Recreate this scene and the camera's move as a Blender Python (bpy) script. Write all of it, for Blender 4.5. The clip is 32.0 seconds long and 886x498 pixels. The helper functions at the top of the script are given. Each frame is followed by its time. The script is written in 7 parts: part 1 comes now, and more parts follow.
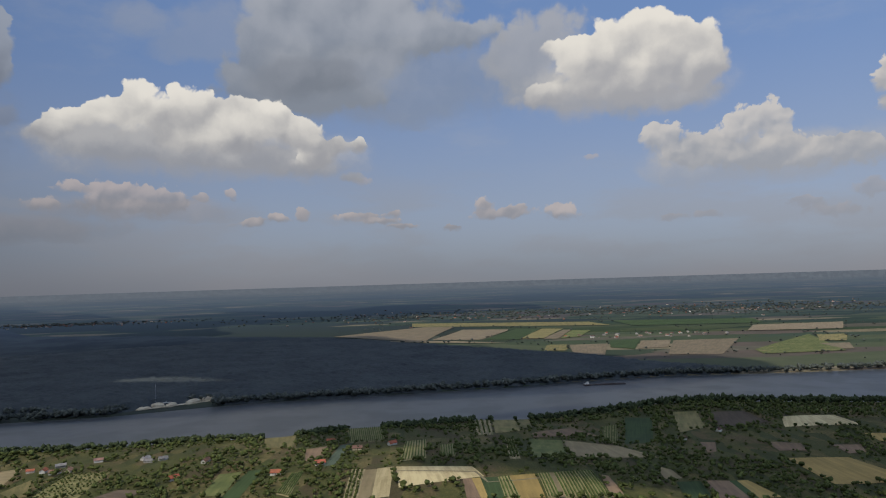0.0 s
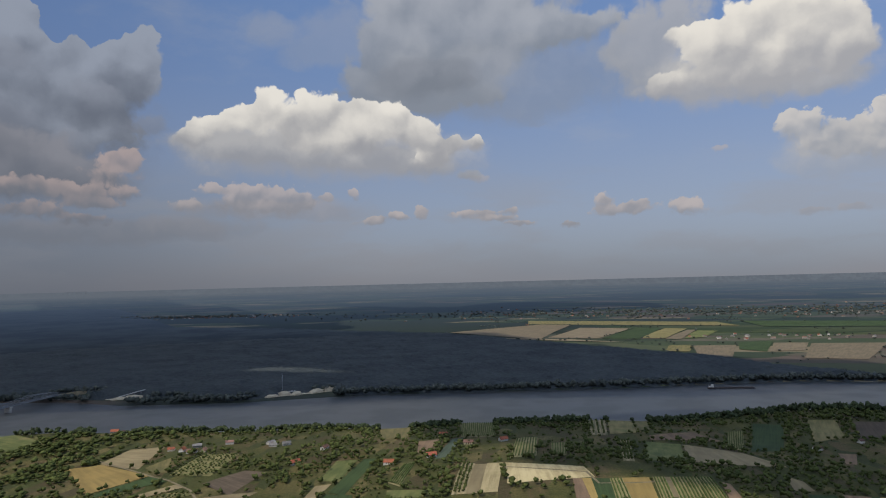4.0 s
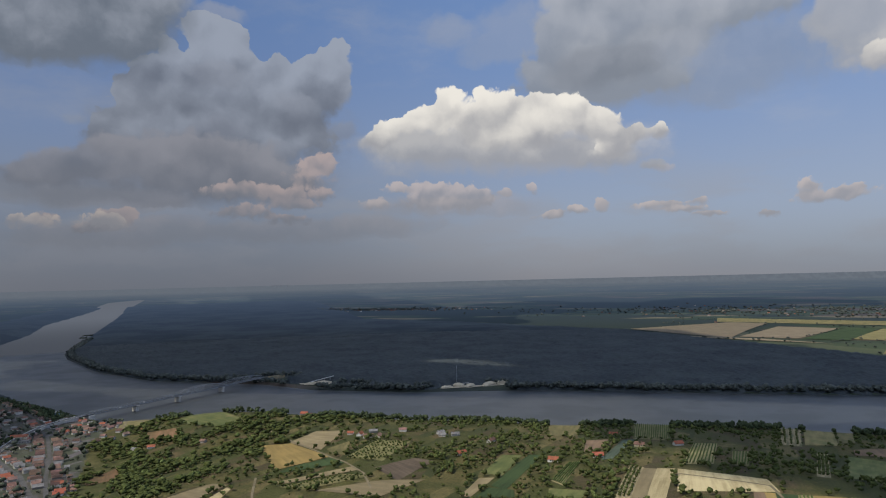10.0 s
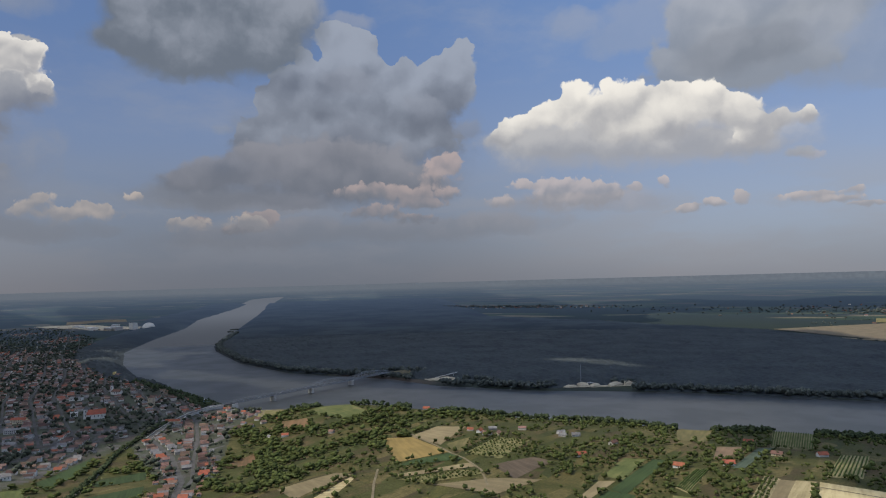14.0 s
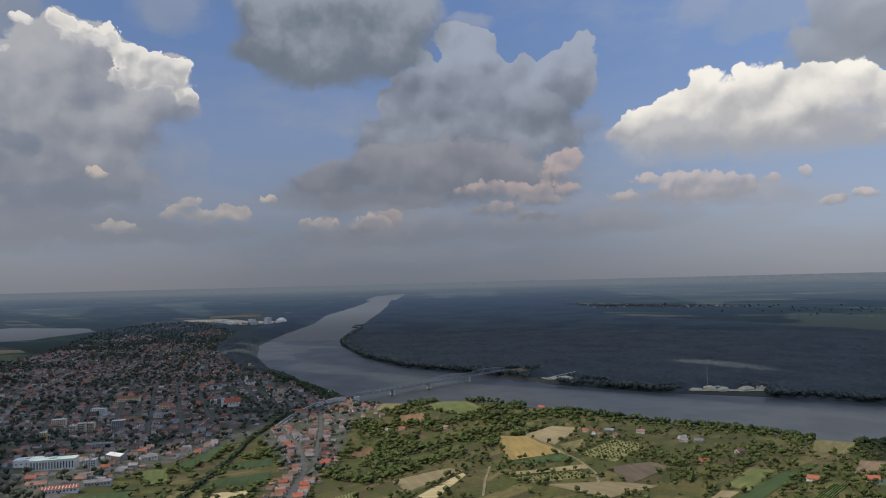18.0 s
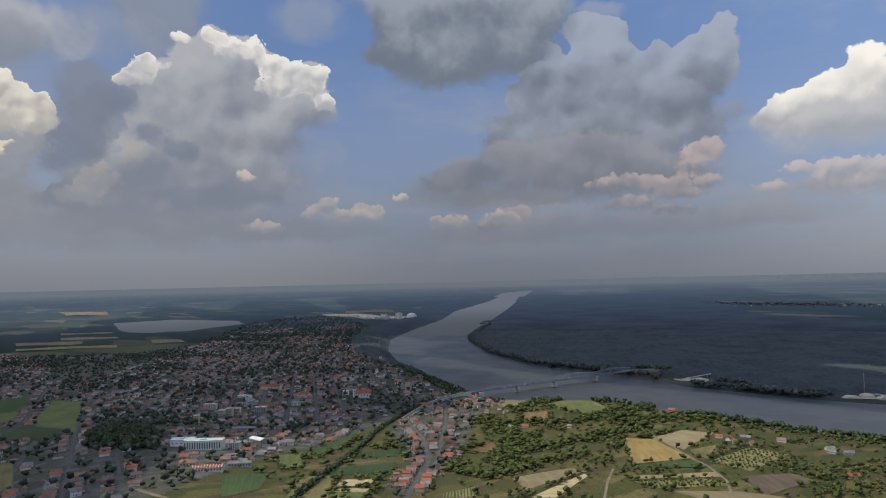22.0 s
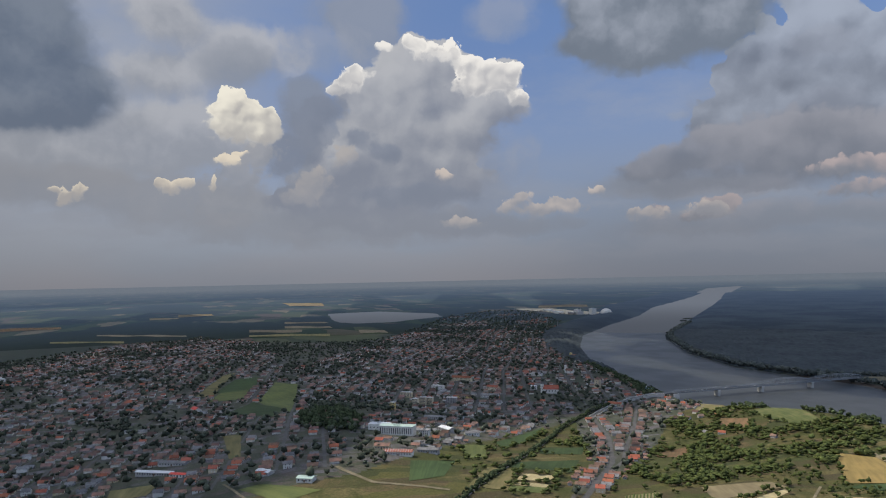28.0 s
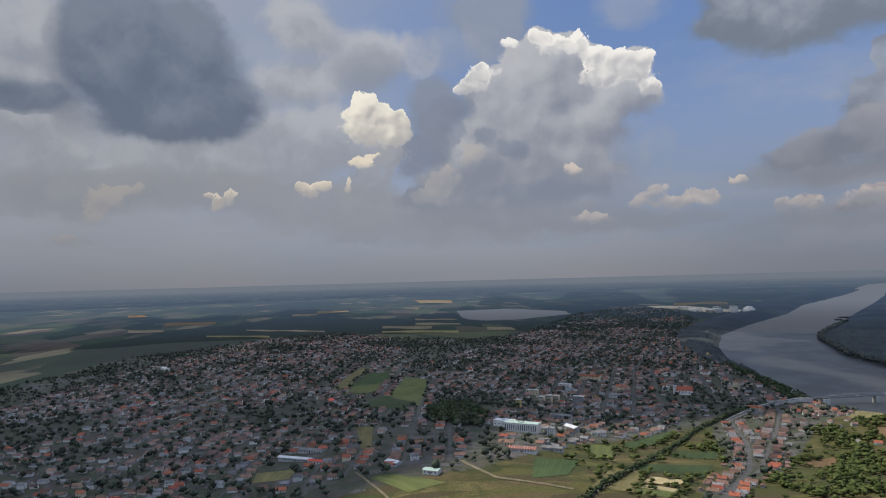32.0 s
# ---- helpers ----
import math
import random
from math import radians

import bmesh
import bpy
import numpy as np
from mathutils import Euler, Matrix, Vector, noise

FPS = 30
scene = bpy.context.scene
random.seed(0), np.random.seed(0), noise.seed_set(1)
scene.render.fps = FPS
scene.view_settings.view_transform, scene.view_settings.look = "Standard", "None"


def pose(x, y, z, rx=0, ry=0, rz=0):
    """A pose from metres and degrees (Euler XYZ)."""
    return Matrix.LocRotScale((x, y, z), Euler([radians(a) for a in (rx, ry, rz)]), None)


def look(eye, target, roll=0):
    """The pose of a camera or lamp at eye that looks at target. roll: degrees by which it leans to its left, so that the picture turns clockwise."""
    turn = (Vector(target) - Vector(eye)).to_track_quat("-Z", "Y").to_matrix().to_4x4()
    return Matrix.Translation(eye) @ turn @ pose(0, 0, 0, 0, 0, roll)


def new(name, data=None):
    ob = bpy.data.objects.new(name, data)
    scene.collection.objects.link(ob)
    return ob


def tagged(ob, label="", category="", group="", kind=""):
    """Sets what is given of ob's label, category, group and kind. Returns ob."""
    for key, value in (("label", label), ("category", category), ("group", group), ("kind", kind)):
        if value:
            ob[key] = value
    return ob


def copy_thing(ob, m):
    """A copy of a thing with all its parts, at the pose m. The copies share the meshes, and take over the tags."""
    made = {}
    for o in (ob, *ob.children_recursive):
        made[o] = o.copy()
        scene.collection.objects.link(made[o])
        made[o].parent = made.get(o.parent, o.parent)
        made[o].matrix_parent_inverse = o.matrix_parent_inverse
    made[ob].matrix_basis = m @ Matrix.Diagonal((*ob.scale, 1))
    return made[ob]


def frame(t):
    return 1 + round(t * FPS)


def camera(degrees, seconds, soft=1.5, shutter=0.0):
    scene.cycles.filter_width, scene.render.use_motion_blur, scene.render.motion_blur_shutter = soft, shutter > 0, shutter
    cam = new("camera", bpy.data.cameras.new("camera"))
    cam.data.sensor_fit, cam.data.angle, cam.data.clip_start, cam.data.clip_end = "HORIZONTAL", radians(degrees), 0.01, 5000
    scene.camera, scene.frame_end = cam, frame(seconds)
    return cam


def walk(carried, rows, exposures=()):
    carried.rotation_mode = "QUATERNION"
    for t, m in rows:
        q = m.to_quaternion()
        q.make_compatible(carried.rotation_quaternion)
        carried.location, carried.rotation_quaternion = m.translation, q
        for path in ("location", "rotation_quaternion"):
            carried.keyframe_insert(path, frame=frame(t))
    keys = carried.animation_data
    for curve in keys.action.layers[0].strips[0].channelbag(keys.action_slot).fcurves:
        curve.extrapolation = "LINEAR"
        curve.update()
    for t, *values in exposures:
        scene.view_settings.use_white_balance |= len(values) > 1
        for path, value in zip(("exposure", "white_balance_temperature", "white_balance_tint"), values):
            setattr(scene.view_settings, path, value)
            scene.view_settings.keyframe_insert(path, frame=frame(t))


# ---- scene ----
# A town on a wide river, seen from a slowly turning drone about 240 m over the water.
cam = camera(66.6, 32.0, soft=1.1)
PATH = [
    # seconds, x, y, z, yaw, pitch, roll
    (0, -36.2, -23.0, 242.3, -0.92, 2.80, 1.77),
    (0.5, -35.6, -23.4, 241.9, 0.37, 2.82, 1.69),
    (1, -34.8, -23.6, 241.6, 1.73, 2.84, 1.64),
    (1.5, -33.9, -23.6, 241.3, 3.08, 2.85, 1.59),
    (2, -32.9, -23.4, 241.1, 4.35, 2.85, 1.55),
    (2.5, -31.8, -23.2, 240.9, 5.50, 2.85, 1.52),
    (3, -30.7, -22.8, 240.8, 6.61, 2.84, 1.48),
    (3.5, -29.5, -22.3, 240.7, 7.79, 2.83, 1.45),
    (5.5, -24.2, -19.5, 240.6, 12.90, 2.79, 1.36),
    (6, -22.9, -18.7, 240.6, 14.28, 2.76, 1.34),
    (6.5, -21.6, -17.8, 240.6, 15.75, 2.74, 1.34),
    (7, -20.2, -16.9, 240.6, 17.21, 2.73, 1.34),
    (7.5, -18.9, -16.0, 240.6, 18.27, 2.71, 1.34),
    (8, -17.6, -15.0, 240.6, 19.52, 2.70, 1.34),
    (8.5, -16.3, -14.1, 240.6, 20.72, 2.69, 1.34),
    (9, -15.0, -13.1, 240.5, 21.85, 2.69, 1.34),
    (9.5, -13.8, -12.1, 240.5, 23.18, 2.70, 1.36),
    (10, -12.6, -11.2, 240.5, 24.15, 2.71, 1.38),
    (10.5, -11.4, -10.2, 240.5, 25.65, 2.72, 1.40),
    (11, -10.2, -9.3, 240.4, 27.06, 2.72, 1.43),
    (11.5, -9.1, -8.3, 240.4, 28.30, 2.73, 1.45),
    (12, -8.0, -7.4, 240.4, 29.60, 2.73, 1.47),
    (12.5, -6.9, -6.4, 240.3, 30.81, 2.73, 1.49),
    (13, -5.9, -5.5, 240.3, 32.21, 2.74, 1.51),
    (13.5, -4.9, -4.6, 240.2, 33.44, 2.75, 1.51),
    (14, -3.9, -3.6, 240.2, 34.85, 2.76, 1.50),
    (14.5, -2.9, -2.7, 240.1, 36.11, 2.78, 1.49),
    (16.5, 0.9, 0.9, 240.0, 41.11, 2.80, 1.44),
    (17, 1.9, 1.8, 240.0, 42.36, 2.81, 1.43),
    (17.5, 2.8, 2.7, 240.0, 43.73, 2.82, 1.42),
    (18, 3.7, 3.7, 240.0, 45.04, 2.82, 1.42),
    (18.5, 4.7, 4.6, 240.0, 46.29, 2.83, 1.41),
    (19, 5.6, 5.5, 240.0, 47.71, 2.83, 1.40),
    (19.5, 6.6, 6.5, 240.1, 49.14, 2.83, 1.39),
    (20, 7.6, 7.4, 240.2, 50.68, 2.82, 1.37),
    (20.5, 8.6, 8.4, 240.3, 52.04, 2.81, 1.35),
    (21, 9.6, 9.4, 240.4, 53.42, 2.79, 1.33),
    (21.5, 10.7, 10.4, 240.5, 54.82, 2.77, 1.32),
    (22, 11.7, 11.5, 240.7, 55.99, 2.76, 1.30),
    (22.5, 12.8, 12.5, 240.9, 57.21, 2.75, 1.28),
    (23, 13.9, 13.6, 241.1, 58.55, 2.73, 1.26),
    (23.5, 15.1, 14.6, 241.3, 60.15, 2.71, 1.25),
    (24, 16.3, 15.7, 241.5, 61.57, 2.70, 1.24),
    (24.5, 17.5, 16.8, 241.8, 63.05, 2.69, 1.22),
    (25, 18.7, 17.9, 242.1, 64.42, 2.67, 1.20),
    (25.5, 20.0, 19.1, 242.3, 65.76, 2.65, 1.18),
    (27.5, 25.2, 23.5, 243.5, 71.16, 2.63, 1.13),
    (28, 26.6, 24.6, 243.8, 72.48, 2.62, 1.19),
    (28.5, 27.9, 25.6, 244.1, 73.81, 2.61, 1.21),
    (29, 29.3, 26.6, 244.4, 75.14, 2.60, 1.22),
    (29.5, 30.6, 27.5, 244.6, 76.51, 2.59, 1.23),
    (30, 31.9, 28.4, 244.8, 77.96, 2.58, 1.22),
    (30.5, 33.2, 29.3, 245.0, 79.45, 2.57, 1.24),
    (31, 34.4, 30.0, 245.1, 80.81, 2.57, 1.29),
    (31.5, 35.5, 30.6, 245.1, 82.08, 2.59, 1.38),
    (32, 36.6, 31.2, 245.1, 83.40, 2.62, 1.50),
]
walk(cam, [(t, pose(x, y, z, 90 + pitch, roll, yaw)) for t, x, y, z, yaw, pitch, roll in PATH],
     [(0, -0.28), (6, -0.2), (12, -0.08), (20, 0.04), (28, 0.16), (32, 0.2)])

# ---- sky and sun ----
SUN_AZ, SUN_EL = -140.0, 55.0


class Net:
    """Short-hand for building node trees."""

    def __init__(self, tree):
        self.tree = tree
        tree.nodes.clear()

    def node(self, kind, **values):
        n = self.tree.nodes.new(kind)
        for key, value in values.items():
            setattr(n, key, value)
        return n

    def put(self, socket, value):
        if hasattr(value, "links"):
            self.tree.links.new(value, socket)
        elif value is not None:
            socket.default_value = value

    def math(self, op, a, b=None, c=None, clamp=False):
        n = self.node("ShaderNodeMath", operation=op, use_clamp=clamp)
        for s, v in zip(n.inputs, (a, b, c)):
            self.put(s, v)
        return n.outputs[0]

    def vec(self, op, a, b=None, c=None):
        n = self.node("ShaderNodeVectorMath", operation=op)
        for s, v in zip(n.inputs, (a, b, c)):
            self.put(s, v)
        return n.outputs["Value"] if op in ("LENGTH", "DOT_PRODUCT", "DISTANCE") else n.outputs[0]

    def mix(self, f, a, b, blend="MIX"):
        n = self.node("ShaderNodeMix", data_type="RGBA", blend_type=blend)
        self.put(n.inputs[0], f)
        self.put(n.inputs[6], a if hasattr(a, "links") else (*a, 1))
        self.put(n.inputs[7], b if hasattr(b, "links") else (*b, 1))
        return n.outputs[2]

    def ramp(self, f, lo, hi, a=0.0, b=1.0, smooth=True):
        n = self.node("ShaderNodeMapRange", interpolation_type="SMOOTHSTEP" if smooth else "LINEAR", clamp=True)
        for s, v in zip(n.inputs, (f, lo, hi, a, b)):
            self.put(s, v)
        return n.outputs[0]

    def noise(self, p, scale, detail=4.0, rough=0.5, dims="3D"):
        n = self.node("ShaderNodeTexNoise", noise_dimensions=dims)
        self.put(n.inputs["Vector"], p)
        self.put(n.inputs["Scale"], scale)
        self.put(n.inputs["Detail"], detail)
        self.put(n.inputs["Roughness"], rough)
        return n.outputs[0]


sun = new("sun", bpy.data.lights.new("sun", "SUN"))
sun.data.energy, sun.data.angle, sun.data.color = 3.5, radians(0.6), (1.0, 0.9, 0.74)
SUN_WAY = Vector((math.sin(radians(SUN_AZ)) * math.cos(radians(SUN_EL)), math.cos(radians(SUN_AZ)) * math.cos(radians(SUN_EL)), math.sin(radians(SUN_EL))))
sun.matrix_world = look(SUN_WAY * 6000, (0, 0, 0))

world = bpy.data.worlds.new("world")
scene.world = world
world.use_nodes = True
W = Net(world.node_tree)
sky = W.node("ShaderNodeTexSky", sky_type="NISHITA", sun_disc=False, sun_elevation=radians(SUN_EL), sun_rotation=radians(SUN_AZ), altitude=300.0, air_density=1.0, dust_density=0.6, ozone_density=3.0)
way = W.node("ShaderNodeSeparateXYZ")
W.put(way.inputs[0], W.vec("NORMALIZE", W.node("ShaderNodeTexCoord").outputs["Generated"]))
sky_az = W.math("MULTIPLY", W.math("ARCTAN2", way.outputs[0], way.outputs[1]), 180 / math.pi)
sky_el = W.math("MULTIPLY", W.math("ARCSINE", way.outputs[2]), 180 / math.pi)
joined = W.node("ShaderNodeCombineXYZ")
W.put(joined.inputs[0], sky_az)
W.put(joined.inputs[1], sky_el)
flat = joined.outputs[0]


def wander(scale, amount, detail):
    """An offset of the sky's plan that makes outlines billow."""
    n = W.node("ShaderNodeTexNoise", noise_dimensions="2D")
    W.put(n.inputs["Vector"], flat)
    W.put(n.inputs["Scale"], scale)
    W.put(n.inputs["Detail"], detail)
    n.inputs["Roughness"].default_value = 0.6
    return W.vec("MULTIPLY", W.vec("SUBTRACT", n.outputs["Color"], (0.5, 0.5, 0.5)), (amount, amount * 0.8, 0))


bent = W.vec("ADD", flat, W.vec("ADD", wander(0.3, 1.1, 2.0), wander(1.1, 0.5, 2.0)))


def billow(p, scale):
    """Cauliflower relief: rounded heads at several sizes."""
    n = W.node("ShaderNodeTexVoronoi", feature="F1", voronoi_dimensions="2D")
    W.put(n.inputs["Vector"], p)
    n.inputs["Scale"].default_value, n.inputs["Detail"].default_value, n.inputs["Roughness"].default_value = scale, 3.0, 0.5
    heads = W.math("SUBTRACT", 1.0, n.outputs["Distance"])
    return W.math("MULTIPLY_ADD", heads, 0.55, W.math("MULTIPLY", W.noise(p, scale * 0.8, 4.0, 0.55, "2D"), 0.45))


def pattern(scale, shift):
    """The relief and its slope towards the light."""
    round_at, round_up = (W.noise(q, scale * 0.62, 1.6, 0.45, "2D") for q in (bent, W.vec("ADD", bent, shift)))
    return billow(bent, scale), W.math("SUBTRACT", round_at, round_up)


soft_at = W.noise(bent, 0.2, 5.0, 0.55, "2D")
soft_up = W.noise(W.vec("ADD", bent, (-0.8, 1.6, 0.0)), 0.2, 3.0, 0.5, "2D")
PATTERNS = [pattern(0.42, (-0.35, 0.8, 0.0)), pattern(0.95, (-0.16, 0.36, 0.0)), (soft_at, W.math("SUBTRACT", soft_at, soft_up))]
# a thin milky veil towards the plain, and haze that thickens to the horizon
clear = W.mix(0.6, W.vec("MULTIPLY", sky.outputs[0], (0.062, 0.066, 0.086)), W.mix(W.ramp(sky_el, 3.0, 22.0), (0.34, 0.42, 0.54), (0.2, 0.335, 0.61)))
veil = W.math("MULTIPLY", W.ramp(sky_az, -112.0, -66.0, 0.9, 0.0), W.ramp(W.noise(W.vec("MULTIPLY", flat, (0.5, 1.6, 1.0)), 0.09, 4.0, 0.6), 0.36, 0.6, 0.6, 1.0))
clear = W.mix(veil, clear, (0.37, 0.385, 0.42))
wisp = W.math("MULTIPLY", W.ramp(W.noise(W.vec("MULTIPLY", bent, (0.35, 1.0, 1.0)), 0.12, 6.0, 0.6), 0.5, 0.78, 0.0, 0.4), W.ramp(sky_el, 4.0, 14.0))
clear = W.mix(wisp, clear, (0.42, 0.44, 0.48))
murk = W.math("POWER", 2.718, W.math("MULTIPLY", W.math("MAXIMUM", sky_el, 0.0), -0.15))
warm = W.noise(W.vec("MULTIPLY", flat, (0.3, 1.0, 1.0)), 0.12, 2.0)
haze = W.mix(W.ramp(warm, 0.35, 0.65), (0.207, 0.224, 0.26), (0.238, 0.236, 0.258))
haze = W.mix(W.ramp(sky_el, 0.3, 6.5, 0.0, 0.85), haze, (0.295, 0.31, 0.35))

# the duller, dustier air upstream
dull = W.math("MULTIPLY", W.ramp(W.math("ABSOLUTE", W.math("ADD", sky_az, 46.0)), 6.0, 34.0, 1.0, 0.0), W.ramp(sky_el, 3.0, 13.0, 1.0, 0.0))
haze = W.mix(W.math("MULTIPLY", dull, 0.7), haze, (0.135, 0.15, 0.183))
clear = W.mix(W.math("MULTIPLY", dull, 0.5), clear, (0.2, 0.222, 0.262))
# deeper blue over the town
deep = W.ramp(W.math("ABSOLUTE", W.math("ADD", sky_az, 58.0)), 12.0, 42.0, 0.4, 0.0)
clear = W.mix(deep, clear, W.vec("MULTIPLY", clear, (0.58, 0.6, 0.66)))
# layered haze low over the plain
bands = W.noise(W.vec("MULTIPLY", bent, (0.22, 1.0, 1.0)), 0.32, 4.0, 0.55, "2D")
layered = W.math("MULTIPLY", W.ramp(bands, 0.4, 0.66, 0.0, 0.5), W.ramp(sky_el, 5.0, 11.0, 1.0, 0.0))
clear = W.mix(layered, clear, (0.315, 0.335, 0.385))
# bright bluish sky round the sun, high behind the eye, added to fill shade
toward = W.vec("DOT_PRODUCT", W.node("ShaderNodeTexCoord").outputs["Generated"], tuple(SUN_WAY))
fill_glow = W.math("MULTIPLY", W.ramp(toward, 0.35, 1.0, 0.0, 1.0), W.ramp(sky_el, 24.0, 40.0))
clear = W.mix(fill_glow, clear, (1.28, 1.52, 2.0))
# loose cumulus goes on over and behind the eye
aloft = W.math("MAXIMUM", W.ramp(sky_el, 26.0, 34.0), W.ramp(W.math("ABSOLUTE", W.math("ADD", sky_az, 40.0)), 92.0, 104.0))
loose = W.math("MULTIPLY", W.ramp(W.noise(flat, 0.045, 5.0, 0.55), 0.46, 0.62), aloft)
sky_color = W.mix(W.math("MULTIPLY", loose, 0.9), clear, (0.4, 0.405, 0.43))


def puff_group():
    """A node group that adds one puff to a cloud's mass and lift."""
    g = bpy.data.node_groups.new("puff", "ShaderNodeTree")
    for name, kind in (("At", "NodeSocketVector"), ("Size", "NodeSocketVector"), ("Shift", "NodeSocketVector"), ("Mass", "NodeSocketFloat"), ("Lift", "NodeSocketFloat")):
        g.interface.new_socket(name, in_out="INPUT", socket_type=kind)
    for name in ("Mass", "Lift"):
        g.interface.new_socket(name, in_out="OUTPUT", socket_type="NodeSocketFloat")
    n = Net(g)
    i, o = n.node("NodeGroupInput"), n.node("NodeGroupOutput")
    q = n.vec("MULTIPLY_ADD", i.outputs["At"], i.outputs["Size"], i.outputs["Shift"])
    near = n.math("MAXIMUM", n.math("MULTIPLY_ADD", n.vec("DOT_PRODUCT", q, q), -0.5, 1.0), 0.0)
    w = n.math("MULTIPLY", near, near)
    n.put(o.inputs["Mass"], n.math("ADD", w, i.outputs["Mass"]))
    n.put(o.inputs["Lift"], n.math("MULTIPLY_ADD", w, n.vec("DOT_PRODUCT", q, (0, 1, 0)), i.outputs["Lift"]))
    return g


PUFF = puff_group()


def cloud(top, base, puffs, crisp=0.5, grain=0, solid=1.0, rim=0.0, skirt=0.0):
    """Lays a cloud over the sky: the colours of its lit top and of its base, and its puffs, as bearing, height and half sizes in degrees."""
    global sky_color
    low, high = min(p[1] - p[3] for p in puffs), max(p[1] + p[3] for p in puffs)
    if skirt:
        # its soft, hazy foot
        left, right = min(p[0] - p[2] for p in puffs), max(p[0] + p[2] for p in puffs)
        foot = [(left + (right - left) * k, low + (high - low) * 0.22, (right - left) * 0.26, (high - low) * 0.3) for k in (0.3, 0.52, 0.75)]
        cloud(tuple(0.6 * b + 0.4 * t for b, t in zip(base, top)), base, foot, 0.0, 2, skirt)
    g = bpy.data.node_groups.new("cloud", "ShaderNodeTree")
    given = {"Sky": sky_color, "At": bent, "Height": sky_el, "Shape": PATTERNS[grain][0], "Slope": PATTERNS[grain][1], "Soft": soft_at}
    for name in given:
        g.interface.new_socket(name, in_out="INPUT", socket_type={"Sky": "NodeSocketColor", "At": "NodeSocketVector"}.get(name, "NodeSocketFloat"))
    g.interface.new_socket("Sky", in_out="OUTPUT", socket_type="NodeSocketColor")
    n = Net(g)
    i, o = n.node("NodeGroupInput").outputs, n.node("NodeGroupOutput")
    mass = lift = 0.0
    for az, el, rx, ry in puffs:
        p = n.node("ShaderNodeGroup", node_tree=PUFF)
        for name, value in (("At", i["At"]), ("Size", (1 / rx, 1 / ry, 0)), ("Shift", (-az / rx, -el / ry, 0)), ("Mass", mass), ("Lift", lift)):
            n.put(p.inputs[name], value)
        mass, lift = p.outputs["Mass"], p.outputs["Lift"]
    rise = n.math("DIVIDE", lift, n.math("ADD", mass, 1e-3))
    mask = n.ramp(mass, 0.0, 0.16)
    edge = n.math("MULTIPLY_ADD", n.math("SUBTRACT", i["Shape"], 0.52), n.math("MULTIPLY", mask, (1.1, 1.1, 1.7)[grain]), mass)
    width = n.ramp(rise, -0.45, 0.4, 1.1 if grain == 2 else 0.85, (0.95 if grain == 2 else 0.72) - 0.84 * crisp)
    cover = n.ramp(edge, n.math("MULTIPLY_ADD", width, -0.45, 0.28), n.math("MULTIPLY_ADD", width, 0.55, 0.28), 0.0, solid)
    lit = n.math("MULTIPLY_ADD", n.ramp(i["Height"], low, high, 0.0, 1.0, False), 0.6, n.math("MULTIPLY", rise, 0.34))
    lit = n.math("ADD", n.math("MULTIPLY_ADD", i["Slope"], 1.1, 0.16), lit)
    lit = n.math("MULTIPLY_ADD", n.math("SUBTRACT", i["Soft"], 0.5), 0.9, lit)
    if rim:
        lit = n.math("ADD", lit, n.ramp(edge, 0.25, 0.7, rim * 2, 0.0))
    tint = n.mix(n.ramp(lit, 0.0, 1.0), base, top)
    n.put(o.inputs[0], n.mix(n.math("MULTIPLY", cover, mask), i["Sky"], tint))
    laid = W.node("ShaderNodeGroup", node_tree=g)
    for name, value in given.items():
        W.put(laid.inputs[name], value)
    sky_color = laid.outputs[0]


cloud((0.47, 0.475, 0.5), (0.3, 0.315, 0.35), [(-114.6, 18.3, 4.65, 3.61), (-114.6, 13.6, 5.12, 2.9), (-95.6, 16.3, 4.09, 1.72), (-94.6, 20.9, 3.59, 1.92), (-98.9, 11.2, 8.53, 2.95), (-89.9, 18.6, 6.25, 2.22), (-105.4, 9.2, 11.98, 2.36), (-112.5, 7.7, 6.19, 2.63), (-91.9, 11.8, 5.68, 2.53)], crisp=0.05, grain=2, solid=0.85)  # pale milky cloud sheet over the plain
cloud((0.295, 0.3, 0.325), (0.25, 0.265, 0.3), [(-113.2, 7.2, 5.25, 1.74), (-105.4, 7.7, 6.22, 1.66), (-98.5, 7.1, 6.02, 1.99), (-91.1, 6.2, 6.7, 2.56), (-84.4, 5.1, 7.8, 2.07), (-77.7, 4.9, 7.76, 1.8)], crisp=0.1, grain=2, solid=0.8)  # low grey bank over the plain
cloud((0.28, 0.305, 0.36), (0.25, 0.28, 0.34), [(-78.6, 20.6, 3.14, 2.94), (-79.6, 21.9, 4.19, 1.46), (-89.4, 17.3, 3.13, 1.99)], crisp=0.05, grain=2, solid=0.75)  # grey streak beside the town's cumulus
cloud((0.33, 0.355, 0.42), (0.27, 0.31, 0.39), [(-67.0, 21.4, 3.0, 1.63), (-82.0, 19.1, 3.8, 1.99), (-53.0, 12.7, 0.94, 0.51), (-42.1, 21.4, 2.08, 0.58)], crisp=0.1, grain=2, solid=0.55)  # pale wisps between the clouds
cloud((0.3, 0.29, 0.315), (0.2, 0.215, 0.25), [(-53.1, 3.9, 5.98, 1.11), (-45.5, 4.4, 7.06, 1.13), (-37.0, 4.2, 6.01, 1.0), (-50.9, 6.8, 5.75, 0.88), (-30.5, 4.8, 6.17, 0.92)], crisp=0.1, grain=2, solid=0.6)  # hazy bank over the horizon upstream
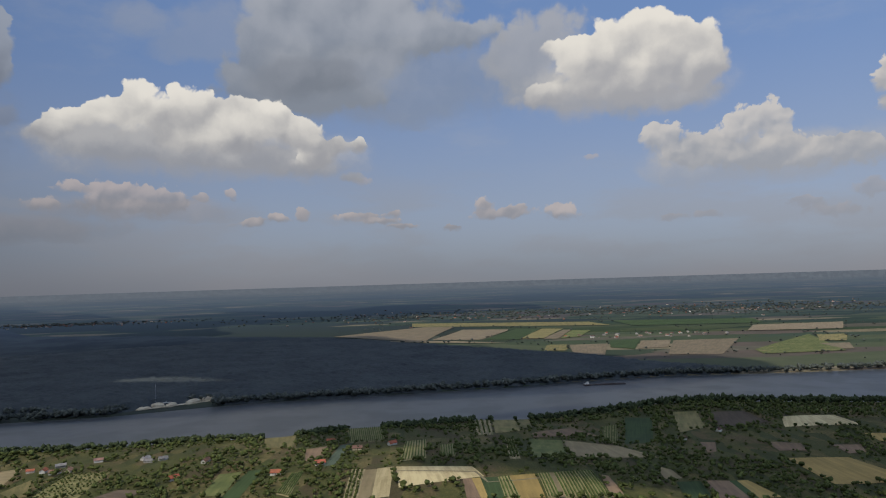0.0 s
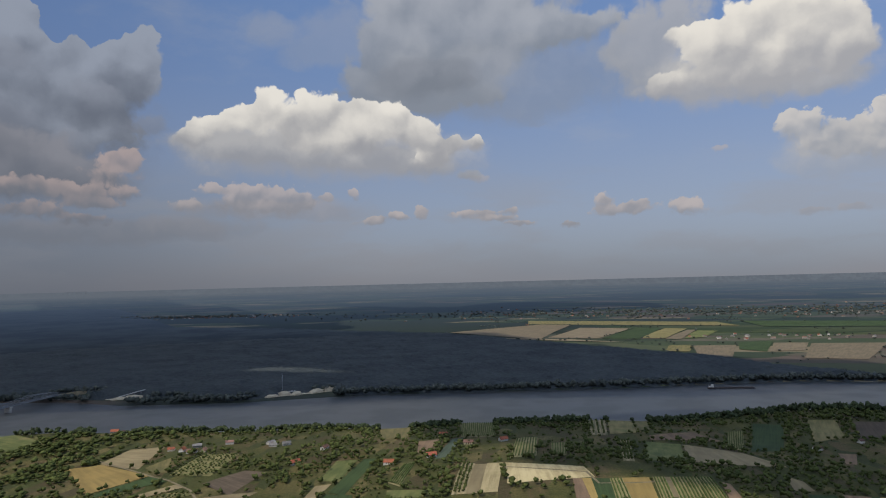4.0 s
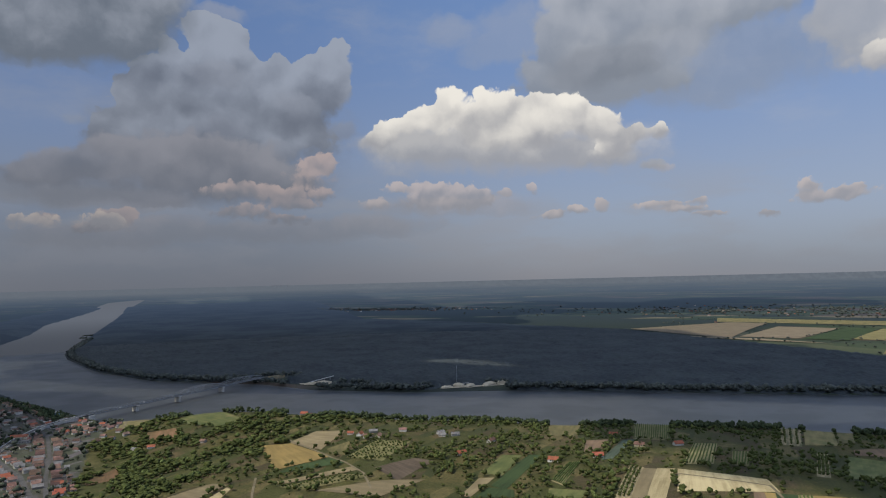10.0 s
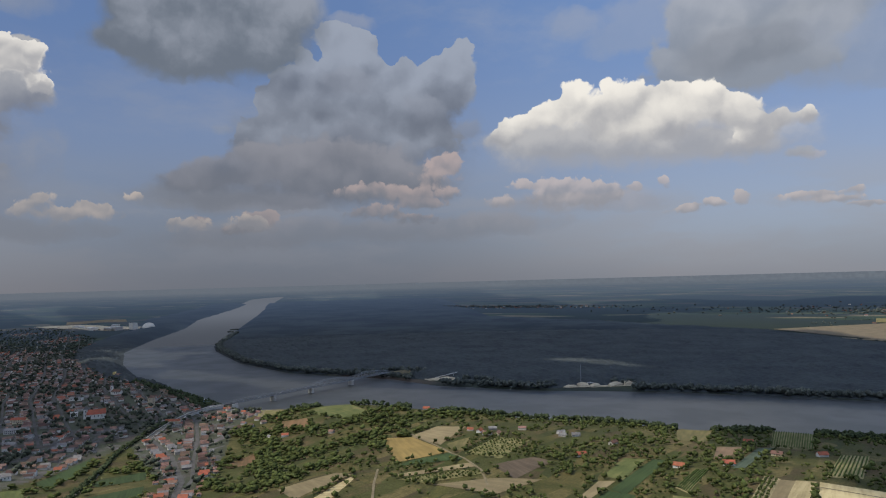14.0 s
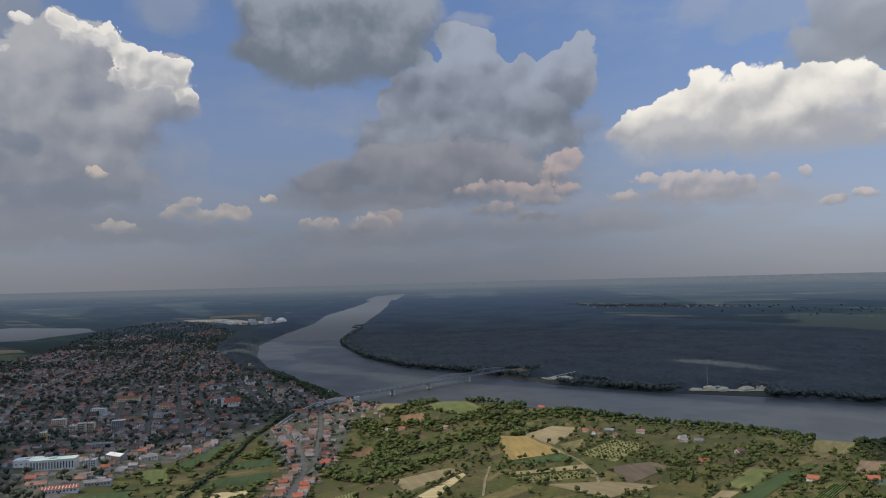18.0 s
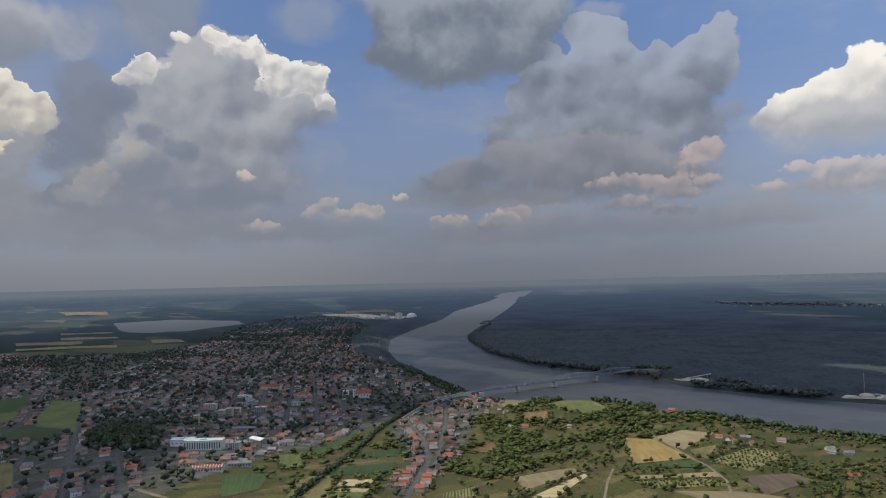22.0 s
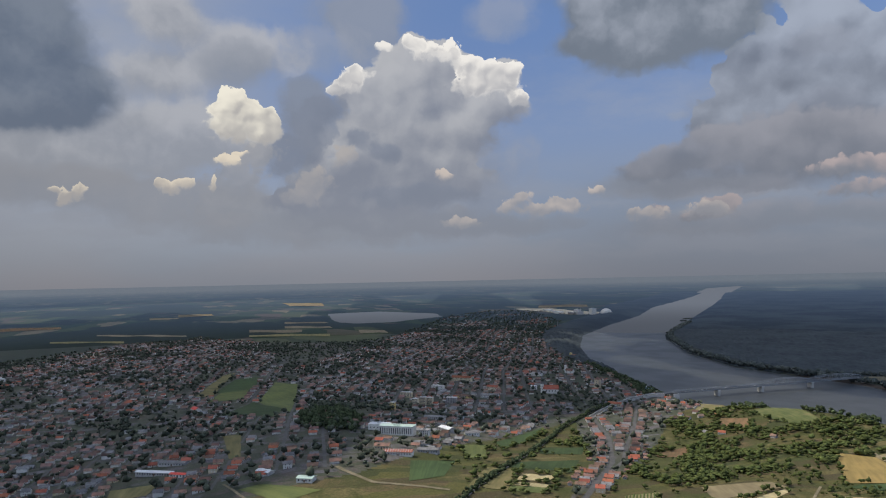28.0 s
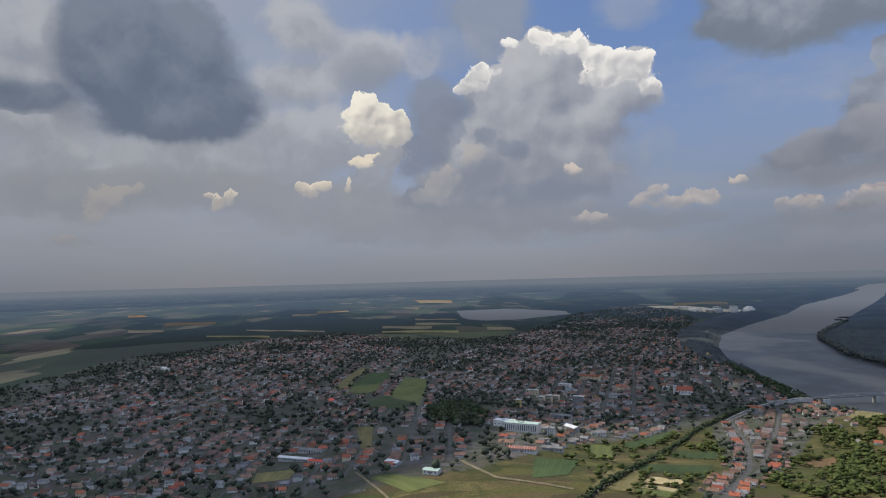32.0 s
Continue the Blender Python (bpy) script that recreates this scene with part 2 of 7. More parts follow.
cloud((0.235, 0.26, 0.31), (0.2, 0.22, 0.262), [(-81.9, 5.4, 5.56, 1.11), (-75.9, 5.1, 6.95, 1.11), (-68.5, 4.5, 7.4, 0.89), (-82.7, 12.8, 2.95, 2.06), (-83.7, 14.7, 2.47, 1.99), (-54.6, 7.3, 6.24, 0.93)], crisp=0.1, grain=2, solid=0.75)  # blue-grey bank behind the town
cloud((0.62, 0.53, 0.5), (0.28, 0.28, 0.31), [(-29.7, 6.6, 1.47, 0.6), (-28.1, 7.9, 1.11, 0.57), (-24.9, 7.6, 2.86, 1.01), (-21.5, 7.2, 2.39, 1.14), (-23.5, 6.6, 4.44, 0.93), (-18.5, 7.3, 0.59, 0.48), (-16.3, 7.6, 0.5, 0.59)], crisp=0.55, grain=1, solid=0.8, skirt=0.5)  # small clouds over the horizon
cloud((0.6, 0.52, 0.49), (0.28, 0.28, 0.31), [(-12.8, 5.6, 1.62, 0.45), (-10.6, 6.0, 0.56, 0.81), (-6.3, 5.8, 2.48, 0.46), (-3.0, 6.0, 0.57, 0.46), (-2.3, 4.8, 1.56, 0.26), (1.6, 4.6, 0.83, 0.36), (4.8, 6.4, 1.14, 0.83), (7.3, 6.0, 1.24, 0.67), (6.0, 5.6, 2.49, 0.52), (11.2, 5.7, 1.95, 0.87), (-15.1, 5.3, 1.5, 0.35), (-4.4, 5.3, 2.07, 0.31)], crisp=0.55, grain=1, solid=0.9)  # row of faint small clouds
cloud((0.46, 0.42, 0.42), (0.29, 0.295, 0.325), [(-6.0, 8.7, 1.04, 0.41), (13.7, 9.9, 0.81, 0.3), (29.6, 5.2, 1.42, 0.44), (31.4, 4.5, 2.38, 0.52), (19.9, 4.8, 1.18, 0.34), (22.5, 4.7, 1.15, 0.34), (33.8, 5.9, 1.67, 0.75)], crisp=0.35, grain=1, solid=0.6)  # faint puffs in the haze downstream
cloud((0.64, 0.605, 0.565), (0.33, 0.35, 0.39), [(26.7, 12.0, 2.13, 1.36), (25.0, 11.1, 1.69, 1.29), (27.8, 11.3, 1.14, 1.12), (23.1, 9.9, 2.01, 1.13), (28.1, 9.3, 2.64, 1.44), (20.0, 11.0, 1.97, 1.54), (18.5, 11.3, 1.09, 0.97), (25.9, 8.9, 4.43, 1.11), (30.5, 8.8, 2.64, 1.13), (33.6, 8.6, 2.93, 1.08), (32.4, 9.4, 1.71, 0.67), (21.0, 9.3, 2.44, 0.96)], crisp=0.6, grain=1, solid=0.9, skirt=0.6)  # low cumulus downstream
cloud((0.66, 0.62, 0.58), (0.36, 0.37, 0.4), [(35.0, 13.0, 0.97, 1.11), (35.7, 13.9, 1.2, 1.55), (35.3, 11.6, 1.21, 0.59)], crisp=0.6, grain=1)  # edge of a further cumulus
cloud((0.4, 0.42, 0.46), (0.235, 0.265, 0.315), [(-10.6, 17.6, 5.65, 3.33), (-14.1, 19.2, 1.56, 2.06), (-8.2, 19.6, 5.08, 2.87), (-15.8, 17.0, 1.46, 0.9), (-5.5, 17.4, 3.25, 2.63), (-10.9, 20.9, 5.14, 2.4), (-4.0, 20.2, 4.46, 2.79), (-1.0, 20.6, 5.31, 1.58), (3.6, 20.4, 4.6, 1.29), (-13.0, 15.6, 4.66, 1.2), (-8.3, 15.7, 4.07, 1.47), (-6.6, 23.2, 10.05, 1.85)], crisp=0.3, grain=0, solid=0.9, skirt=0.5)  # grey cloud over the sunlit cumulus
cloud((0.24, 0.265, 0.315), (0.185, 0.21, 0.255), [(-10.6, 17.0, 4.62, 1.57), (-8.2, 17.4, 2.54, 1.21)], crisp=0, grain=2, solid=0.75)  # its dark heart
cloud((0.34, 0.37, 0.44), (0.3, 0.34, 0.42), [(-17.2, 20.2, 3.66, 2.45), (-23.5, 20.6, 2.1, 1.23), (-19.6, 19.0, 3.15, 1.24), (-2.8, 17.7, 2.95, 1.87)], crisp=0, grain=2, solid=0.42)  # thin veil beside it
cloud((0.4, 0.41, 0.44), (0.31, 0.33, 0.37), [(8.5, 17.1, 3.64, 2.49), (10.3, 20.0, 4.14, 2.19), (7.1, 18.5, 2.61, 1.98), (10.8, 15.3, 3.61, 1.49), (15.4, 14.2, 5.82, 1.28), (21.4, 14.2, 3.41, 0.94)], crisp=0.15, grain=0, solid=0.85)  # pale shoulder of the cumulus over the plain
cloud((0.8, 0.765, 0.7), (0.37, 0.375, 0.4), [(18.9, 19.5, 2.73, 1.59), (21.6, 18.3, 2.81, 1.93), (15.9, 19.1, 2.53, 1.91), (13.8, 18.3, 2.45, 1.36), (18.7, 16.9, 5.96, 2.14), (22.6, 16.1, 2.17, 1.94), (11.9, 18.8, 1.85, 0.97), (14.6, 16.8, 4.07, 1.65), (9.9, 15.2, 2.59, 1.1), (16.8, 15.0, 5.52, 1.26)], crisp=0.64, grain=0, skirt=0.6)  # sunlit cumulus over the plain
cloud((0.335, 0.375, 0.455), (0.14, 0.162, 0.21), [(-42.3, 19.8, 2.33, 1.55), (-44.0, 20.5, 1.91, 1.34), (-41.0, 18.9, 1.27, 1.67), (-32.9, 18.3, 1.23, 1.95), (-34.1, 17.2, 1.94, 2.15), (-38.0, 17.5, 1.1, 1.24), (-35.5, 16.3, 3.56, 2.44), (-39.5, 15.6, 3.97, 2.48), (-43.8, 17.0, 4.55, 3.21), (-46.7, 15.5, 3.26, 2.69), (-48.7, 13.4, 3.19, 1.99), (-42.6, 13.0, 6.06, 2.6), (-37.3, 13.7, 4.27, 2.2), (-33.2, 15.7, 1.64, 1.48), (-43.9, 11.2, 7.19, 2.35), (-38.7, 11.4, 5.98, 2.2), (-47.9, 11.6, 5.06, 1.8)], crisp=0.74, grain=0, solid=0.95, skirt=0.5)  # grey towering cumulus upstream
cloud((0.285, 0.315, 0.385), (0.2, 0.225, 0.285), [(-36.4, 14.7, 2.53, 1.08), (-42.2, 12.6, 2.19, 1.14), (-37.8, 11.0, 2.5, 1.08), (-42.6, 16.7, 2.91, 1.39), (-32.3, 12.8, 2.16, 1.1)], crisp=0.3, grain=0, solid=0.6)  # its paler inner heads
cloud((0.27, 0.275, 0.315), (0.135, 0.152, 0.192), [(-53.1, 9.5, 3.63, 0.93), (-49.8, 10.3, 4.04, 1.24), (-45.9, 10.5, 5.64, 1.85), (-41.8, 10.0, 5.85, 1.92), (-54.5, 8.5, 3.75, 0.91), (-43.9, 8.6, 7.66, 1.61), (-39.2, 8.6, 5.46, 1.67)], crisp=0.15, grain=0, solid=0.9, skirt=0.6)  # its lower shelves
cloud((0.5, 0.4, 0.38), (0.19, 0.2, 0.235), [(-35.1, 9.3, 2.28, 1.1), (-34.1, 10.1, 1.22, 0.8), (-34.0, 7.6, 1.12, 0.5), (-37.4, 7.5, 3.0, 0.89), (-40.5, 6.1, 3.04, 0.68), (-37.0, 5.4, 2.1, 0.5), (-41.3, 7.8, 2.93, 0.77), (-36.1, 6.7, 2.02, 0.5)], crisp=0.45, grain=1, solid=0.88)  # dusty foot of the tower
cloud((0.46, 0.37, 0.35), (0.2, 0.2, 0.225), [(-50.5, 5.2, 2.13, 0.88), (-49.4, 5.7, 1.17, 0.63), (-54.8, 5.3, 1.08, 0.66), (-52.0, 4.6, 1.74, 0.43)], crisp=0.4, grain=1, solid=0.85)  # small dusty clouds upstream
cloud((0.4, 0.4, 0.41), (0.3, 0.315, 0.35), [(-26.6, 11.3, 5.73, 1.12), (-20.8, 11.1, 7.31, 1.33), (-14.6, 10.6, 6.22, 1.12), (-10.4, 9.7, 3.07, 0.71), (-6.7, 8.9, 0.9, 0.35)], crisp=0.05, grain=2, solid=0.8)  # its grey underside
cloud((0.9, 0.86, 0.785), (0.36, 0.365, 0.39), [(-23.1, 15.0, 1.36, 1.37), (-24.7, 14.2, 1.36, 1.01), (-26.1, 13.6, 1.67, 1.01), (-28.0, 12.9, 2.18, 1.01), (-29.8, 11.9, 2.07, 0.86), (-19.8, 14.7, 1.78, 1.57), (-17.4, 14.0, 2.19, 1.52), (-14.2, 14.1, 2.34, 1.51), (-11.9, 13.5, 1.96, 1.3), (-10.5, 12.5, 1.84, 1.4), (-21.3, 12.8, 4.71, 1.73), (-16.0, 12.3, 5.2, 1.63), (-9.2, 11.1, 1.53, 1.2), (-7.5, 11.7, 0.86, 0.84), (-5.8, 11.6, 0.85, 0.74), (-9.9, 10.3, 1.84, 0.9)], crisp=0.68, grain=0, skirt=0.6)  # sunlit cumulus over the forest
cloud((0.47, 0.475, 0.495), (0.2, 0.222, 0.28), [(-74.4, 18.5, 3.11, 2.06), (-71.6, 18.3, 2.05, 1.56), (-74.8, 19.8, 1.3, 0.83), (-68.6, 16.8, 3.13, 1.74), (-66.6, 17.0, 1.4, 1.05), (-65.8, 14.7, 1.39, 0.96), (-68.0, 14.5, 3.52, 1.66), (-72.6, 15.3, 5.14, 3.27), (-77.3, 16.1, 3.39, 2.5), (-79.8, 16.2, 1.99, 1.31), (-77.4, 13.4, 4.16, 2.53), (-74.2, 11.8, 5.67, 2.83), (-70.4, 12.5, 3.05, 2.29), (-79.5, 10.2, 4.17, 2.56), (-75.2, 8.6, 6.19, 2.35), (-71.0, 8.8, 3.05, 1.81), (-82.9, 8.2, 3.13, 1.75), (-85.1, 6.9, 2.6, 0.93), (-79.6, 6.4, 7.27, 1.34)], crisp=0.6, grain=0, solid=0.95, skirt=0.6)  # body of the cumulus over the town
cloud((0.21, 0.24, 0.31), (0.165, 0.195, 0.262), [(-84.0, 12.9, 2.51, 2.45), (-85.0, 10.3, 2.87, 1.85), (-79.3, 12.1, 1.77, 0.92), (-81.8, 14.5, 1.78, 1.12), (-74.8, 7.2, 6.18, 1.12), (-77.3, 10.8, 2.08, 0.92)], crisp=0.12, grain=0, solid=0.8)  # blue shade in its body
cloud((0.9, 0.86, 0.8), (0.44, 0.44, 0.46), [(-74.8, 19.9, 1.14, 0.68), (-73.7, 19.2, 1.45, 0.98), (-71.5, 18.9, 1.13, 1.16), (-69.7, 17.8, 1.52, 0.87), (-67.9, 17.5, 1.51, 0.86), (-66.3, 17.3, 1.1, 0.76), (-65.5, 14.9, 1.14, 0.77), (-77.1, 19.4, 0.78, 0.39), (-79.5, 17.3, 1.36, 0.9), (-80.3, 16.3, 1.47, 0.8), (-81.5, 15.8, 0.63, 0.4), (-67.5, 16.2, 2.26, 1.16), (-69.8, 16.4, 2.03, 1.07)], crisp=0.75, grain=1, solid=0.95, rim=0.2)  # its sunlit heads
cloud((0.46, 0.42, 0.39), (0.31, 0.31, 0.335), [(-82.9, 8.5, 1.56, 1.24), (-84.1, 7.2, 1.88, 1.03), (-80.7, 10.5, 1.36, 1.13), (-90.2, 5.2, 2.07, 0.82)], crisp=0.35, grain=1, solid=0.75)  # its warm flank
cloud((0.345, 0.35, 0.375), (0.265, 0.28, 0.315), [(-89.4, 8.5, 2.7, 2.26), (-90.2, 5.9, 3.62, 1.85), (-87.7, 10.9, 2.08, 1.23)], crisp=0.15, grain=1, solid=0.8)  # grey column under the bright cumulus
cloud((0.95, 0.89, 0.75), (0.46, 0.44, 0.42), [(-89.5, 15.0, 1.35, 1.01), (-90.5, 14.3, 1.25, 0.91), (-88.1, 14.1, 1.46, 1.01), (-86.9, 13.3, 1.36, 1.02), (-90.0, 13.3, 1.97, 1.01), (-87.1, 12.3, 1.36, 1.12), (-89.1, 12.3, 2.39, 0.92)], crisp=0.75, grain=1, rim=0.1)  # bright small cumulus
cloud((0.9, 0.78, 0.6), (0.46, 0.42, 0.38), [(-90.1, 10.2, 1.04, 0.61), (-91.2, 8.2, 0.31, 0.82), (-94.4, 7.7, 1.12, 0.61), (-93.2, 8.1, 0.67, 0.46), (-95.2, 8.0, 0.51, 0.4), (-101.1, 7.2, 1.28, 0.64), (-101.8, 6.6, 0.59, 0.59), (-102.7, 7.4, 0.49, 0.29), (-89.3, 10.8, 0.62, 0.26)], crisp=0.75, grain=1, solid=0.95, rim=0.15)  # bright scraps of cloud
cloud((0.7, 0.59, 0.5), (0.29, 0.29, 0.315), [(-65.7, 6.8, 1.09, 0.79), (-66.8, 5.9, 0.9, 0.69), (-64.4, 5.6, 1.57, 0.63), (-62.2, 6.0, 2.12, 0.77), (-59.2, 7.3, 0.89, 0.47), (-55.5, 5.1, 2.07, 0.76), (-50.8, 5.1, 2.17, 0.83), (-72.3, 8.9, 1.02, 0.56), (-70.7, 4.9, 1.82, 0.51)], crisp=0.55, grain=1, solid=0.88)  # peach-coloured row of small clouds
cloud((0.5, 0.44, 0.37), (0.33, 0.31, 0.305), [(-110.0, 7.1, 1.55, 1.09), (-110.8, 5.7, 0.9, 0.9), (-112.3, 3.6, 1.95, 0.57), (-108.2, 7.6, 1.3, 0.46)], crisp=0.4, grain=1, solid=0.6)  # warm gap in the bank
cloud((0.3, 0.33, 0.39), (0.15, 0.178, 0.222), [(-54.3, 20.1, 6.82, 3.25), (-56.7, 18.4, 4.18, 2.08), (-51.4, 18.6, 4.73, 2.09), (-58.8, 20.5, 2.86, 2.92), (-48.4, 21.1, 3.68, 2.94), (-61.0, 18.8, 2.06, 1.07), (-54.2, 22.9, 8.39, 2.17)], crisp=0.12, grain=2, solid=0.97)  # dark cloud overhead
cloud((0.2, 0.235, 0.295), (0.112, 0.147, 0.21), [(-106.2, 14.2, 7.14, 2.68), (-108.6, 16.9, 4.86, 3.32), (-104.1, 17.7, 4.6, 3.0), (-110.2, 19.1, 3.17, 3.21), (-107.0, 20.3, 5.17, 2.42), (-101.3, 14.3, 2.97, 2.21), (-115.3, 14.0, 2.95, 1.14), (-104.9, 12.5, 5.78, 1.22)], crisp=0.12, grain=2, solid=0.95)  # dark cloud over the plain
sky_color = W.mix(W.math("MULTIPLY", murk, 0.93), sky_color, haze)
# brighter air towards the sunlit plain downstream
sky_color = W.vec("MULTIPLY", sky_color, W.mix(W.ramp(sky_az, -115.0, 32.0, 0.0, 1.0, False), (0.78, 0.79, 0.805), (1.25, 1.24, 1.23)))
air_glow = W.node("ShaderNodeBackground")
W.put(air_glow.inputs["Color"], sky_color)
out = W.node("ShaderNodeOutputWorld")
W.put(out.inputs[0], air_glow.outputs[0])
world.cycles.sampling_method = "NONE"

# ---- the lie of the land ----
NEAR_BANK = [(3200, 1500), (2000, 1400), (1100, 1250), (800, 1190), (640, 1200), (500, 1250), (340, 1215), (200, 1150), (0, 1085), (-150, 1050), (-300, 1015), (-470, 980), (-635, 925), (-835, 895), (-1000, 862), (-1110, 855), (-1210, 878), (-1380, 918), (-1700, 998), (-2090, 1166), (-2490, 1394), (-2910, 1750), (-3580, 2377), (-4420, 3040), (-6120, 4670), (-9970, 8140)]
FAR_BANK = [(-11400, 10250), (-7900, 6910), (-4670, 3950), (-2830, 2190), (-2560, 1930), (-2345, 1729), (-2165, 1603), (-1760, 1384), (-1430, 1285), (-1220, 1300), (-1080, 1312), (-920, 1275), (-676, 1315), (-420, 1418), (-125, 1465), (130, 1514), (265, 1552), (520, 1604), (735, 1592), (930, 1594), (1055, 1603), (1500, 1660), (2200, 1800), (3200, 2000)]
RIVER = NEAR_BANK + FAR_BANK
LAKE = [(-5216, 759), (-4335, 664), (-3971, 665), (-3846, 764), (-3836, 913), (-4047, 1125), (-4220, 1349), (-4669, 1450), (-5320, 1176)]
D0, REACH = 3000.0, 1900.0


def inside(poly, x, y):
    """Which points lie in a polygon."""
    hit = np.zeros(x.shape, bool)
    for (x0, y0), (x1, y1) in zip(poly, poly[1:] + poly[:1]):
        if y0 != y1:
            hit ^= ((y0 > y) != (y1 > y)) & (x < (x1 - x0) * (y - y0) / (y1 - y0) + x0)
    return hit


def away(poly, x, y, closed=True):
    """The distance of points from a polygon's outline."""
    best = np.full(x.shape, 1e12)
    for (x0, y0), (x1, y1) in zip(poly, poly[1:] + (poly[:1] if closed else [])):
        dx, dy = x1 - x0, y1 - y0
        s = np.clip(((x - x0) * dx + (y - y0) * dy) / max(dx * dx + dy * dy, 1e-9), 0, 1)
        best = np.minimum(best, (x - x0 - s * dx) ** 2 + (y - y0 - s * dy) ** 2)
    return np.sqrt(best)


# hills of the near bank: x, y, height, reach
HILLS = [(10, 580, 50, 200), (-480, 770, 26, 150), (-420, 420, 24, 180), (-1000, 150, 27, 170), (-670, 110, 36, 150), (-1420, 800, 12, 150), (-2000, -100, 18, 600), (-150, 880, 18, 200), (450, 950, 12, 260), (-660, 850, 11, 80), (-810, 850, 22, 110)]


def height(x, y):
    """The ground's height over the river."""
    x, y = np.asarray(x, float), np.asarray(y, float)
    shore = np.where(inside(RIVER, x, y), -1, 1) * away(RIVER, x, y)
    lake = np.where(inside(LAKE, x, y), -1, 1) * away(LAKE, x, y)
    south = inside([(4000, -9000)] + [(4000, 1500)] + NEAR_BANK + [(-30000, 8140), (-30000, -9000)], x, y)
    hill = np.full(x.shape, 5.0)
    for hx, hy, h, reach in HILLS:
        hill += h * np.exp(-((x - hx) ** 2 + (y - hy) ** 2) / (2 * reach * reach))
    hill += 2.0 * np.sin(x / 90 + 1.3) * np.sin(y / 70) + 1.2 * np.sin(x / 37 + y / 53)
    climb = np.clip(shore / 48, 0, 1)
    z = np.where(south, 1.5 + climb * climb * (3 - 2 * climb) * hill, 2.6)
    soft = 22 + 0.03 * np.maximum(np.hypot(x, y) - 2000, 0)
    z = np.where(shore < 0.45 * soft, -3 + (z + 3) * np.clip((shore + 0.55 * soft) / soft, 0, 1), z)
    dry = np.clip((lake + 10) / 60, 0, 1)
    return np.where(lake < 60, -3 + (z + 3) * dry, z)


EYE = (0.0, 0.0, 242.0)


def far(x, y, z):
    """Draws what lies past three kilometres together towards the horizon, which is kept five kilometres off; also the shrink there."""
    d = np.sqrt((x - EYE[0]) ** 2 + (y - EYE[1]) ** 2)
    e = np.where(d > D0, D0 + REACH * (1 - np.exp(-np.maximum(d - D0, 0) / REACH)), d)
    k = np.where(d > D0, e / np.maximum(d, 1.0), 1.0)
    return x * k, y * k, EYE[2] + (z - EYE[2]) * k, k



# ---- materials ----
def begin(name):
    m = bpy.data.materials.new(name)
    m.use_nodes = True
    n = Net(m.node_tree)
    b, o = n.node("ShaderNodeBsdfPrincipled"), n.node("ShaderNodeOutputMaterial")
    n.tree.links.new(b.outputs[0], o.inputs[0])
    b.inputs["Specular IOR Level"].default_value = 0.2
    return m, n, b


def place(n):
    return n.node("ShaderNodeNewGeometry").outputs["Position"]


def relief(n, b, height_at, strength, distance):
    bump = n.node("ShaderNodeBump")
    bump.inputs["Strength"].default_value, bump.inputs["Distance"].default_value = strength, distance
    n.put(bump.inputs["Height"], height_at)
    n.put(b.inputs["Normal"], bump.outputs[0])


def surface(name, light, dark, coarse, fine, rough=0.9, stain=0.5, bump=0.3, vary=0.0, island=False, metal=0.0):
    """A matt surface: two colours mixed by coarse stains and fine grain (sizes in metres), which may vary from piece to piece."""
    m, n, b = begin(name)
    p = place(n)
    big = n.noise(p, 1 / coarse, 3.0, 0.55)
    small = n.noise(p, 1 / fine, 3.0, 0.6)
    c = n.mix(n.ramp(n.math("MULTIPLY_ADD", small, 1 - stain, n.math("MULTIPLY", big, stain)), 0.36, 0.64), dark, light)
    if vary:
        r = n.node("ShaderNodeNewGeometry").outputs["Random Per Island"] if island else n.node("ShaderNodeObjectInfo").outputs["Random"]
        hsv = n.node("ShaderNodeHueSaturation")
        n.put(hsv.inputs["Color"], c)
        n.put(hsv.inputs["Value"], n.ramp(r, 0, 1, 1 - vary, 1 + vary, False))
        n.put(hsv.inputs["Hue"], n.ramp(n.math("FRACT", n.math("MULTIPLY", r, 7.3)), 0, 1, 0.5 - 0.03 * vary, 0.5 + 0.03 * vary, False))
        c = hsv.outputs[0]
    n.put(b.inputs["Base Color"], c)
    b.inputs["Roughness"].default_value, b.inputs["Metallic"].default_value = rough, metal
    if rough >= 0.9:
        b.inputs["Specular IOR Level"].default_value = 0.04
    if bump:
        relief(n, b, small, bump, fine * 0.4)
    return m


def crop(name, light, dark, row, rough=0.95, bare=None):
    """A field's surface, with sowing rows along its v direction; the UV map is in metres."""
    m, n, b = begin(name)
    uv = n.node("ShaderNodeUVMap", uv_map="rows").outputs[0]
    streak = n.noise(n.vec("MULTIPLY", uv, (1 / row, 0.012, 1.0)), 1.0, 3.0, 0.6)
    blot = n.noise(place(n), 1 / 38.0, 4.0, 0.6)
    grain = n.noise(place(n), 1 / 1.7, 2.0, 0.6)
    f = n.math("MULTIPLY_ADD", streak, 0.5, n.math("MULTIPLY_ADD", blot, 0.35, n.math("MULTIPLY", grain, 0.15)))
    c = n.mix(n.ramp(f, 0.38, 0.62), dark, light)
    if bare:
        c = n.mix(n.ramp(blot, 0.56, 0.72, 0.0, 0.7), c, bare)
    r = n.node("ShaderNodeObjectInfo").outputs["Random"]
    hsv = n.node("ShaderNodeHueSaturation")
    n.put(hsv.inputs["Color"], c)
    n.put(hsv.inputs["Value"], n.ramp(r, 0, 1, 0.82, 1.18, False))
    n.put(b.inputs["Base Color"], hsv.outputs[0])
    b.inputs["Roughness"].default_value = rough
    relief(n, b, streak, 0.5, 0.4)
    return m


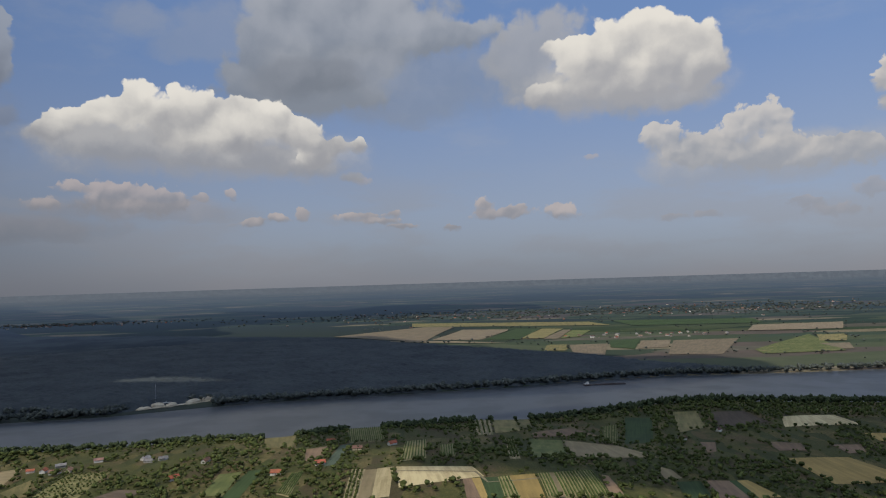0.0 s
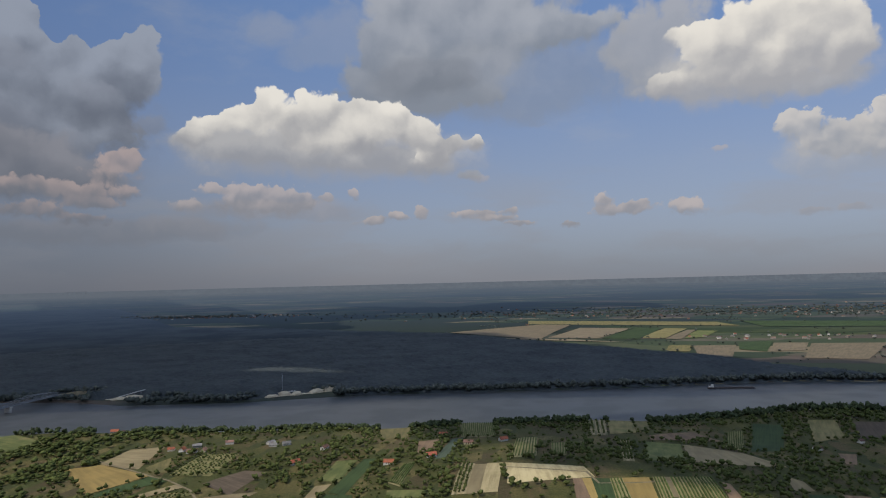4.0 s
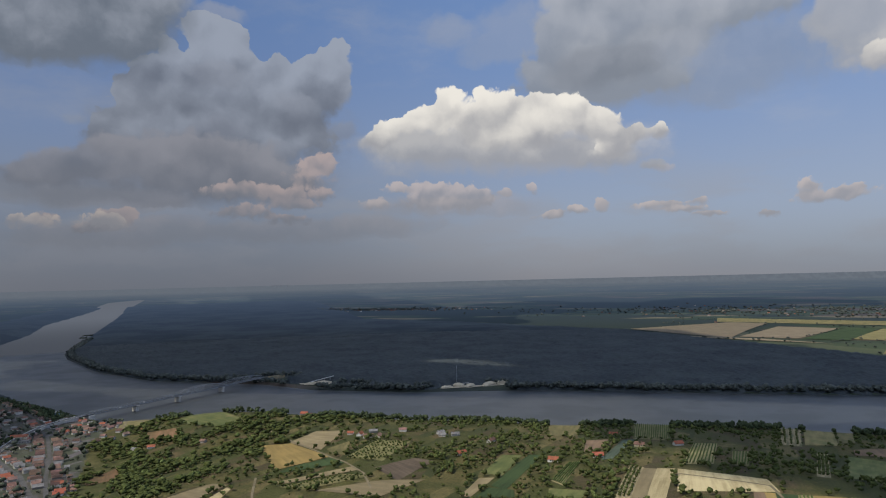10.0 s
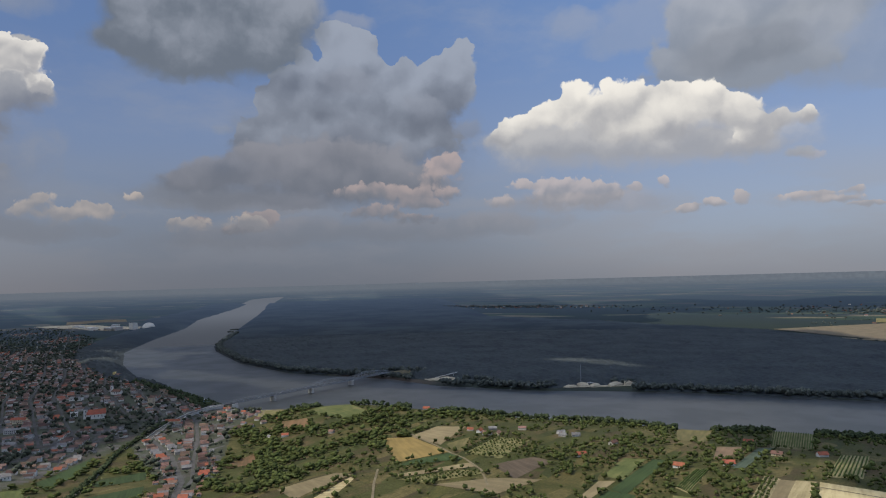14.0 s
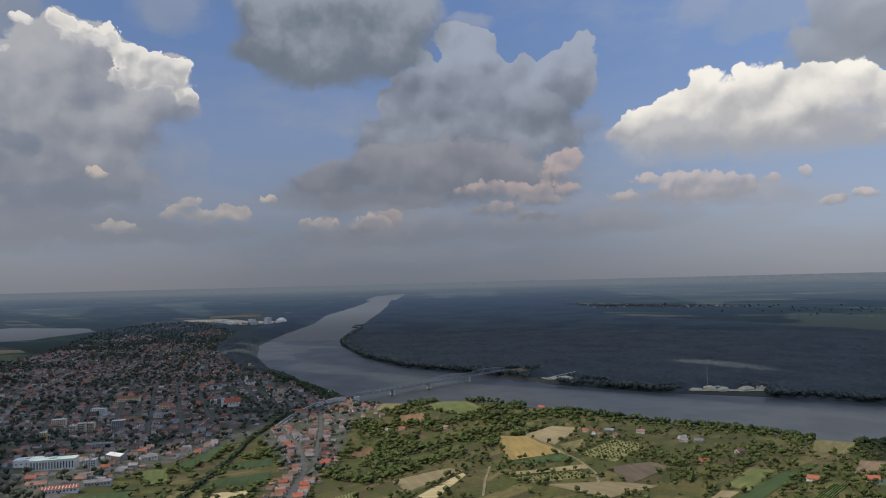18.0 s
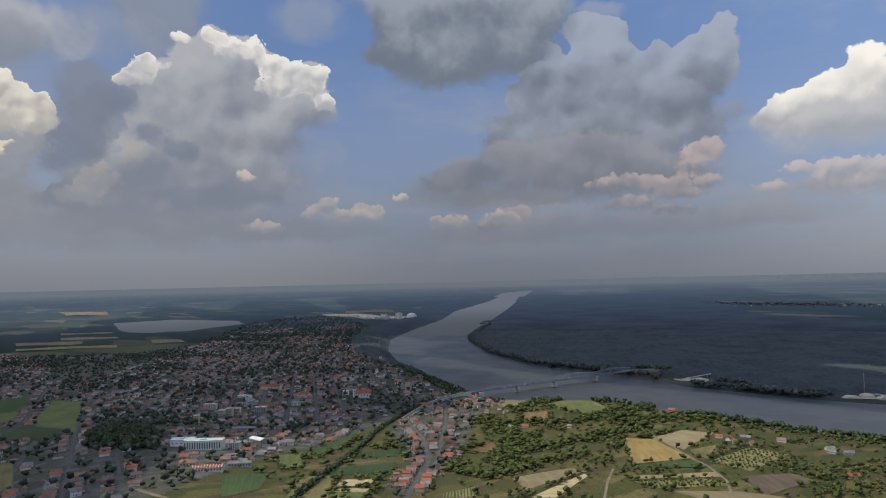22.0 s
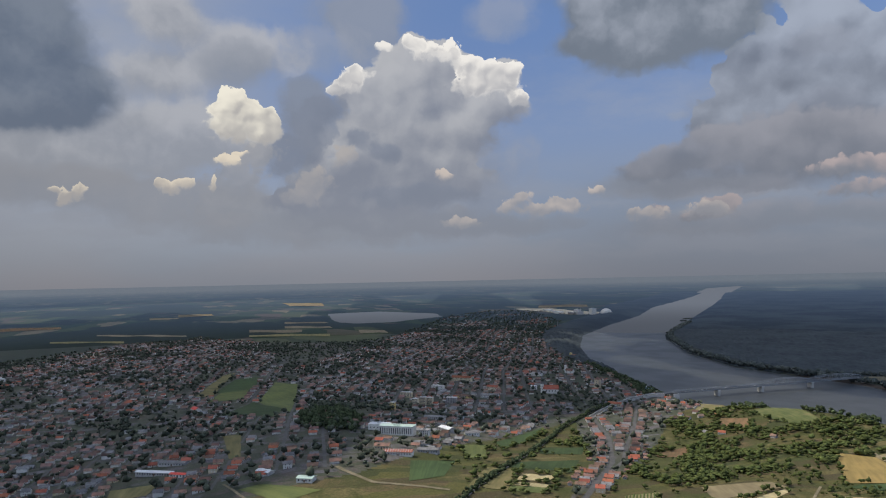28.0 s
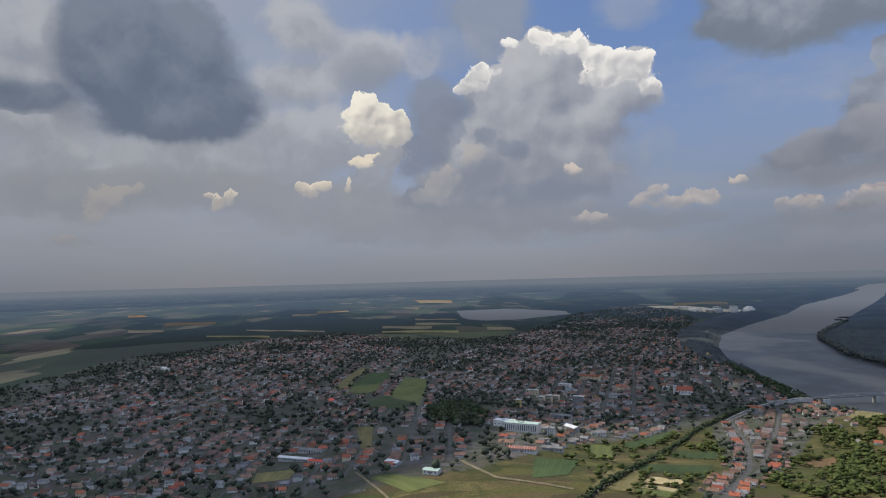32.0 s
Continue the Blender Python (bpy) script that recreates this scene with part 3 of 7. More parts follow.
CROPS = {
    "straw": crop("straw", (0.396, 0.335, 0.189), (0.241, 0.198, 0.103), 5.0),
    "soil": crop("bare_soil", (0.215, 0.146, 0.0903), (0.129, 0.0903, 0.0602), 6.0),
    "plough": crop("ploughed_soil", (0.1, 0.077, 0.054), (0.06, 0.047, 0.034), 4.0),
    "ripe": crop("ripe_wheat", (0.3, 0.215, 0.075), (0.205, 0.15, 0.055), 7.0),
    "green": crop("green_crop", (0.0459, 0.0725, 0.0266), (0.0252, 0.0429, 0.0163), 3.0),
    "lawn": crop("fresh_grass", (0.104, 0.118, 0.0385), (0.0592, 0.074, 0.0259), 9.0),
    "meadow": crop("meadow_grass", (0.126, 0.133, 0.0481), (0.0592, 0.0777, 0.0259), 12.0, bare=(0.185, 0.148, 0.074)),
    "dry": crop("dry_grass", (0.192, 0.159, 0.0703), (0.0962, 0.0925, 0.037), 10.0, bare=(0.0888, 0.104, 0.037)),
    "tan": crop("tan_stubble", (0.205, 0.168, 0.095), (0.14, 0.113, 0.064), 8.0),
    "strips": crop("strip_plot", (0.31, 0.249, 0.146), (0.086, 0.0946, 0.043), 3.6),
    "vines": crop("vineyard_floor", (0.266, 0.229, 0.118), (0.133, 0.13, 0.0555), 3.0),
    "orchard": crop("orchard_floor", (0.2, 0.178, 0.0814), (0.0962, 0.104, 0.037), 6.0),
    "rust": crop("rusty_weeds", (0.178, 0.104, 0.0555), (0.0888, 0.0666, 0.0333), 11.0),
    "sand": crop("sand", (0.396, 0.331, 0.209), (0.245, 0.194, 0.108), 9.0),
    # tan stubble darkened in its base colour in place of shade
    "dimmed_tan": crop("dimmed_tan_stubble", (0.185, 0.15, 0.097), (0.125, 0.102, 0.068), 8.0),
    "cabbage": crop("blue_green_crop", (0.085, 0.112, 0.078), (0.048, 0.066, 0.045), 3.0),
}
LEAF = surface("leaves", (0.084, 0.102, 0.034), (0.043, 0.056, 0.02), 14.0, 0.9, 0.92, 0.4, 0.4, 0.3, True)
LEAF_DARK = surface("shore_leaves", (0.066, 0.0836, 0.0425), (0.0264, 0.0378, 0.0202), 9.0, 0.9, 0.92, 0.35, 0.5, 0.35, True)
# greyed and bluer than the other leaves, imitating haze over the town
LEAF_TOWN = surface("garden_leaves", (0.08, 0.092, 0.062), (0.038, 0.046, 0.038), 9.0, 0.9, 0.92, 0.35, 0.5, 0.4, True)
BARK = surface("bark", (0.13, 0.1, 0.07), (0.06, 0.045, 0.03), 1.5, 0.15)
ASPHALT = surface("asphalt", (0.0936, 0.0922, 0.09), (0.0504, 0.0504, 0.0504), 12.0, 0.6, 0.85)
DIRT = surface("dirt_track", (0.2, 0.17, 0.115), (0.12, 0.105, 0.068), 9.0, 0.8, 0.95)
CONCRETE = surface("concrete", (0.55, 0.54, 0.51), (0.38, 0.37, 0.35), 5.0, 0.4, 0.8)
STEEL = surface("grey_painted_steel", (0.3, 0.33, 0.36), (0.195, 0.21, 0.232), 6.0, 0.3, 0.55, metal=0.3)
BALLAST = surface("rail_ballast", (0.3, 0.28, 0.26), (0.16, 0.15, 0.14), 4.0, 0.4, 0.95)
GLASS = surface("window_glass", (0.06, 0.07, 0.085), (0.03, 0.035, 0.04), 2.0, 0.6, 0.12, bump=0.0)
WOOD = surface("door_wood", (0.16, 0.09, 0.05), (0.08, 0.045, 0.03), 0.8, 0.1, 0.6)
SANDY = surface("gravel_heap", (0.47, 0.42, 0.32), (0.31, 0.27, 0.2), 12.0, 0.8, 0.95)
WHITE = surface("white_render", (0.68, 0.67, 0.63), (0.5, 0.49, 0.46), 4.0, 0.4, 0.85, vary=0.12)
CREAM = surface("cream_render", (0.62, 0.54, 0.38), (0.47, 0.4, 0.28), 4.0, 0.4, 0.85, vary=0.2)
GREY_WALL = surface("grey_render", (0.4, 0.39, 0.37), (0.27, 0.265, 0.26), 4.0, 0.4, 0.85, vary=0.25)
YELLOW = surface("yellow_render", (0.6, 0.47, 0.2), (0.45, 0.35, 0.15), 4.0, 0.4, 0.85, vary=0.15)
ROOF_RED = surface("new_red_tiles", (0.33, 0.1, 0.055), (0.2, 0.075, 0.048), 5.0, 0.4, 0.8, vary=0.25)
ROOF_OLD = surface("weathered_tiles", (0.225, 0.125, 0.09), (0.115, 0.075, 0.06), 5.0, 0.4, 0.85, vary=0.35)
ROOF_GREY = surface("grey_slates", (0.21, 0.205, 0.2), (0.115, 0.115, 0.12), 5.0, 0.4, 0.8, vary=0.3)
ROOF_FAR = surface("far_roofs", (0.2, 0.118, 0.09), (0.09, 0.064, 0.057), 6.0, 0.8, 0.85, vary=0.6, island=True, bump=0)
WALL_FAR = surface("far_walls", (0.5, 0.47, 0.42), (0.3, 0.28, 0.26), 6.0, 0.8, 0.85, vary=0.5, island=True, bump=0)
SHEET_METAL = surface("pale_metal_roof", (0.56, 0.57, 0.57), (0.42, 0.43, 0.44), 6.0, 0.5, 0.5)
GREEN_METAL = surface("pale_green_metal_roof", (0.4, 0.5, 0.44), (0.3, 0.38, 0.34), 6.0, 0.5, 0.5)
BLUE_METAL = surface("blue_metal_roof", (0.16, 0.3, 0.42), (0.12, 0.22, 0.33), 6.0, 0.5, 0.5)
BRIGHT_RED = surface("bright_red_roof", (0.55, 0.07, 0.045), (0.42, 0.055, 0.04), 6.0, 0.5, 0.6)
HULL = surface("dark_hull", (0.075, 0.06, 0.055), (0.04, 0.035, 0.035), 5.0, 0.5, 0.6)


def farmland():
    """The open plain: long fields of many colours, woods and lanes, on the plan in kilometres."""
    m, n, b = begin("farmland")
    uv = n.node("ShaderNodeUVMap", uv_map="plan").outputs[0]
    turn = n.node("ShaderNodeMapping")
    turn.inputs["Rotation"].default_value = (0, 0, radians(24))
    turn.inputs["Scale"].default_value = (2.1, 6.5, 1.0)
    n.put(turn.inputs["Vector"], uv)
    cell = n.node("ShaderNodeTexVoronoi", feature="F1", voronoi_dimensions="2D", distance="CHEBYCHEV")
    n.put(cell.inputs["Vector"], turn.outputs[0])
    cell.inputs["Scale"].default_value, cell.inputs["Randomness"].default_value = 1.15, 0.85
    pick = n.node("ShaderNodeSeparateColor")
    n.put(pick.inputs[0], cell.outputs["Color"])
    ramp = n.node("ShaderNodeValToRGB")
    ramp.color_ramp.interpolation = "CONSTANT"
    tints = [(0.0, (0.0372, 0.0527, 0.0257)), (0.22, (0.0558, 0.0682, 0.0328)), (0.40, (0.026, 0.0384, 0.0214)), (0.56, (0.09, 0.079, 0.057)), (0.65, (0.062, 0.0713, 0.0371)), (0.76, (0.0806, 0.062, 0.0499)), (0.85, (0.031, 0.0484, 0.0285)), (0.93, (0.17, 0.142, 0.09))]
    ramp.color_ramp.elements[0].color = (*tints[0][1], 1)
    ramp.color_ramp.elements[1].position, ramp.color_ramp.elements[1].color = tints[1][0], (*tints[1][1], 1)
    for at, tint in tints[2:]:
        ramp.color_ramp.elements.new(at).color = (*tint, 1)
    n.put(ramp.inputs[0], pick.outputs[0])
    woods = n.noise(n.vec("MULTIPLY", uv, (0.5, 1.0, 1.0)), 0.75, 5.0, 0.62, "2D")
    c = n.mix(n.ramp(woods, 0.5, 0.55), ramp.outputs[0], (0.026, 0.034, 0.028))
    mottle = n.noise(uv, 9.0, 4.0, 0.65, "2D")
    c = n.mix(n.ramp(mottle, 0.3, 0.7, 0.35, 0.0), c, (0.032, 0.042, 0.026))
    n.put(b.inputs["Base Color"], c)
    b.inputs["Roughness"].default_value = 0.95
    return m, n, b, uv, c


def level(n, b, amount, size):
    """A level surface with small waves, also where the plain is drawn together towards the horizon."""
    wave = n.node("ShaderNodeTexNoise", noise_dimensions="3D")
    n.put(wave.inputs["Vector"], place(n))
    wave.inputs["Scale"].default_value, wave.inputs["Detail"].default_value = 1 / size, 3.0
    tilt = n.vec("MULTIPLY_ADD", wave.outputs["Color"], (amount, amount, 0), (-amount / 2, -amount / 2, 1.0))
    n.put(b.inputs["Normal"], n.vec("NORMALIZE", tilt))


made = farmland()
level(made[1], made[2], 0.1, 8.0)
FARMLAND = made[0]


def distance_haze(name, flat=None):
    """The far plain behind the rest; haze is painted in as a bluish glow."""
    m, n, b, uv, c = farmland()
    m.name = name
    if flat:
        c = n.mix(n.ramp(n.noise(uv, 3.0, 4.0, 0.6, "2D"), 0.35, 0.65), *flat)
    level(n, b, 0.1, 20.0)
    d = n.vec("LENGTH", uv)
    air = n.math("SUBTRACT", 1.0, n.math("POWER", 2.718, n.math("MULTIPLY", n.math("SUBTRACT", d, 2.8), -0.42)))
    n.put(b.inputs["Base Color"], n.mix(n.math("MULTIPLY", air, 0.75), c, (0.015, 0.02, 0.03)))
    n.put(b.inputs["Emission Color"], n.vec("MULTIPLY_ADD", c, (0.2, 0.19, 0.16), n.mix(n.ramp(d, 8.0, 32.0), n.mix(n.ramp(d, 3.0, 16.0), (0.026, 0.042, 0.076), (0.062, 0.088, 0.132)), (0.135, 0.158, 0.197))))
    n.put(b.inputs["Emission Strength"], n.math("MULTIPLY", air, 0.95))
    b.inputs["Specular IOR Level"].default_value = 0.0
    return m


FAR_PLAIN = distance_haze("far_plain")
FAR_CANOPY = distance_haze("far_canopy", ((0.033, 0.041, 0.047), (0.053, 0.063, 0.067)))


def parcels(name, tints, wide, deep, turn, weed, patch):
    """Rough ground split into long narrow parcels of several tints, with weeds between them; sizes in metres."""
    m, n, b = begin(name)
    p = place(n)
    axes = n.node("ShaderNodeMapping")
    axes.inputs["Rotation"].default_value = (0, 0, radians(turn))
    axes.inputs["Scale"].default_value = (1 / wide, 1 / deep, 0.0)
    drift = n.node("ShaderNodeTexNoise", noise_dimensions="2D")
    n.put(drift.inputs["Vector"], p)
    drift.inputs["Scale"].default_value = 1 / 70.0
    n.put(axes.inputs["Vector"], n.vec("MULTIPLY_ADD", drift.outputs["Color"], (26.0, 26.0, 0.0), p))
    cell = n.node("ShaderNodeTexVoronoi", feature="F1", voronoi_dimensions="2D", distance="CHEBYCHEV")
    n.put(cell.inputs["Vector"], axes.outputs[0])
    cell.inputs["Scale"].default_value, cell.inputs["Randomness"].default_value = 1.0, 0.8
    pick = n.node("ShaderNodeSeparateColor")
    n.put(pick.inputs[0], cell.outputs["Color"])
    ramp = n.node("ShaderNodeValToRGB")
    ramp.color_ramp.interpolation = "CONSTANT"
    ramp.color_ramp.elements[0].color = (*tints[0], 1)
    ramp.color_ramp.elements[1].position, ramp.color_ramp.elements[1].color = 1 / len(tints), (*tints[1], 1)
    for k, tint in enumerate(tints[2:]):
        ramp.color_ramp.elements.new((k + 2) / len(tints)).color = (*tint, 1)
    n.put(ramp.inputs[0], pick.outputs[0])
    rows = n.noise(n.vec("MULTIPLY", axes.outputs[0], (wide / 2.2, 0.3, 1.0)), 1.0, 3.0, 0.6)
    c = n.mix(n.ramp(rows, 0.35, 0.65, 0.0, 0.35), ramp.outputs[0], weed)
    blot = n.noise(p, 1 / patch, 5.0, 0.62)
    c = n.mix(n.ramp(blot, 0.44, 0.62, 0.0, 0.85), c, weed)
    grain = n.noise(p, 1 / 2.2, 3.0, 0.65)
    c = n.mix(n.ramp(grain, 0.35, 0.65, 0.45, 0.0), c, tuple(0.35 * q for q in weed))
    n.put(b.inputs["Base Color"], c)
    b.inputs["Roughness"].default_value = 0.95
    relief(n, b, grain, 0.6, 0.8)
    return m


GRASS = parcels("hill_parcels", [(0.064, 0.068, 0.021), (0.102, 0.086, 0.032), (0.04, 0.048, 0.017), (0.09, 0.085, 0.026), (0.11, 0.08, 0.04), (0.05, 0.061, 0.017), (0.068, 0.051, 0.028), (0.14, 0.114, 0.048)], 17.0, 85.0, 8.0, (0.052, 0.056, 0.0168), 32.0)
# purple-grey cast of these tints imitates haze over the town
GARDENS = parcels("gardens_and_yards", [(0.0602, 0.0646, 0.045), (0.115, 0.103, 0.11), (0.0475, 0.054, 0.0395), (0.083, 0.0753, 0.0629), (0.13, 0.118, 0.132), (0.052, 0.061, 0.041), (0.092, 0.072, 0.07)], 13.0, 34.0, 80.0, (0.0562, 0.0655, 0.0408), 22.0)
# blue-grey canopy tint: haze put into the base colour
CANOPY = surface("haze_tinted_canopy", (0.053, 0.063, 0.067), (0.033, 0.041, 0.047), 120.0, 9.0, 0.95, 0.5, 0.3)
m, n, b = begin("river_water")
murky = n.noise(place(n), 1 / 260.0, 3.0)
n.put(b.inputs["Base Color"], n.mix(n.ramp(murky, 0.35, 0.65), (0.036, 0.04, 0.042), (0.03, 0.035, 0.038)))
n.put(b.inputs["Roughness"], n.ramp(n.noise(place(n), 1 / 90.0, 3.0), 0.4, 0.65, 0.36, 0.42))
b.inputs["IOR"].default_value, b.inputs["Specular IOR Level"].default_value = 1.33, 0.5
level(n, b, 0.02, 3.0)
WATER = m
# sky reflection and haze are painted as a glow, paler with distance
FAR_WATER, n, b = begin("glowing_far_water")
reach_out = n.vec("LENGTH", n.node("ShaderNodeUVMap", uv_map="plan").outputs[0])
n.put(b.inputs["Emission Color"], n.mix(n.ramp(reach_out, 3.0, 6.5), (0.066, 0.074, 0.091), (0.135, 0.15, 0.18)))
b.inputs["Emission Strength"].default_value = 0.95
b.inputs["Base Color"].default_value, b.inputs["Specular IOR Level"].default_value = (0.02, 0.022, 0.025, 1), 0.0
CLOUD = bpy.data.materials.new("cloud")
CLOUD.use_nodes = True
n = Net(CLOUD.node_tree)
white, thin_white, both, o = n.node("ShaderNodeBsdfDiffuse"), n.node("ShaderNodeBsdfTranslucent"), n.node("ShaderNodeMixShader"), n.node("ShaderNodeOutputMaterial")
mist = n.mix(n.ramp(n.noise(place(n), 1 / 300.0, 4.0), 0.3, 0.7), (0.93, 0.935, 0.95), (0.97, 0.97, 0.97))
n.put(white.inputs[0], mist)
n.put(thin_white.inputs[0], mist)
n.put(both.inputs[0], 0.8)
n.put(both.inputs[1], white.outputs[0])
n.put(both.inputs[2], thin_white.outputs[0])
n.put(o.inputs[0], both.outputs[0])


# ---- building helpers ----
def fill(name, verts, faces, mats, index=None, smooth=False):
    """A mesh from arrays of vertices and of triangles or quads."""
    me = bpy.data.meshes.new(name)
    k = faces.shape[1]
    me.vertices.add(len(verts))
    me.vertices.foreach_set("co", np.asarray(verts, np.float32).ravel())
    me.loops.add(faces.size)
    me.polygons.add(len(faces))
    me.loops.foreach_set("vertex_index", np.asarray(faces, np.int32).ravel())
    me.polygons.foreach_set("loop_start", np.arange(0, faces.size, k, dtype=np.int32))
    for mat in mats:
        me.materials.append(mat)
    if index is not None:
        me.polygons.foreach_set("material_index", np.asarray(index, np.int32))
    me.polygons.foreach_set("use_smooth", np.full(len(faces), smooth))
    me.update(calc_edges=True)
    me.validate()
    return me


def part(name, bm, mat, parent, label="", at=None):
    """Links a bmesh as one mesh object under a thing or a part."""
    me = bpy.data.meshes.new(name)
    bm.to_mesh(me)
    bm.free()
    me.materials.append(mat)
    ob = new(name, me)
    ob.parent = parent
    if at is not None:
        ob.matrix_basis = at
    return tagged(ob, label) if label else ob


def block(bm, x0, x1, y0, y1, z0, z1, bevel=0.0):
    """Adds a box with optional worn edges."""
    made = bmesh.ops.create_cube(bm, size=1, matrix=Matrix.Translation(((x0 + x1) / 2, (y0 + y1) / 2, (z0 + z1) / 2)) @ Matrix.Diagonal((x1 - x0, y1 - y0, z1 - z0, 1)))
    if bevel:
        edges = list({e for v in made["verts"] for e in v.link_edges})
        bmesh.ops.bevel(bm, geom=edges, offset=bevel, segments=1, affect="EDGES")
    return bm


def box(*size, bevel=0.0):
    return block(bmesh.new(), *size, bevel=bevel)


def beam(bm, a, b, w, h):
    """Adds a bar from a to b."""
    a, b = Vector(a), Vector(b)
    way = b - a
    turn = way.to_track_quat("Y", "Z").to_matrix().to_4x4()
    bmesh.ops.create_cube(bm, size=1, matrix=Matrix.Translation((a + b) / 2) @ turn @ Matrix.Diagonal((w, way.length, h, 1)))
    return bm


def ground_at(x, y):
    return float(height(np.array([float(x)]), np.array([float(y)]))[0])

# ---- ground, water, forest ----
def sheet(name, x, y, z, keep, mats, index=None, smooth=True):
    """A mesh from a grid of points; keep tells which of its quads stay. The true plan in kilometres is its UV map."""
    n, m = x.shape
    px, py, pz, _ = far(x, y, z)
    idx = np.arange(n * m).reshape(n, m)
    quads = np.stack([idx[:-1, :-1], idx[1:, :-1], idx[1:, 1:], idx[:-1, 1:]], -1)[keep]
    used, faces = np.unique(quads, return_inverse=True)
    faces = faces.reshape(quads.shape)
    me = fill(name, np.stack([px.ravel()[used], py.ravel()[used], pz.ravel()[used]], 1), faces[:, ::-1], mats, index[keep] if index is not None else None, smooth)
    plan = np.stack([x.ravel()[used], y.ravel()[used]], 1) / 1000
    loops = np.empty(len(me.loops), np.int32)
    me.loops.foreach_get("vertex_index", loops)
    uv = me.uv_layers.new(name="plan")
    uv.data.foreach_set("uv", plan[loops].astype(np.float32).ravel())
    return new(name, me)


AZ = np.radians(np.concatenate([np.arange(-128, -78, 0.3), np.arange(-78, -46, 0.16), np.arange(-46, 46, 0.3), np.arange(46, 232.1, 3)]))
RINGS = np.concatenate([[0.0], 60 * 1.25 ** np.arange(6), 230 * 1.0105 ** np.arange(306), 230 * 1.0105 ** 306 * 1.07 ** np.arange(1, 52)])
GX, GY = RINGS[:, None] * np.sin(AZ)[None], RINGS[:, None] * np.cos(AZ)[None]
GZ = height(GX, GY)
TOWN = [(-1596, -812), (-2246, -728), (-2405, -588), (-2874, -382), (-3118, -90), (-2804, 53), (-2560, 280), (-2520, 420), (-2662, 631), (-3286, 949), (-4212, 1401), (-4750, 1880), (-4399, 2094), (-3287, 1739), (-2560, 1330), (-2344, 1270), (-1723, 965), (-1274, 885), (-1136, 845), (-1000, 840), (-900, 690), (-690, 500), (-560, 330), (-700, 440), (-971, 560), (-782, 272), (-661, 145), (-630, 0), (-600, -185), (-700, -400), (-1000, -700)]
CX, CY = (GX[:-1, :-1] + GX[1:, 1:]) / 2, (GY[:-1, :-1] + GY[1:, 1:]) / 2
SOUTH = [(4000, -9000), (4000, 1500)] + NEAR_BANK + [(-30000, 8140), (-30000, -9000)]
kind = np.where(inside(SOUTH, CX, CY) & (np.hypot(CX, CY) < 2600) & (CX > -1400), 1, 0)
kind = np.where(inside(TOWN, CX, CY), 2, kind)
edge_ring = np.searchsorted(RINGS, 3000.0)
ALL = np.ones(CX.shape, bool)
NEARER = ALL.copy()
NEARER[edge_ring:] = False
ground = tagged(sheet("ground", GX, GY, GZ, NEARER, [FARMLAND, GRASS, GARDENS], kind), "green and tan river plain with low grassy hills", "ground", kind="structure")
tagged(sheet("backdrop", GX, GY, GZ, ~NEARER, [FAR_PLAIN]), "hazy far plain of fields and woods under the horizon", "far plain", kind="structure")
wet = GZ < 1.2
wet = wet[:-1, :-1] | wet[1:, :-1] | wet[1:, 1:] | wet[:-1, 1:]
calm = ALL.copy()
calm[np.searchsorted(RINGS, D0):] = False
tagged(sheet("backdrop", GX, GY, np.zeros_like(GX), wet & ~calm, [FAR_WATER]), "far river reach and lake, painted pale for sky reflection and haze", "far water", kind="structure")
water = tagged(sheet("water", GX, GY, np.zeros_like(GX), wet & calm, [WATER]), "wide calm grey-brown river and a shallow lake", "water", kind="structure")

FOREST = [(-11400, 10300), (-7900, 6950), (-4670, 3990), (-2830, 2215), (-2560, 1955), (-2345, 1748), (-2165, 1622), (-1760, 1400), (-1430, 1300), (-1230, 1318), (-1140, 1420), (-1060, 1430), (-1040, 1330), (-990, 1345), (-830, 1375), (-800, 1320), (-676, 1340), (-640, 1380), (-560, 1440), (-500, 1460), (-480, 1410), (-420, 1432), (-125, 1479), (130, 1528), (265, 1566), (520, 1618), (700, 1614), (594, 1735), (498, 1908), (373, 2097), (213, 2253), (-75, 2556), (-460, 2960), (-1404, 3441), (-2315, 3759), (-5000, 7000), (-9000, 11500)]
WEST_WOOD = [(-1420, 925), (-1700, 1010), (-2090, 1180), (-2490, 1408), (-2910, 1764), (-3580, 2392), (-4420, 3055), (-6120, 4690), (-9970, 8160), (-10200, 8000), (-6400, 4600), (-4700, 2950), (-3750, 2250), (-3050, 1650), (-2600, 1300), (-2150, 1090), (-1750, 955), (-1440, 890)]
rng = np.random.default_rng(3)
lush = (inside(FOREST, GX, GY) | inside(WEST_WOOD, GX, GY)) & (RINGS[:, None] < 9500)
glade = np.sin(GX / 310 + 0.7) * np.sin(GY / 190 + GX / 520) > 0.965
crown = 13 + 2.4 * np.sin(GX / 71) * np.sin(GY / 83 + 1) + rng.normal(0, 1.3, GX.shape)
rim = np.where(inside(FOREST, GX, GY) | inside(WEST_WOOD, GX, GY), 1, -1) * np.minimum(away(FOREST, GX, GY), away(WEST_WOOD, GX, GY))
soft_rim = 8 + 0.02 * np.maximum(RINGS[:, None] - 1800, 0)
CZ = GZ - 1 + (np.where(glade, 8.0, crown) + 1) * np.clip((rim + soft_rim) / (2 * soft_rim), 0, 1)
lush = (rim > -soft_rim) & (RINGS[:, None] < 9500)
lq = lush[:-1, :-1] | lush[1:, :-1] | lush[1:, 1:] | lush[:-1, 1:]
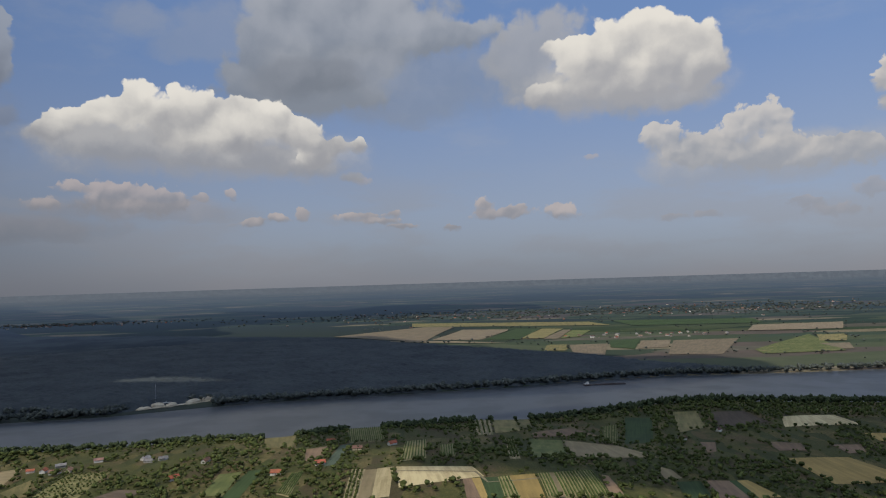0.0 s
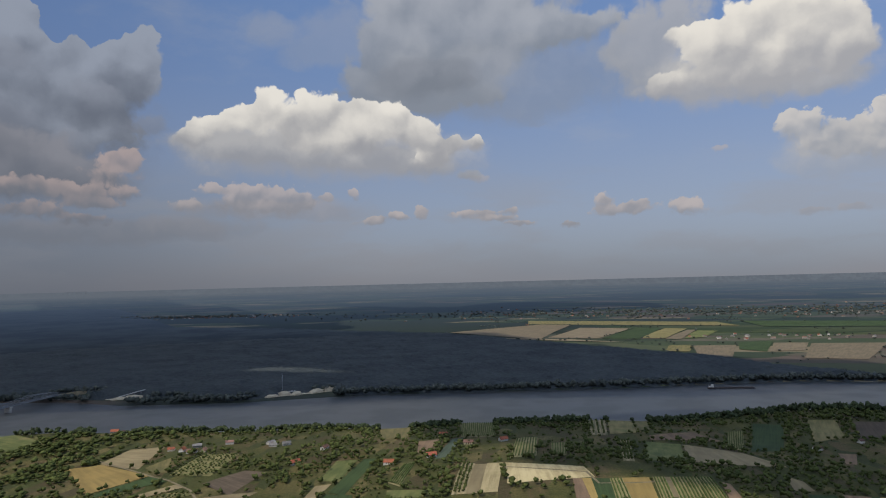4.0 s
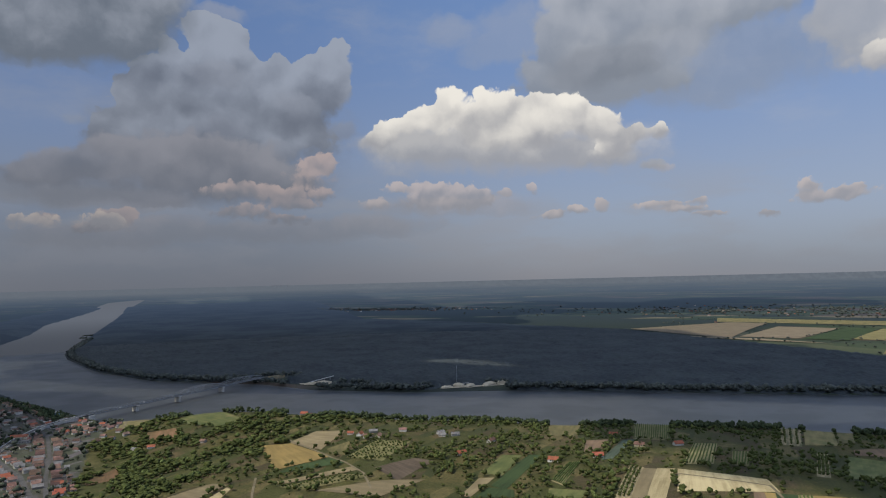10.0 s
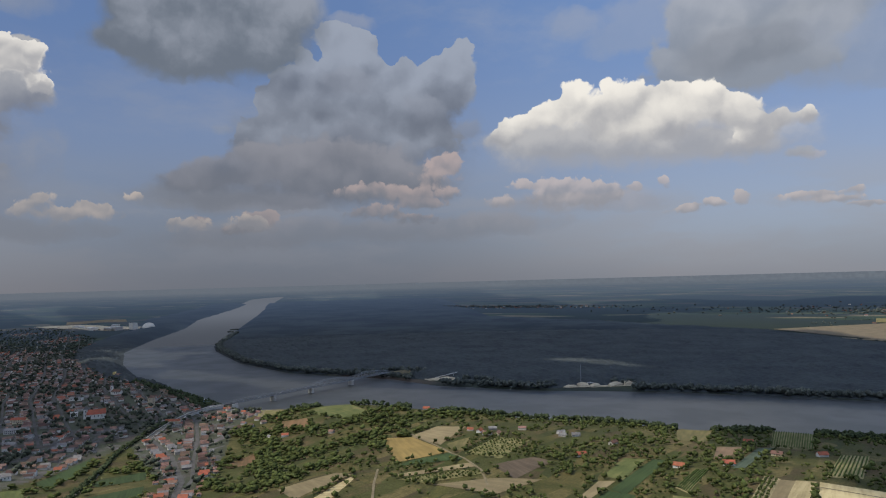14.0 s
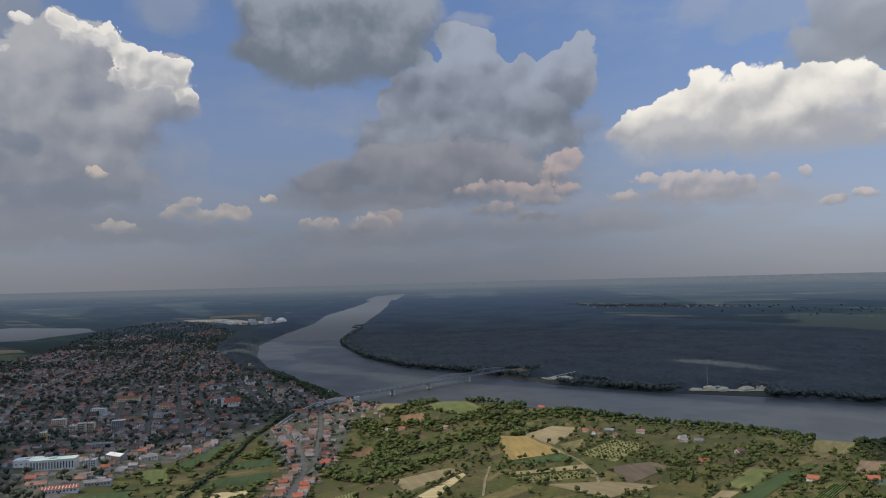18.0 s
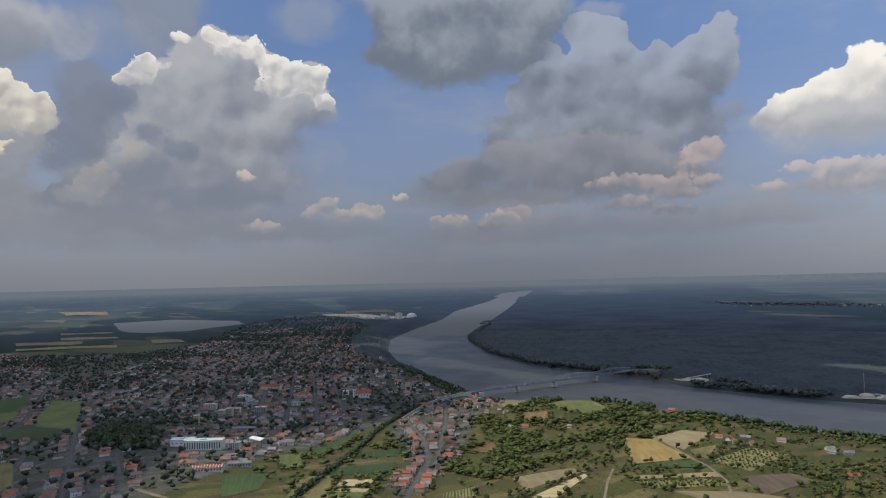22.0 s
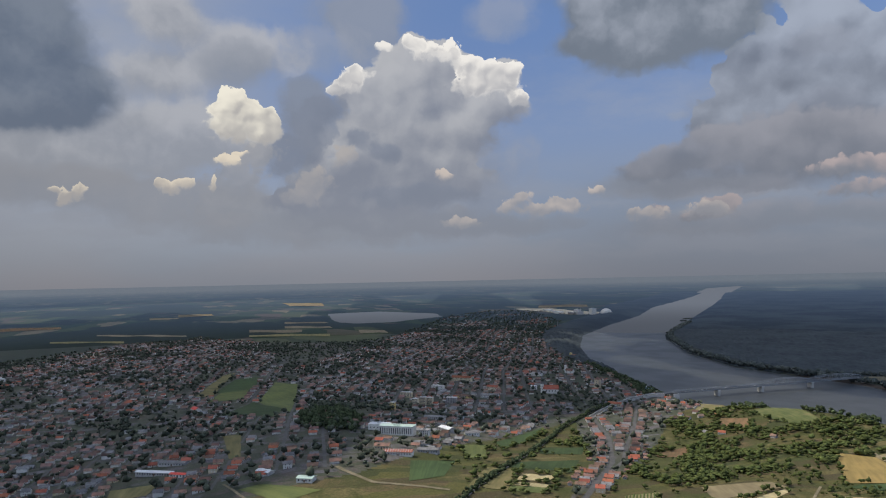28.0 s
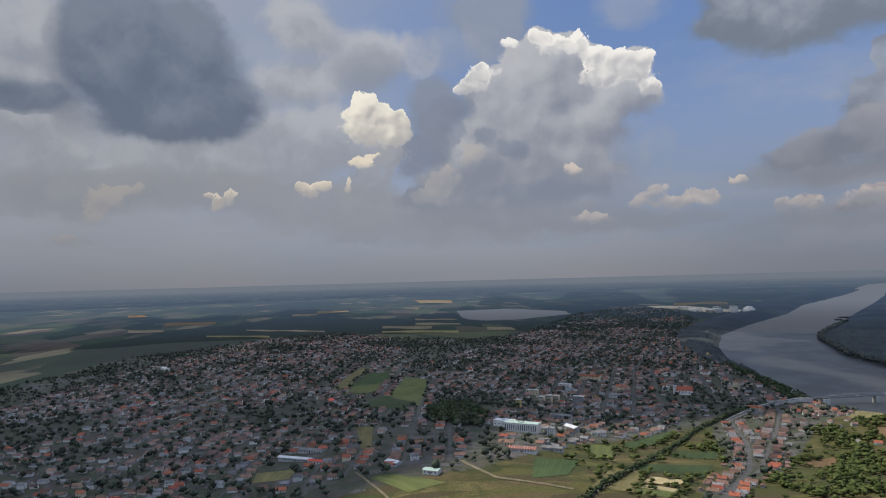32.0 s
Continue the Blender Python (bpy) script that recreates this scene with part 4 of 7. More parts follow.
tagged(sheet("forest", GX, GY, CZ, lq & NEARER, [CANOPY], smooth=False), "dense flood-plain forest along the river, tinted blue-grey for haze", "forest", kind="stuff")
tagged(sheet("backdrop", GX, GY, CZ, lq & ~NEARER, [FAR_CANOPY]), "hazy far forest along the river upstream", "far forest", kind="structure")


# ---- fields ----
PLOTS, PLOT_KINDS = [], []
LABELS = {
    "straw": "pale straw-coloured stubble field on the hillside", "soil": "bare brown soil field between hedges", "plough": "dark ploughed field on the slope",
    "ripe": "golden field of ripe wheat", "green": "dark-green crop field", "lawn": "fresh yellow-green grass field", "meadow": "green meadow with drier patches",
    "dry": "dry olive-coloured grassland", "tan": "tan harvested field with faint rows", "strips": "narrow tan plot with dark planted strips",
    "vines": "vineyard with straight green rows on tan soil", "orchard": "orchard with rows of small round trees", "rust": "rust-brown weedy unsown field",
    "sand": "bright sandy quarry slope", "cabbage": "narrow grey-green vegetable field", "dimmed_tan": "tan field on the plain, its colour darkened in place of shade",
}
VINE = surface("vine_leaves", (0.085, 0.115, 0.035), (0.04, 0.06, 0.02), 4.0, 0.6, 0.9, vary=0.2)


def drape(name, xs, ys, lift, mat, uvs=None, uv_name="rows"):
    """A sheet over a grid of plan points that follows the ground."""
    z = height(xs, ys)
    d = np.hypot(xs, ys)
    x, y, z, k = far(xs, ys, z + lift + np.maximum(d - 900, 0) * 0.0009)
    n, m = xs.shape
    idx = np.arange(n * m).reshape(n, m)
    quads = np.stack([idx[:-1, :-1], idx[1:, :-1], idx[1:, 1:], idx[:-1, 1:]], -1).reshape(-1, 4)
    p = np.stack([x.ravel(), y.ravel(), z.ravel()], 1)
    a, b, c = p[quads[0, 0]], p[quads[0, 1]], p[quads[0, 2]]
    if np.cross(b - a, c - b)[2] < 0:
        quads = quads[:, ::-1]
    me = fill(name, p, quads, [mat], smooth=True)
    if uvs is not None:
        layer = me.uv_layers.new(name=uv_name)
        loops = np.empty(len(me.loops), np.int32)
        me.loops.foreach_get("vertex_index", loops)
        layer.data.foreach_set("uv", uvs[loops].astype(np.float32).ravel())
    return new(name, me)


def plot(crop_kind, a, b, c, d):
    """A field with its corners a, b, c, d; its rows run from a to d."""
    a, b, c, d = (np.array(q, float) for q in (a, b, c, d))
    wide = max(np.hypot(*(b - a)), np.hypot(*(c - d)))
    deep = max(np.hypot(*(d - a)), np.hypot(*(c - b)))
    step = 9.0 if min(np.hypot(*a), np.hypot(*c)) < 1500 else 40.0
    nu, nv = int(max(3, min(60, wide / step))), int(max(3, min(60, deep / step)))
    u, v = np.meshgrid(np.linspace(0, 1, nu + 1), np.linspace(0, 1, nv + 1))
    wob = np.array([np.sin(a[0] * 0.37), np.cos(b[1] * 0.53)]) * 0.02
    bow = (wob[0] * np.sin(np.pi * u) * wide, wob[1] * np.sin(np.pi * v) * deep)
    at = [(1 - u) * (1 - v) * a[i] + u * (1 - v) * b[i] + u * v * c[i] + (1 - u) * v * d[i] + bow[i] * 0.5 for i in (0, 1)]
    ob = drape("field", at[0], at[1], 0.3 + 0.02 * (len(PLOTS) % 7), CROPS[crop_kind], np.stack([(u * wide).ravel(), (v * deep).ravel()], 1))
    tagged(ob, LABELS[crop_kind], "field", "fields of the valley")
    PLOT_KINDS.append(crop_kind)
    PLOTS.append([tuple(a), tuple(b), tuple(c), tuple(d)])
    if crop_kind == "vines":
        rows = int(max(4, min(26, wide / 3.4)))
        side = np.random.default_rng(int(abs(a[0])) + 7)
        for i in range(rows):
            f = (i + 0.5) / rows
            p, q = a + (b - a) * f, d + (c - d) * f
            n = int(max(6, np.hypot(*(q - p)) / 4))
            s = np.linspace(0.03, 0.97, n)
            x, y = p[0] + (q[0] - p[0]) * s, p[1] + (q[1] - p[1]) * s
            ox, oy = -(q[1] - p[1]), q[0] - p[0]
            l = math.hypot(ox, oy)
            w = side.uniform(0.35, 0.75, n)
            z, h = height(x, y), side.uniform(1.0, 1.9, n)
            verts = np.concatenate([np.stack([x + s1 * ox / l * w * g, y + s1 * oy / l * w * g, z + h * k], 1) for s1, g, k in ((-1, 1.1, 0.05), (-1, 0.8, 0.9), (1, 0.8, 1.0), (1, 1.1, 0.05))])
            idx = np.arange(4 * n).reshape(4, n)
            quads = np.concatenate([np.stack([idx[j, :-1], idx[j, 1:], idx[j + 1, 1:], idx[j + 1, :-1]], -1) for j in range(3)])
            row = new("vine_row", fill("vine_row", verts, quads, [VINE]))
            row.parent = ob
    return ob


plot("straw", (-78, 661), (-3, 639), (6, 602), (-71, 580))
plot("soil", (-14, 597), (-6, 597), (-1, 545), (-13, 546))
plot("ripe", (-6, 597), (2, 598), (5, 545), (-1, 545))
plot("green", (2, 598), (18, 598), (19, 545), (5, 545))
plot("vines", (18, 598), (29, 601), (32, 545), (19, 545))
plot("ripe", (29, 601), (53, 607), (53, 546), (32, 545))
plot("vines", (56, 609), (67, 612), (66, 547), (55, 546))
plot("tan", (67, 612), (71, 613), (70, 547), (66, 547))
plot("vines", (71, 613), (112, 635), (110, 552), (70, 547))
plot("soil", (116, 621), (124, 619), (123, 555), (110, 552))
plot("tan", (124, 842), (183, 803), (211, 738), (111, 719))
plot("meadow", (82, 852), (122, 842), (104, 706), (63, 682))
plot("strips", (52, 856), (63, 856), (48, 668), (37, 667))
plot("soil", (93, 902), (161, 975), (185, 891), (90, 865))
plot("vines", (212, 994), (236, 1003), (186, 816), (176, 848))
plot("green", (263, 1054), (305, 1052), (244, 857), (196, 819))
plot("dry", (57, 1178), (96, 1182), (80, 922), (44, 906))
plot("dry", (98, 1186), (124, 1182), (102, 959), (83, 949))
plot("strips", (25, 1169), (53, 1169), (40, 891), (18, 891))
plot("ripe", (373, 774), (450, 778), (471, 693), (372, 677))
plot("plough", (411, 1077), (460, 1070), (458, 987), (372, 961))
plot("dry", (353, 1096), (393, 1093), (355, 962), (304, 928))
plot("straw", (492, 1012), (577, 1019), (570, 941), (465, 951))
plot("soil", (390, 855), (430, 847), (417, 807), (382, 807))
plot("soil", (306, 861), (325, 858), (302, 800), (290, 797))
plot("green", (194, 636), (222, 648), (213, 595), (182, 580))
plot("soil", (225, 651), (255, 657), (253, 608), (219, 598))
plot("green", (254, 656), (263, 659), (262, 610), (253, 608))
plot("ripe", (263, 659), (276, 664), (288, 618), (262, 610))
plot("tan", (194, 696), (206, 683), (206, 652), (185, 642))
plot("ripe", (546, 898), (582, 893), (559, 849), (544, 864))
plot("soil", (468, 845), (509, 848), (492, 811), (463, 797))
plot("strips", (-122, 663), (-108, 658), (-105, 558), (-118, 559))
plot("tan", (-108, 655), (-96, 655), (-93, 558), (-105, 558))
plot("straw", (-96, 657), (-80, 661), (-78, 559), (-93, 558))
plot("soil", (-195, 805), (-172, 827), (-169, 750), (-179, 718))
plot("vines", (-181, 1092), (-132, 1124), (-102, 834), (-146, 838))
plot("dry", (-311, 1052), (-261, 1078), (-215, 832), (-246, 825))
plot("vines", (-75, 817), (-50, 830), (-48, 693), (-75, 685))
plot("vines", (-33, 777), (-15, 790), (-17, 692), (-32, 688))
plot("green", (-235, 701), (-219, 700), (-222, 586), (-241, 597))
plot("green", (-241, 592), (-214, 586), (-207, 566), (-244, 564))
plot("cabbage", (-156, 826), (-142, 838), (-144, 693), (-154, 686))
plot("meadow", (-266, 701), (-242, 701), (-240, 626), (-263, 636))
plot("tan", (-261, 618), (-246, 622), (-248, 563), (-259, 564))
plot("vines", (-184, 672), (-171, 676), (-171, 595), (-186, 610))
plot("meadow", (-182, 589), (-142, 578), (-147, 561), (-177, 565))
plot("ripe", (-600, 701), (-559, 715), (-457, 650), (-491, 595))
plot("green", (-481, 605), (-454, 648), (-423, 628), (-479, 584))
plot("tan", (-567, 719), (-565, 779), (-520, 784), (-489, 679))
plot("orchard", (-434, 648), (-439, 731), (-395, 734), (-384, 643))
plot("plough", (-380, 619), (-356, 666), (-330, 663), (-335, 587))
plot("tan", (-404, 542), (-356, 581), (-311, 600), (-330, 539))
plot("orchard", (-448, 542), (-401, 593), (-369, 593), (-415, 542))
plot("tan", (-460, 558), (-407, 618), (-393, 609), (-452, 550))
plot("dry", (-483, 682), (-473, 721), (-441, 657), (-461, 661))
plot("meadow", (-847, 788), (-871, 895), (-705, 799), (-736, 768))
plot("tan", (-547, 470), (-526, 536), (-504, 536), (-498, 448))
plot("straw", (-476, 433), (-499, 528), (-490, 524), (-459, 450))
plot("vines", (-560, 392), (-554, 427), (-518, 402), (-545, 381))
plot("rust", (-980, 879), (-949, 932), (-904, 881), (-902, 815))
plot("rust", (-843, 738), (-804, 764), (-766, 725), (-808, 711))
plot("dry", (-914, 748), (-1034, 858), (-1005, 871), (-881, 787))
plot("sand", (-927, 765), (-996, 833), (-966, 825), (-894, 775))
plot("rust", (-733, 547), (-749, 612), (-698, 565), (-712, 536))
plot("meadow", (-812, 963), (-786, 1008), (-728, 949), (-703, 843))
plot("green", (-830, 364), (-932, 483), (-872, 444), (-787, 357))
plot("lawn", (-801, 307), (-811, 345), (-738, 313), (-733, 286))
plot("green", (-710, 215), (-716, 270), (-647, 234), (-632, 193))
plot("straw", (-656, 326), (-646, 362), (-623, 341), (-631, 308))
plot("green", (-717, 344), (-718, 429), (-658, 387), (-689, 324))
plot("dry", (-690, 298), (-677, 329), (-596, 283), (-609, 246))
plot("lawn", (-611, 293), (-603, 328), (-584, 318), (-596, 284))
plot("straw", (-622, 307), (-613, 342), (-601, 331), (-612, 297))
plot("green", (-799, 416), (-799, 482), (-751, 451), (-766, 399))
plot("lawn", (-1339, -21), (-1569, 27), (-1590, 69), (-1361, 52))
plot("green", (-1458, -7), (-1616, 36), (-1632, 91), (-1496, 73))
plot("lawn", (-1323, 74), (-1558, 121), (-1513, 167), (-1087, 117))
plot("green", (-1170, 7), (-1324, 68), (-1152, 107), (-1056, 92))
plot("dry", (-1427, -42), (-1709, 8), (-1747, 37), (-1421, -12))
plot("dry", (-969, 14), (-953, 38), (-810, 35), (-818, 22))
plot("lawn", (-666, 31), (-668, 52), (-626, 107), (-612, 68))
plot("dry", (-778, -98), (-766, -49), (-734, -58), (-743, -98))
# far plots take duller crop kinds, standing in for haze and shade
plot("dimmed_tan", (-497, 3115), (-84, 3589), (69, 3511), (-75, 2696))
plot("dimmed_tan", (-45, 2776), (107, 3311), (333, 3227), (149, 2717))
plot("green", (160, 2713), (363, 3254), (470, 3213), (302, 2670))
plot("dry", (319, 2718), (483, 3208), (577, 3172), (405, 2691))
plot("dimmed_tan", (401, 2666), (564, 3103), (600, 3090), (454, 2650))
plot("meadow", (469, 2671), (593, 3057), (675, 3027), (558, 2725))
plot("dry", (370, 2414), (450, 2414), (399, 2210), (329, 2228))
plot("dimmed_tan", (446, 2394), (586, 2397), (488, 2054), (398, 2075))
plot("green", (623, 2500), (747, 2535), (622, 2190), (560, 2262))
plot("dimmed_tan", (727, 2469), (836, 2460), (739, 2215), (636, 2205))
plot("dimmed_tan", (837, 2436), (1076, 2434), (819, 1977), (668, 2012))
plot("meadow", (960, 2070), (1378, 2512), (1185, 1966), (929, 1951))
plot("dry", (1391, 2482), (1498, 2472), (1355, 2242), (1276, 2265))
plot("dimmed_tan", (1226, 2179), (1321, 2172), (1231, 2002), (1203, 2009))
plot("dimmed_tan", (-398, 2844), (-78, 2672), (252, 2540), (47, 2686))
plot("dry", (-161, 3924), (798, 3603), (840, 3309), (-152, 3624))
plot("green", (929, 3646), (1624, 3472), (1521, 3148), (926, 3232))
plot("dimmed_tan", (1415, 3033), (1840, 3052), (1629, 2708), (1257, 2751))
plot("dimmed_tan", (-3337, 112), (-3239, 346), (-3431, 370), (-3539, 117))
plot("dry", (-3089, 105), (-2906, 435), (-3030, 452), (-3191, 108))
plot("dimmed_tan", (-3566, 296), (-3470, 528), (-3611, 534), (-3704, 306))
plot("dimmed_tan", (-4013, 330), (-3861, 562), (-3978, 565), (-4128, 339))
plot("dimmed_tan", (-3058, 592), (-2958, 703), (-3135, 724), (-3238, 620))
plot("dimmed_tan", (-7005, 614), (-6707, 923), (-7625, 1020), (-8050, 623))
plot("dimmed_tan", (-3716, -1218), (-3646, -1026), (-3813, -1061), (-3896, -1278))
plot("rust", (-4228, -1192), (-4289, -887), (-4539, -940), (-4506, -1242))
plot("dimmed_tan", (-3542, -579), (-3238, -163), (-3348, -170), (-3625, -593))
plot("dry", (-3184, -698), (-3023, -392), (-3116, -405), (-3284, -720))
plot("dimmed_tan", (-5259, -328), (-5356, -88), (-5670, -104), (-5655, -354))
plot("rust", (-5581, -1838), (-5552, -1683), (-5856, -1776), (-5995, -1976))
plot("dimmed_tan", (-4969, -495), (-4996, -310), (-5174, -330), (-5227, -522))
plot("dimmed_tan", (-4795, 2328), (-4700, 2713), (-5081, 2920), (-5168, 2517))

# a pale backwater far off in the forest, of the glowing far water
u, v = np.meshgrid(np.linspace(0, 1, 9), np.linspace(0, 1, 5))
a, b, c, d = (np.array(p, float) for p in [(-29916, 37009), (-26664, 35148), (-81447, 107093), (-75278, 94209)])
at = [(1 - u) * (1 - v) * a[i] + u * (1 - v) * b[i] + u * v * c[i] + (1 - u) * v * d[i] for i in (0, 1)]
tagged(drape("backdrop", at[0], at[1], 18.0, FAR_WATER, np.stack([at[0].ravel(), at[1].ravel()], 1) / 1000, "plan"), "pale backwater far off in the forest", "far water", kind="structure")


def way_of(points, step):
    """Points every few metres along a line."""
    pts = [np.array(p, float) for p in points]
    made = []
    for p, q in zip(pts, pts[1:]):
        n = max(1, int(np.hypot(*(q - p)) / step))
        made += [p + (q - p) * i / n for i in range(n)]
    return np.array(made + [pts[-1]])


LANES = []


def lane(name, points, width, mat, label, lift=0.45, category="road"):
    """A road, track or railway that follows the ground."""
    p = way_of(points, 10.0)
    t = np.gradient(p, axis=0)
    t /= np.hypot(t[:, 0], t[:, 1])[:, None]
    s = np.array([-0.5, 0, 0.5]) * width
    xs, ys = p[:, 0][:, None] - t[:, 1][:, None] * s, p[:, 1][:, None] + t[:, 0][:, None] * s
    LANES.append((points, width))
    return tagged(drape(name, xs, ys, lift, mat), label, category, kind="structure")

# ---- roads and railway ----
MAIN = [(-520, 310), (-583, 367), (-697, 462), (-845, 547), (-939, 584), (-985, 600), (-1050, 670), (-1103, 760), (-1116, 850)]
BRANCH = [(-640, 420), (-697, 476), (-791, 542), (-902, 627), (-1030, 715), (-1080, 740)]
RAIL = [(-430, 110), (-575, 230), (-638, 281), (-737, 360), (-928, 515), (-1039, 642), (-1070, 690)]
lane("road", MAIN, 6.5, ASPHALT, "grey asphalt main road towards the bridge")
lane("road", BRANCH, 5, ASPHALT, "grey asphalt side street between small houses")
lane("railway", RAIL, 4, BALLAST, "single railway track on pale ballast between trees", category="railway")
lane("track", [(-690, 130), (-676, 135), (-634, 157), (-613, 203), (-600, 225)], 5, DIRT, "pale dirt track beside a green field", category="track")
lane("track", [(-699, 17), (-654, 31), (-612, 47), (-560, 60)], 2.5, DIRT, "pale dirt track at the edge of the town", category="track")
lane("track", [(-640, 770), (-574, 731), (-453, 647), (-424, 631), (-382, 600), (-350, 560)], 2.5, DIRT, "pale farm track between fields", category="track")
lane("track", [(-492, 564), (-460, 520), (-429, 482)], 2.5, DIRT, "pale farm track through bushes", category="track")
lane("track", [(-77, 640), (-1, 618), (8, 584), (35, 588), (76, 600), (110, 613)], 2.5, DIRT, "pale farm track round a stubble field", category="track")
lane("track", [(-911, 756), (-1003, 844), (-1043, 866)], 3.5, DIRT, "sandy track that forks on the slope over the bridge", category="track")
lane("track", [(-1003, 844), (-935, 810), (-857, 777)], 3.5, DIRT, "sandy track down the slope over the bridge", category="track")
WEST_WAYS = []
for k in range(-13, 6):
    y0 = -130 + 48 * k
    bend = 10 * math.sin(k * 1.7)
    WEST_WAYS.append([(-690, y0 + bend), (-1093, y0 + 56), (-1629, y0 + 141 - bend), (-2300, y0 + 260), (-3150, y0 + 440)])
CITY_WAYS = []
for k in range(-4, 18):
    x0, y0 = -930 - 18 * k, 800 - 47 * k
    CITY_WAYS.append([(x0, y0), (x0 - 430, y0 + 170 + 12 * math.sin(k)), (x0 - 900, y0 + 420), (x0 - 1500, y0 + 700), (x0 - 2100, y0 + 1010), (x0 - 2900, y0 + 1420), (x0 - 3700, y0 + 1830)])


MID_WAYS = [[(-690 - 0.67 * o, 335 - 0.74 * o), (-880 - 0.67 * o, 500 - 0.74 * o), (-1060 - 0.67 * o, 665 - 0.74 * o)] for o in (75, 122, 170, 218, 266)]


def clip_way(points, test):
    """The stretches of a line where the test holds."""
    p = way_of(points, 12.0)
    good = test(p[:, 0], p[:, 1])
    runs, run = [], []
    for q, g in zip(p, good):
        if g:
            run.append((float(q[0]), float(q[1])))
        elif len(run) > 3:
            runs.append(run)
            run = []
        else:
            run = []
    return runs + ([run] if len(run) > 3 else [])


# places of the landmarks, kept free of houses and trees: x, y, reach
KEPT_FREE = [(-875, 230, 42), (-735, 210, 28), (-1216, 640, 28), (-1372, 766, 18), (-1225, 752, 10), (-1725, 967, 12), (-1150, 355, 22), (-1261, -34, 20), (-805, -48, 34), (-1872, -509, 32), (-1432, 525, 28), (-1060, 690, 16), (-1200, 490, 18), (-1150, 350, 26), (-1006, 333, 16), (-866, 344, 18), (-890, 315, 16), (-1289, 544, 16), (-1389, 692, 16), (-1166, 413, 14), (-1266, 353, 14), (-1340, 440, 16), (-940, 300, 14)]


def open_land(x, y, gap=3.0, lanes=True):
    """Which points lie on no field, lane, water or landmark."""
    good = ~inside(RIVER, x, y) & ~inside(LAKE, x, y)
    for q in PLOTS:
        xs, ys = [p[0] for p in q], [p[1] for p in q]
        near = (x > min(xs) - 5) & (x < max(xs) + 5) & (y > min(ys) - 5) & (y < max(ys) + 5) & good
        if near.any():
            good[near] &= ~inside(q, x[near], y[near])
    if lanes:
        for line, width in LANES:
            good &= away(line, x, y, False) > width / 2 + gap
    for cx, cy, reach in KEPT_FREE:
        good &= np.hypot(x - cx, y - cy) > reach
    return good


def in_west(x, y):
    return inside(TOWN, x, y) & (y < 0.02 * x + 190) & open_land(x, y, lanes=False)


def in_city(x, y):
    return inside(TOWN, x, y) & (y > 0.02 * x + 200) & open_land(x, y, lanes=False) & (away(RAIL, x, y, False) > 26) & (away(RIVER, x, y) > 26)


def leafy(x, y):
    """Where the town has more trees than houses, between 0 and 1."""
    return 0.5 + 0.27 * (math.sin(x / 83 + 0.4) * math.sin(y / 61 + 1.1) + math.sin((x + 1.3 * y) / 157) * math.sin((y - 0.4 * x) / 119 + 2.0)) + 0.00006 * (math.hypot(x, y) - 1200)


HOMES = []
home_rng = np.random.default_rng(11)
town_lines = [(run, "west") for line in WEST_WAYS for run in clip_way(line, in_west)] + [(run, "city") for line in CITY_WAYS + MID_WAYS for run in clip_way(line, in_city)]
for run, part_of in town_lines:
    reach = abs(run[0][0])
    lane("road", run, 4, ASPHALT, "narrow grey town street between houses", 0.4)
for run, part_of in town_lines + [(MAIN[1:6], "road"), (BRANCH[1:], "road")]:
    line = way_of(run, 4.0)
    t = np.gradient(line, axis=0)
    for side in (-1, 1):
        s = 6.0
        while s < 4.0 * (len(line) - 1):
            i = int(s / 4.0)
            way = t[i] / max(np.hypot(*t[i]), 1e-6)
            out = np.array([-way[1], way[0]]) * side
            long, wide = home_rng.uniform(8, 13), home_rng.uniform(5.2, 7.0)
            if home_rng.random() < ((0.7 if part_of == "city" else 0.6) if part_of != "road" else 0.85):
                c = line[i] + out * (4.5 + long / 2 + home_rng.uniform(0, 3.5))
                if part_of != "road" and leafy(c[0], c[1]) + max(0.0, math.hypot(*c) - 2300) / 5000 > home_rng.uniform(0.52, 0.92):
                    s += wide + home_rng.uniform(3.5, 9)
                    continue
                HOMES.append((c[0], c[1], math.atan2(out[1], out[0]) + home_rng.normal(0, 0.05), long, wide, home_rng.uniform(2.4, 3.3) + (2.0 if home_rng.random() < 0.12 else 0)))
                if home_rng.random() < 0.28:
                    c = c + out * (long / 2 + home_rng.uniform(5, 8)) + way * home_rng.uniform(-3, 3)
                    HOMES.append((c[0], c[1], math.atan2(out[1], out[0]) + home_rng.choice([0, math.pi / 2]) + home_rng.normal(0, 0.06), home_rng.uniform(4.5, 7), home_rng.uniform(3.5, 5), home_rng.uniform(2.0, 2.5)))
            s += wide + home_rng.uniform(3.5, 9)
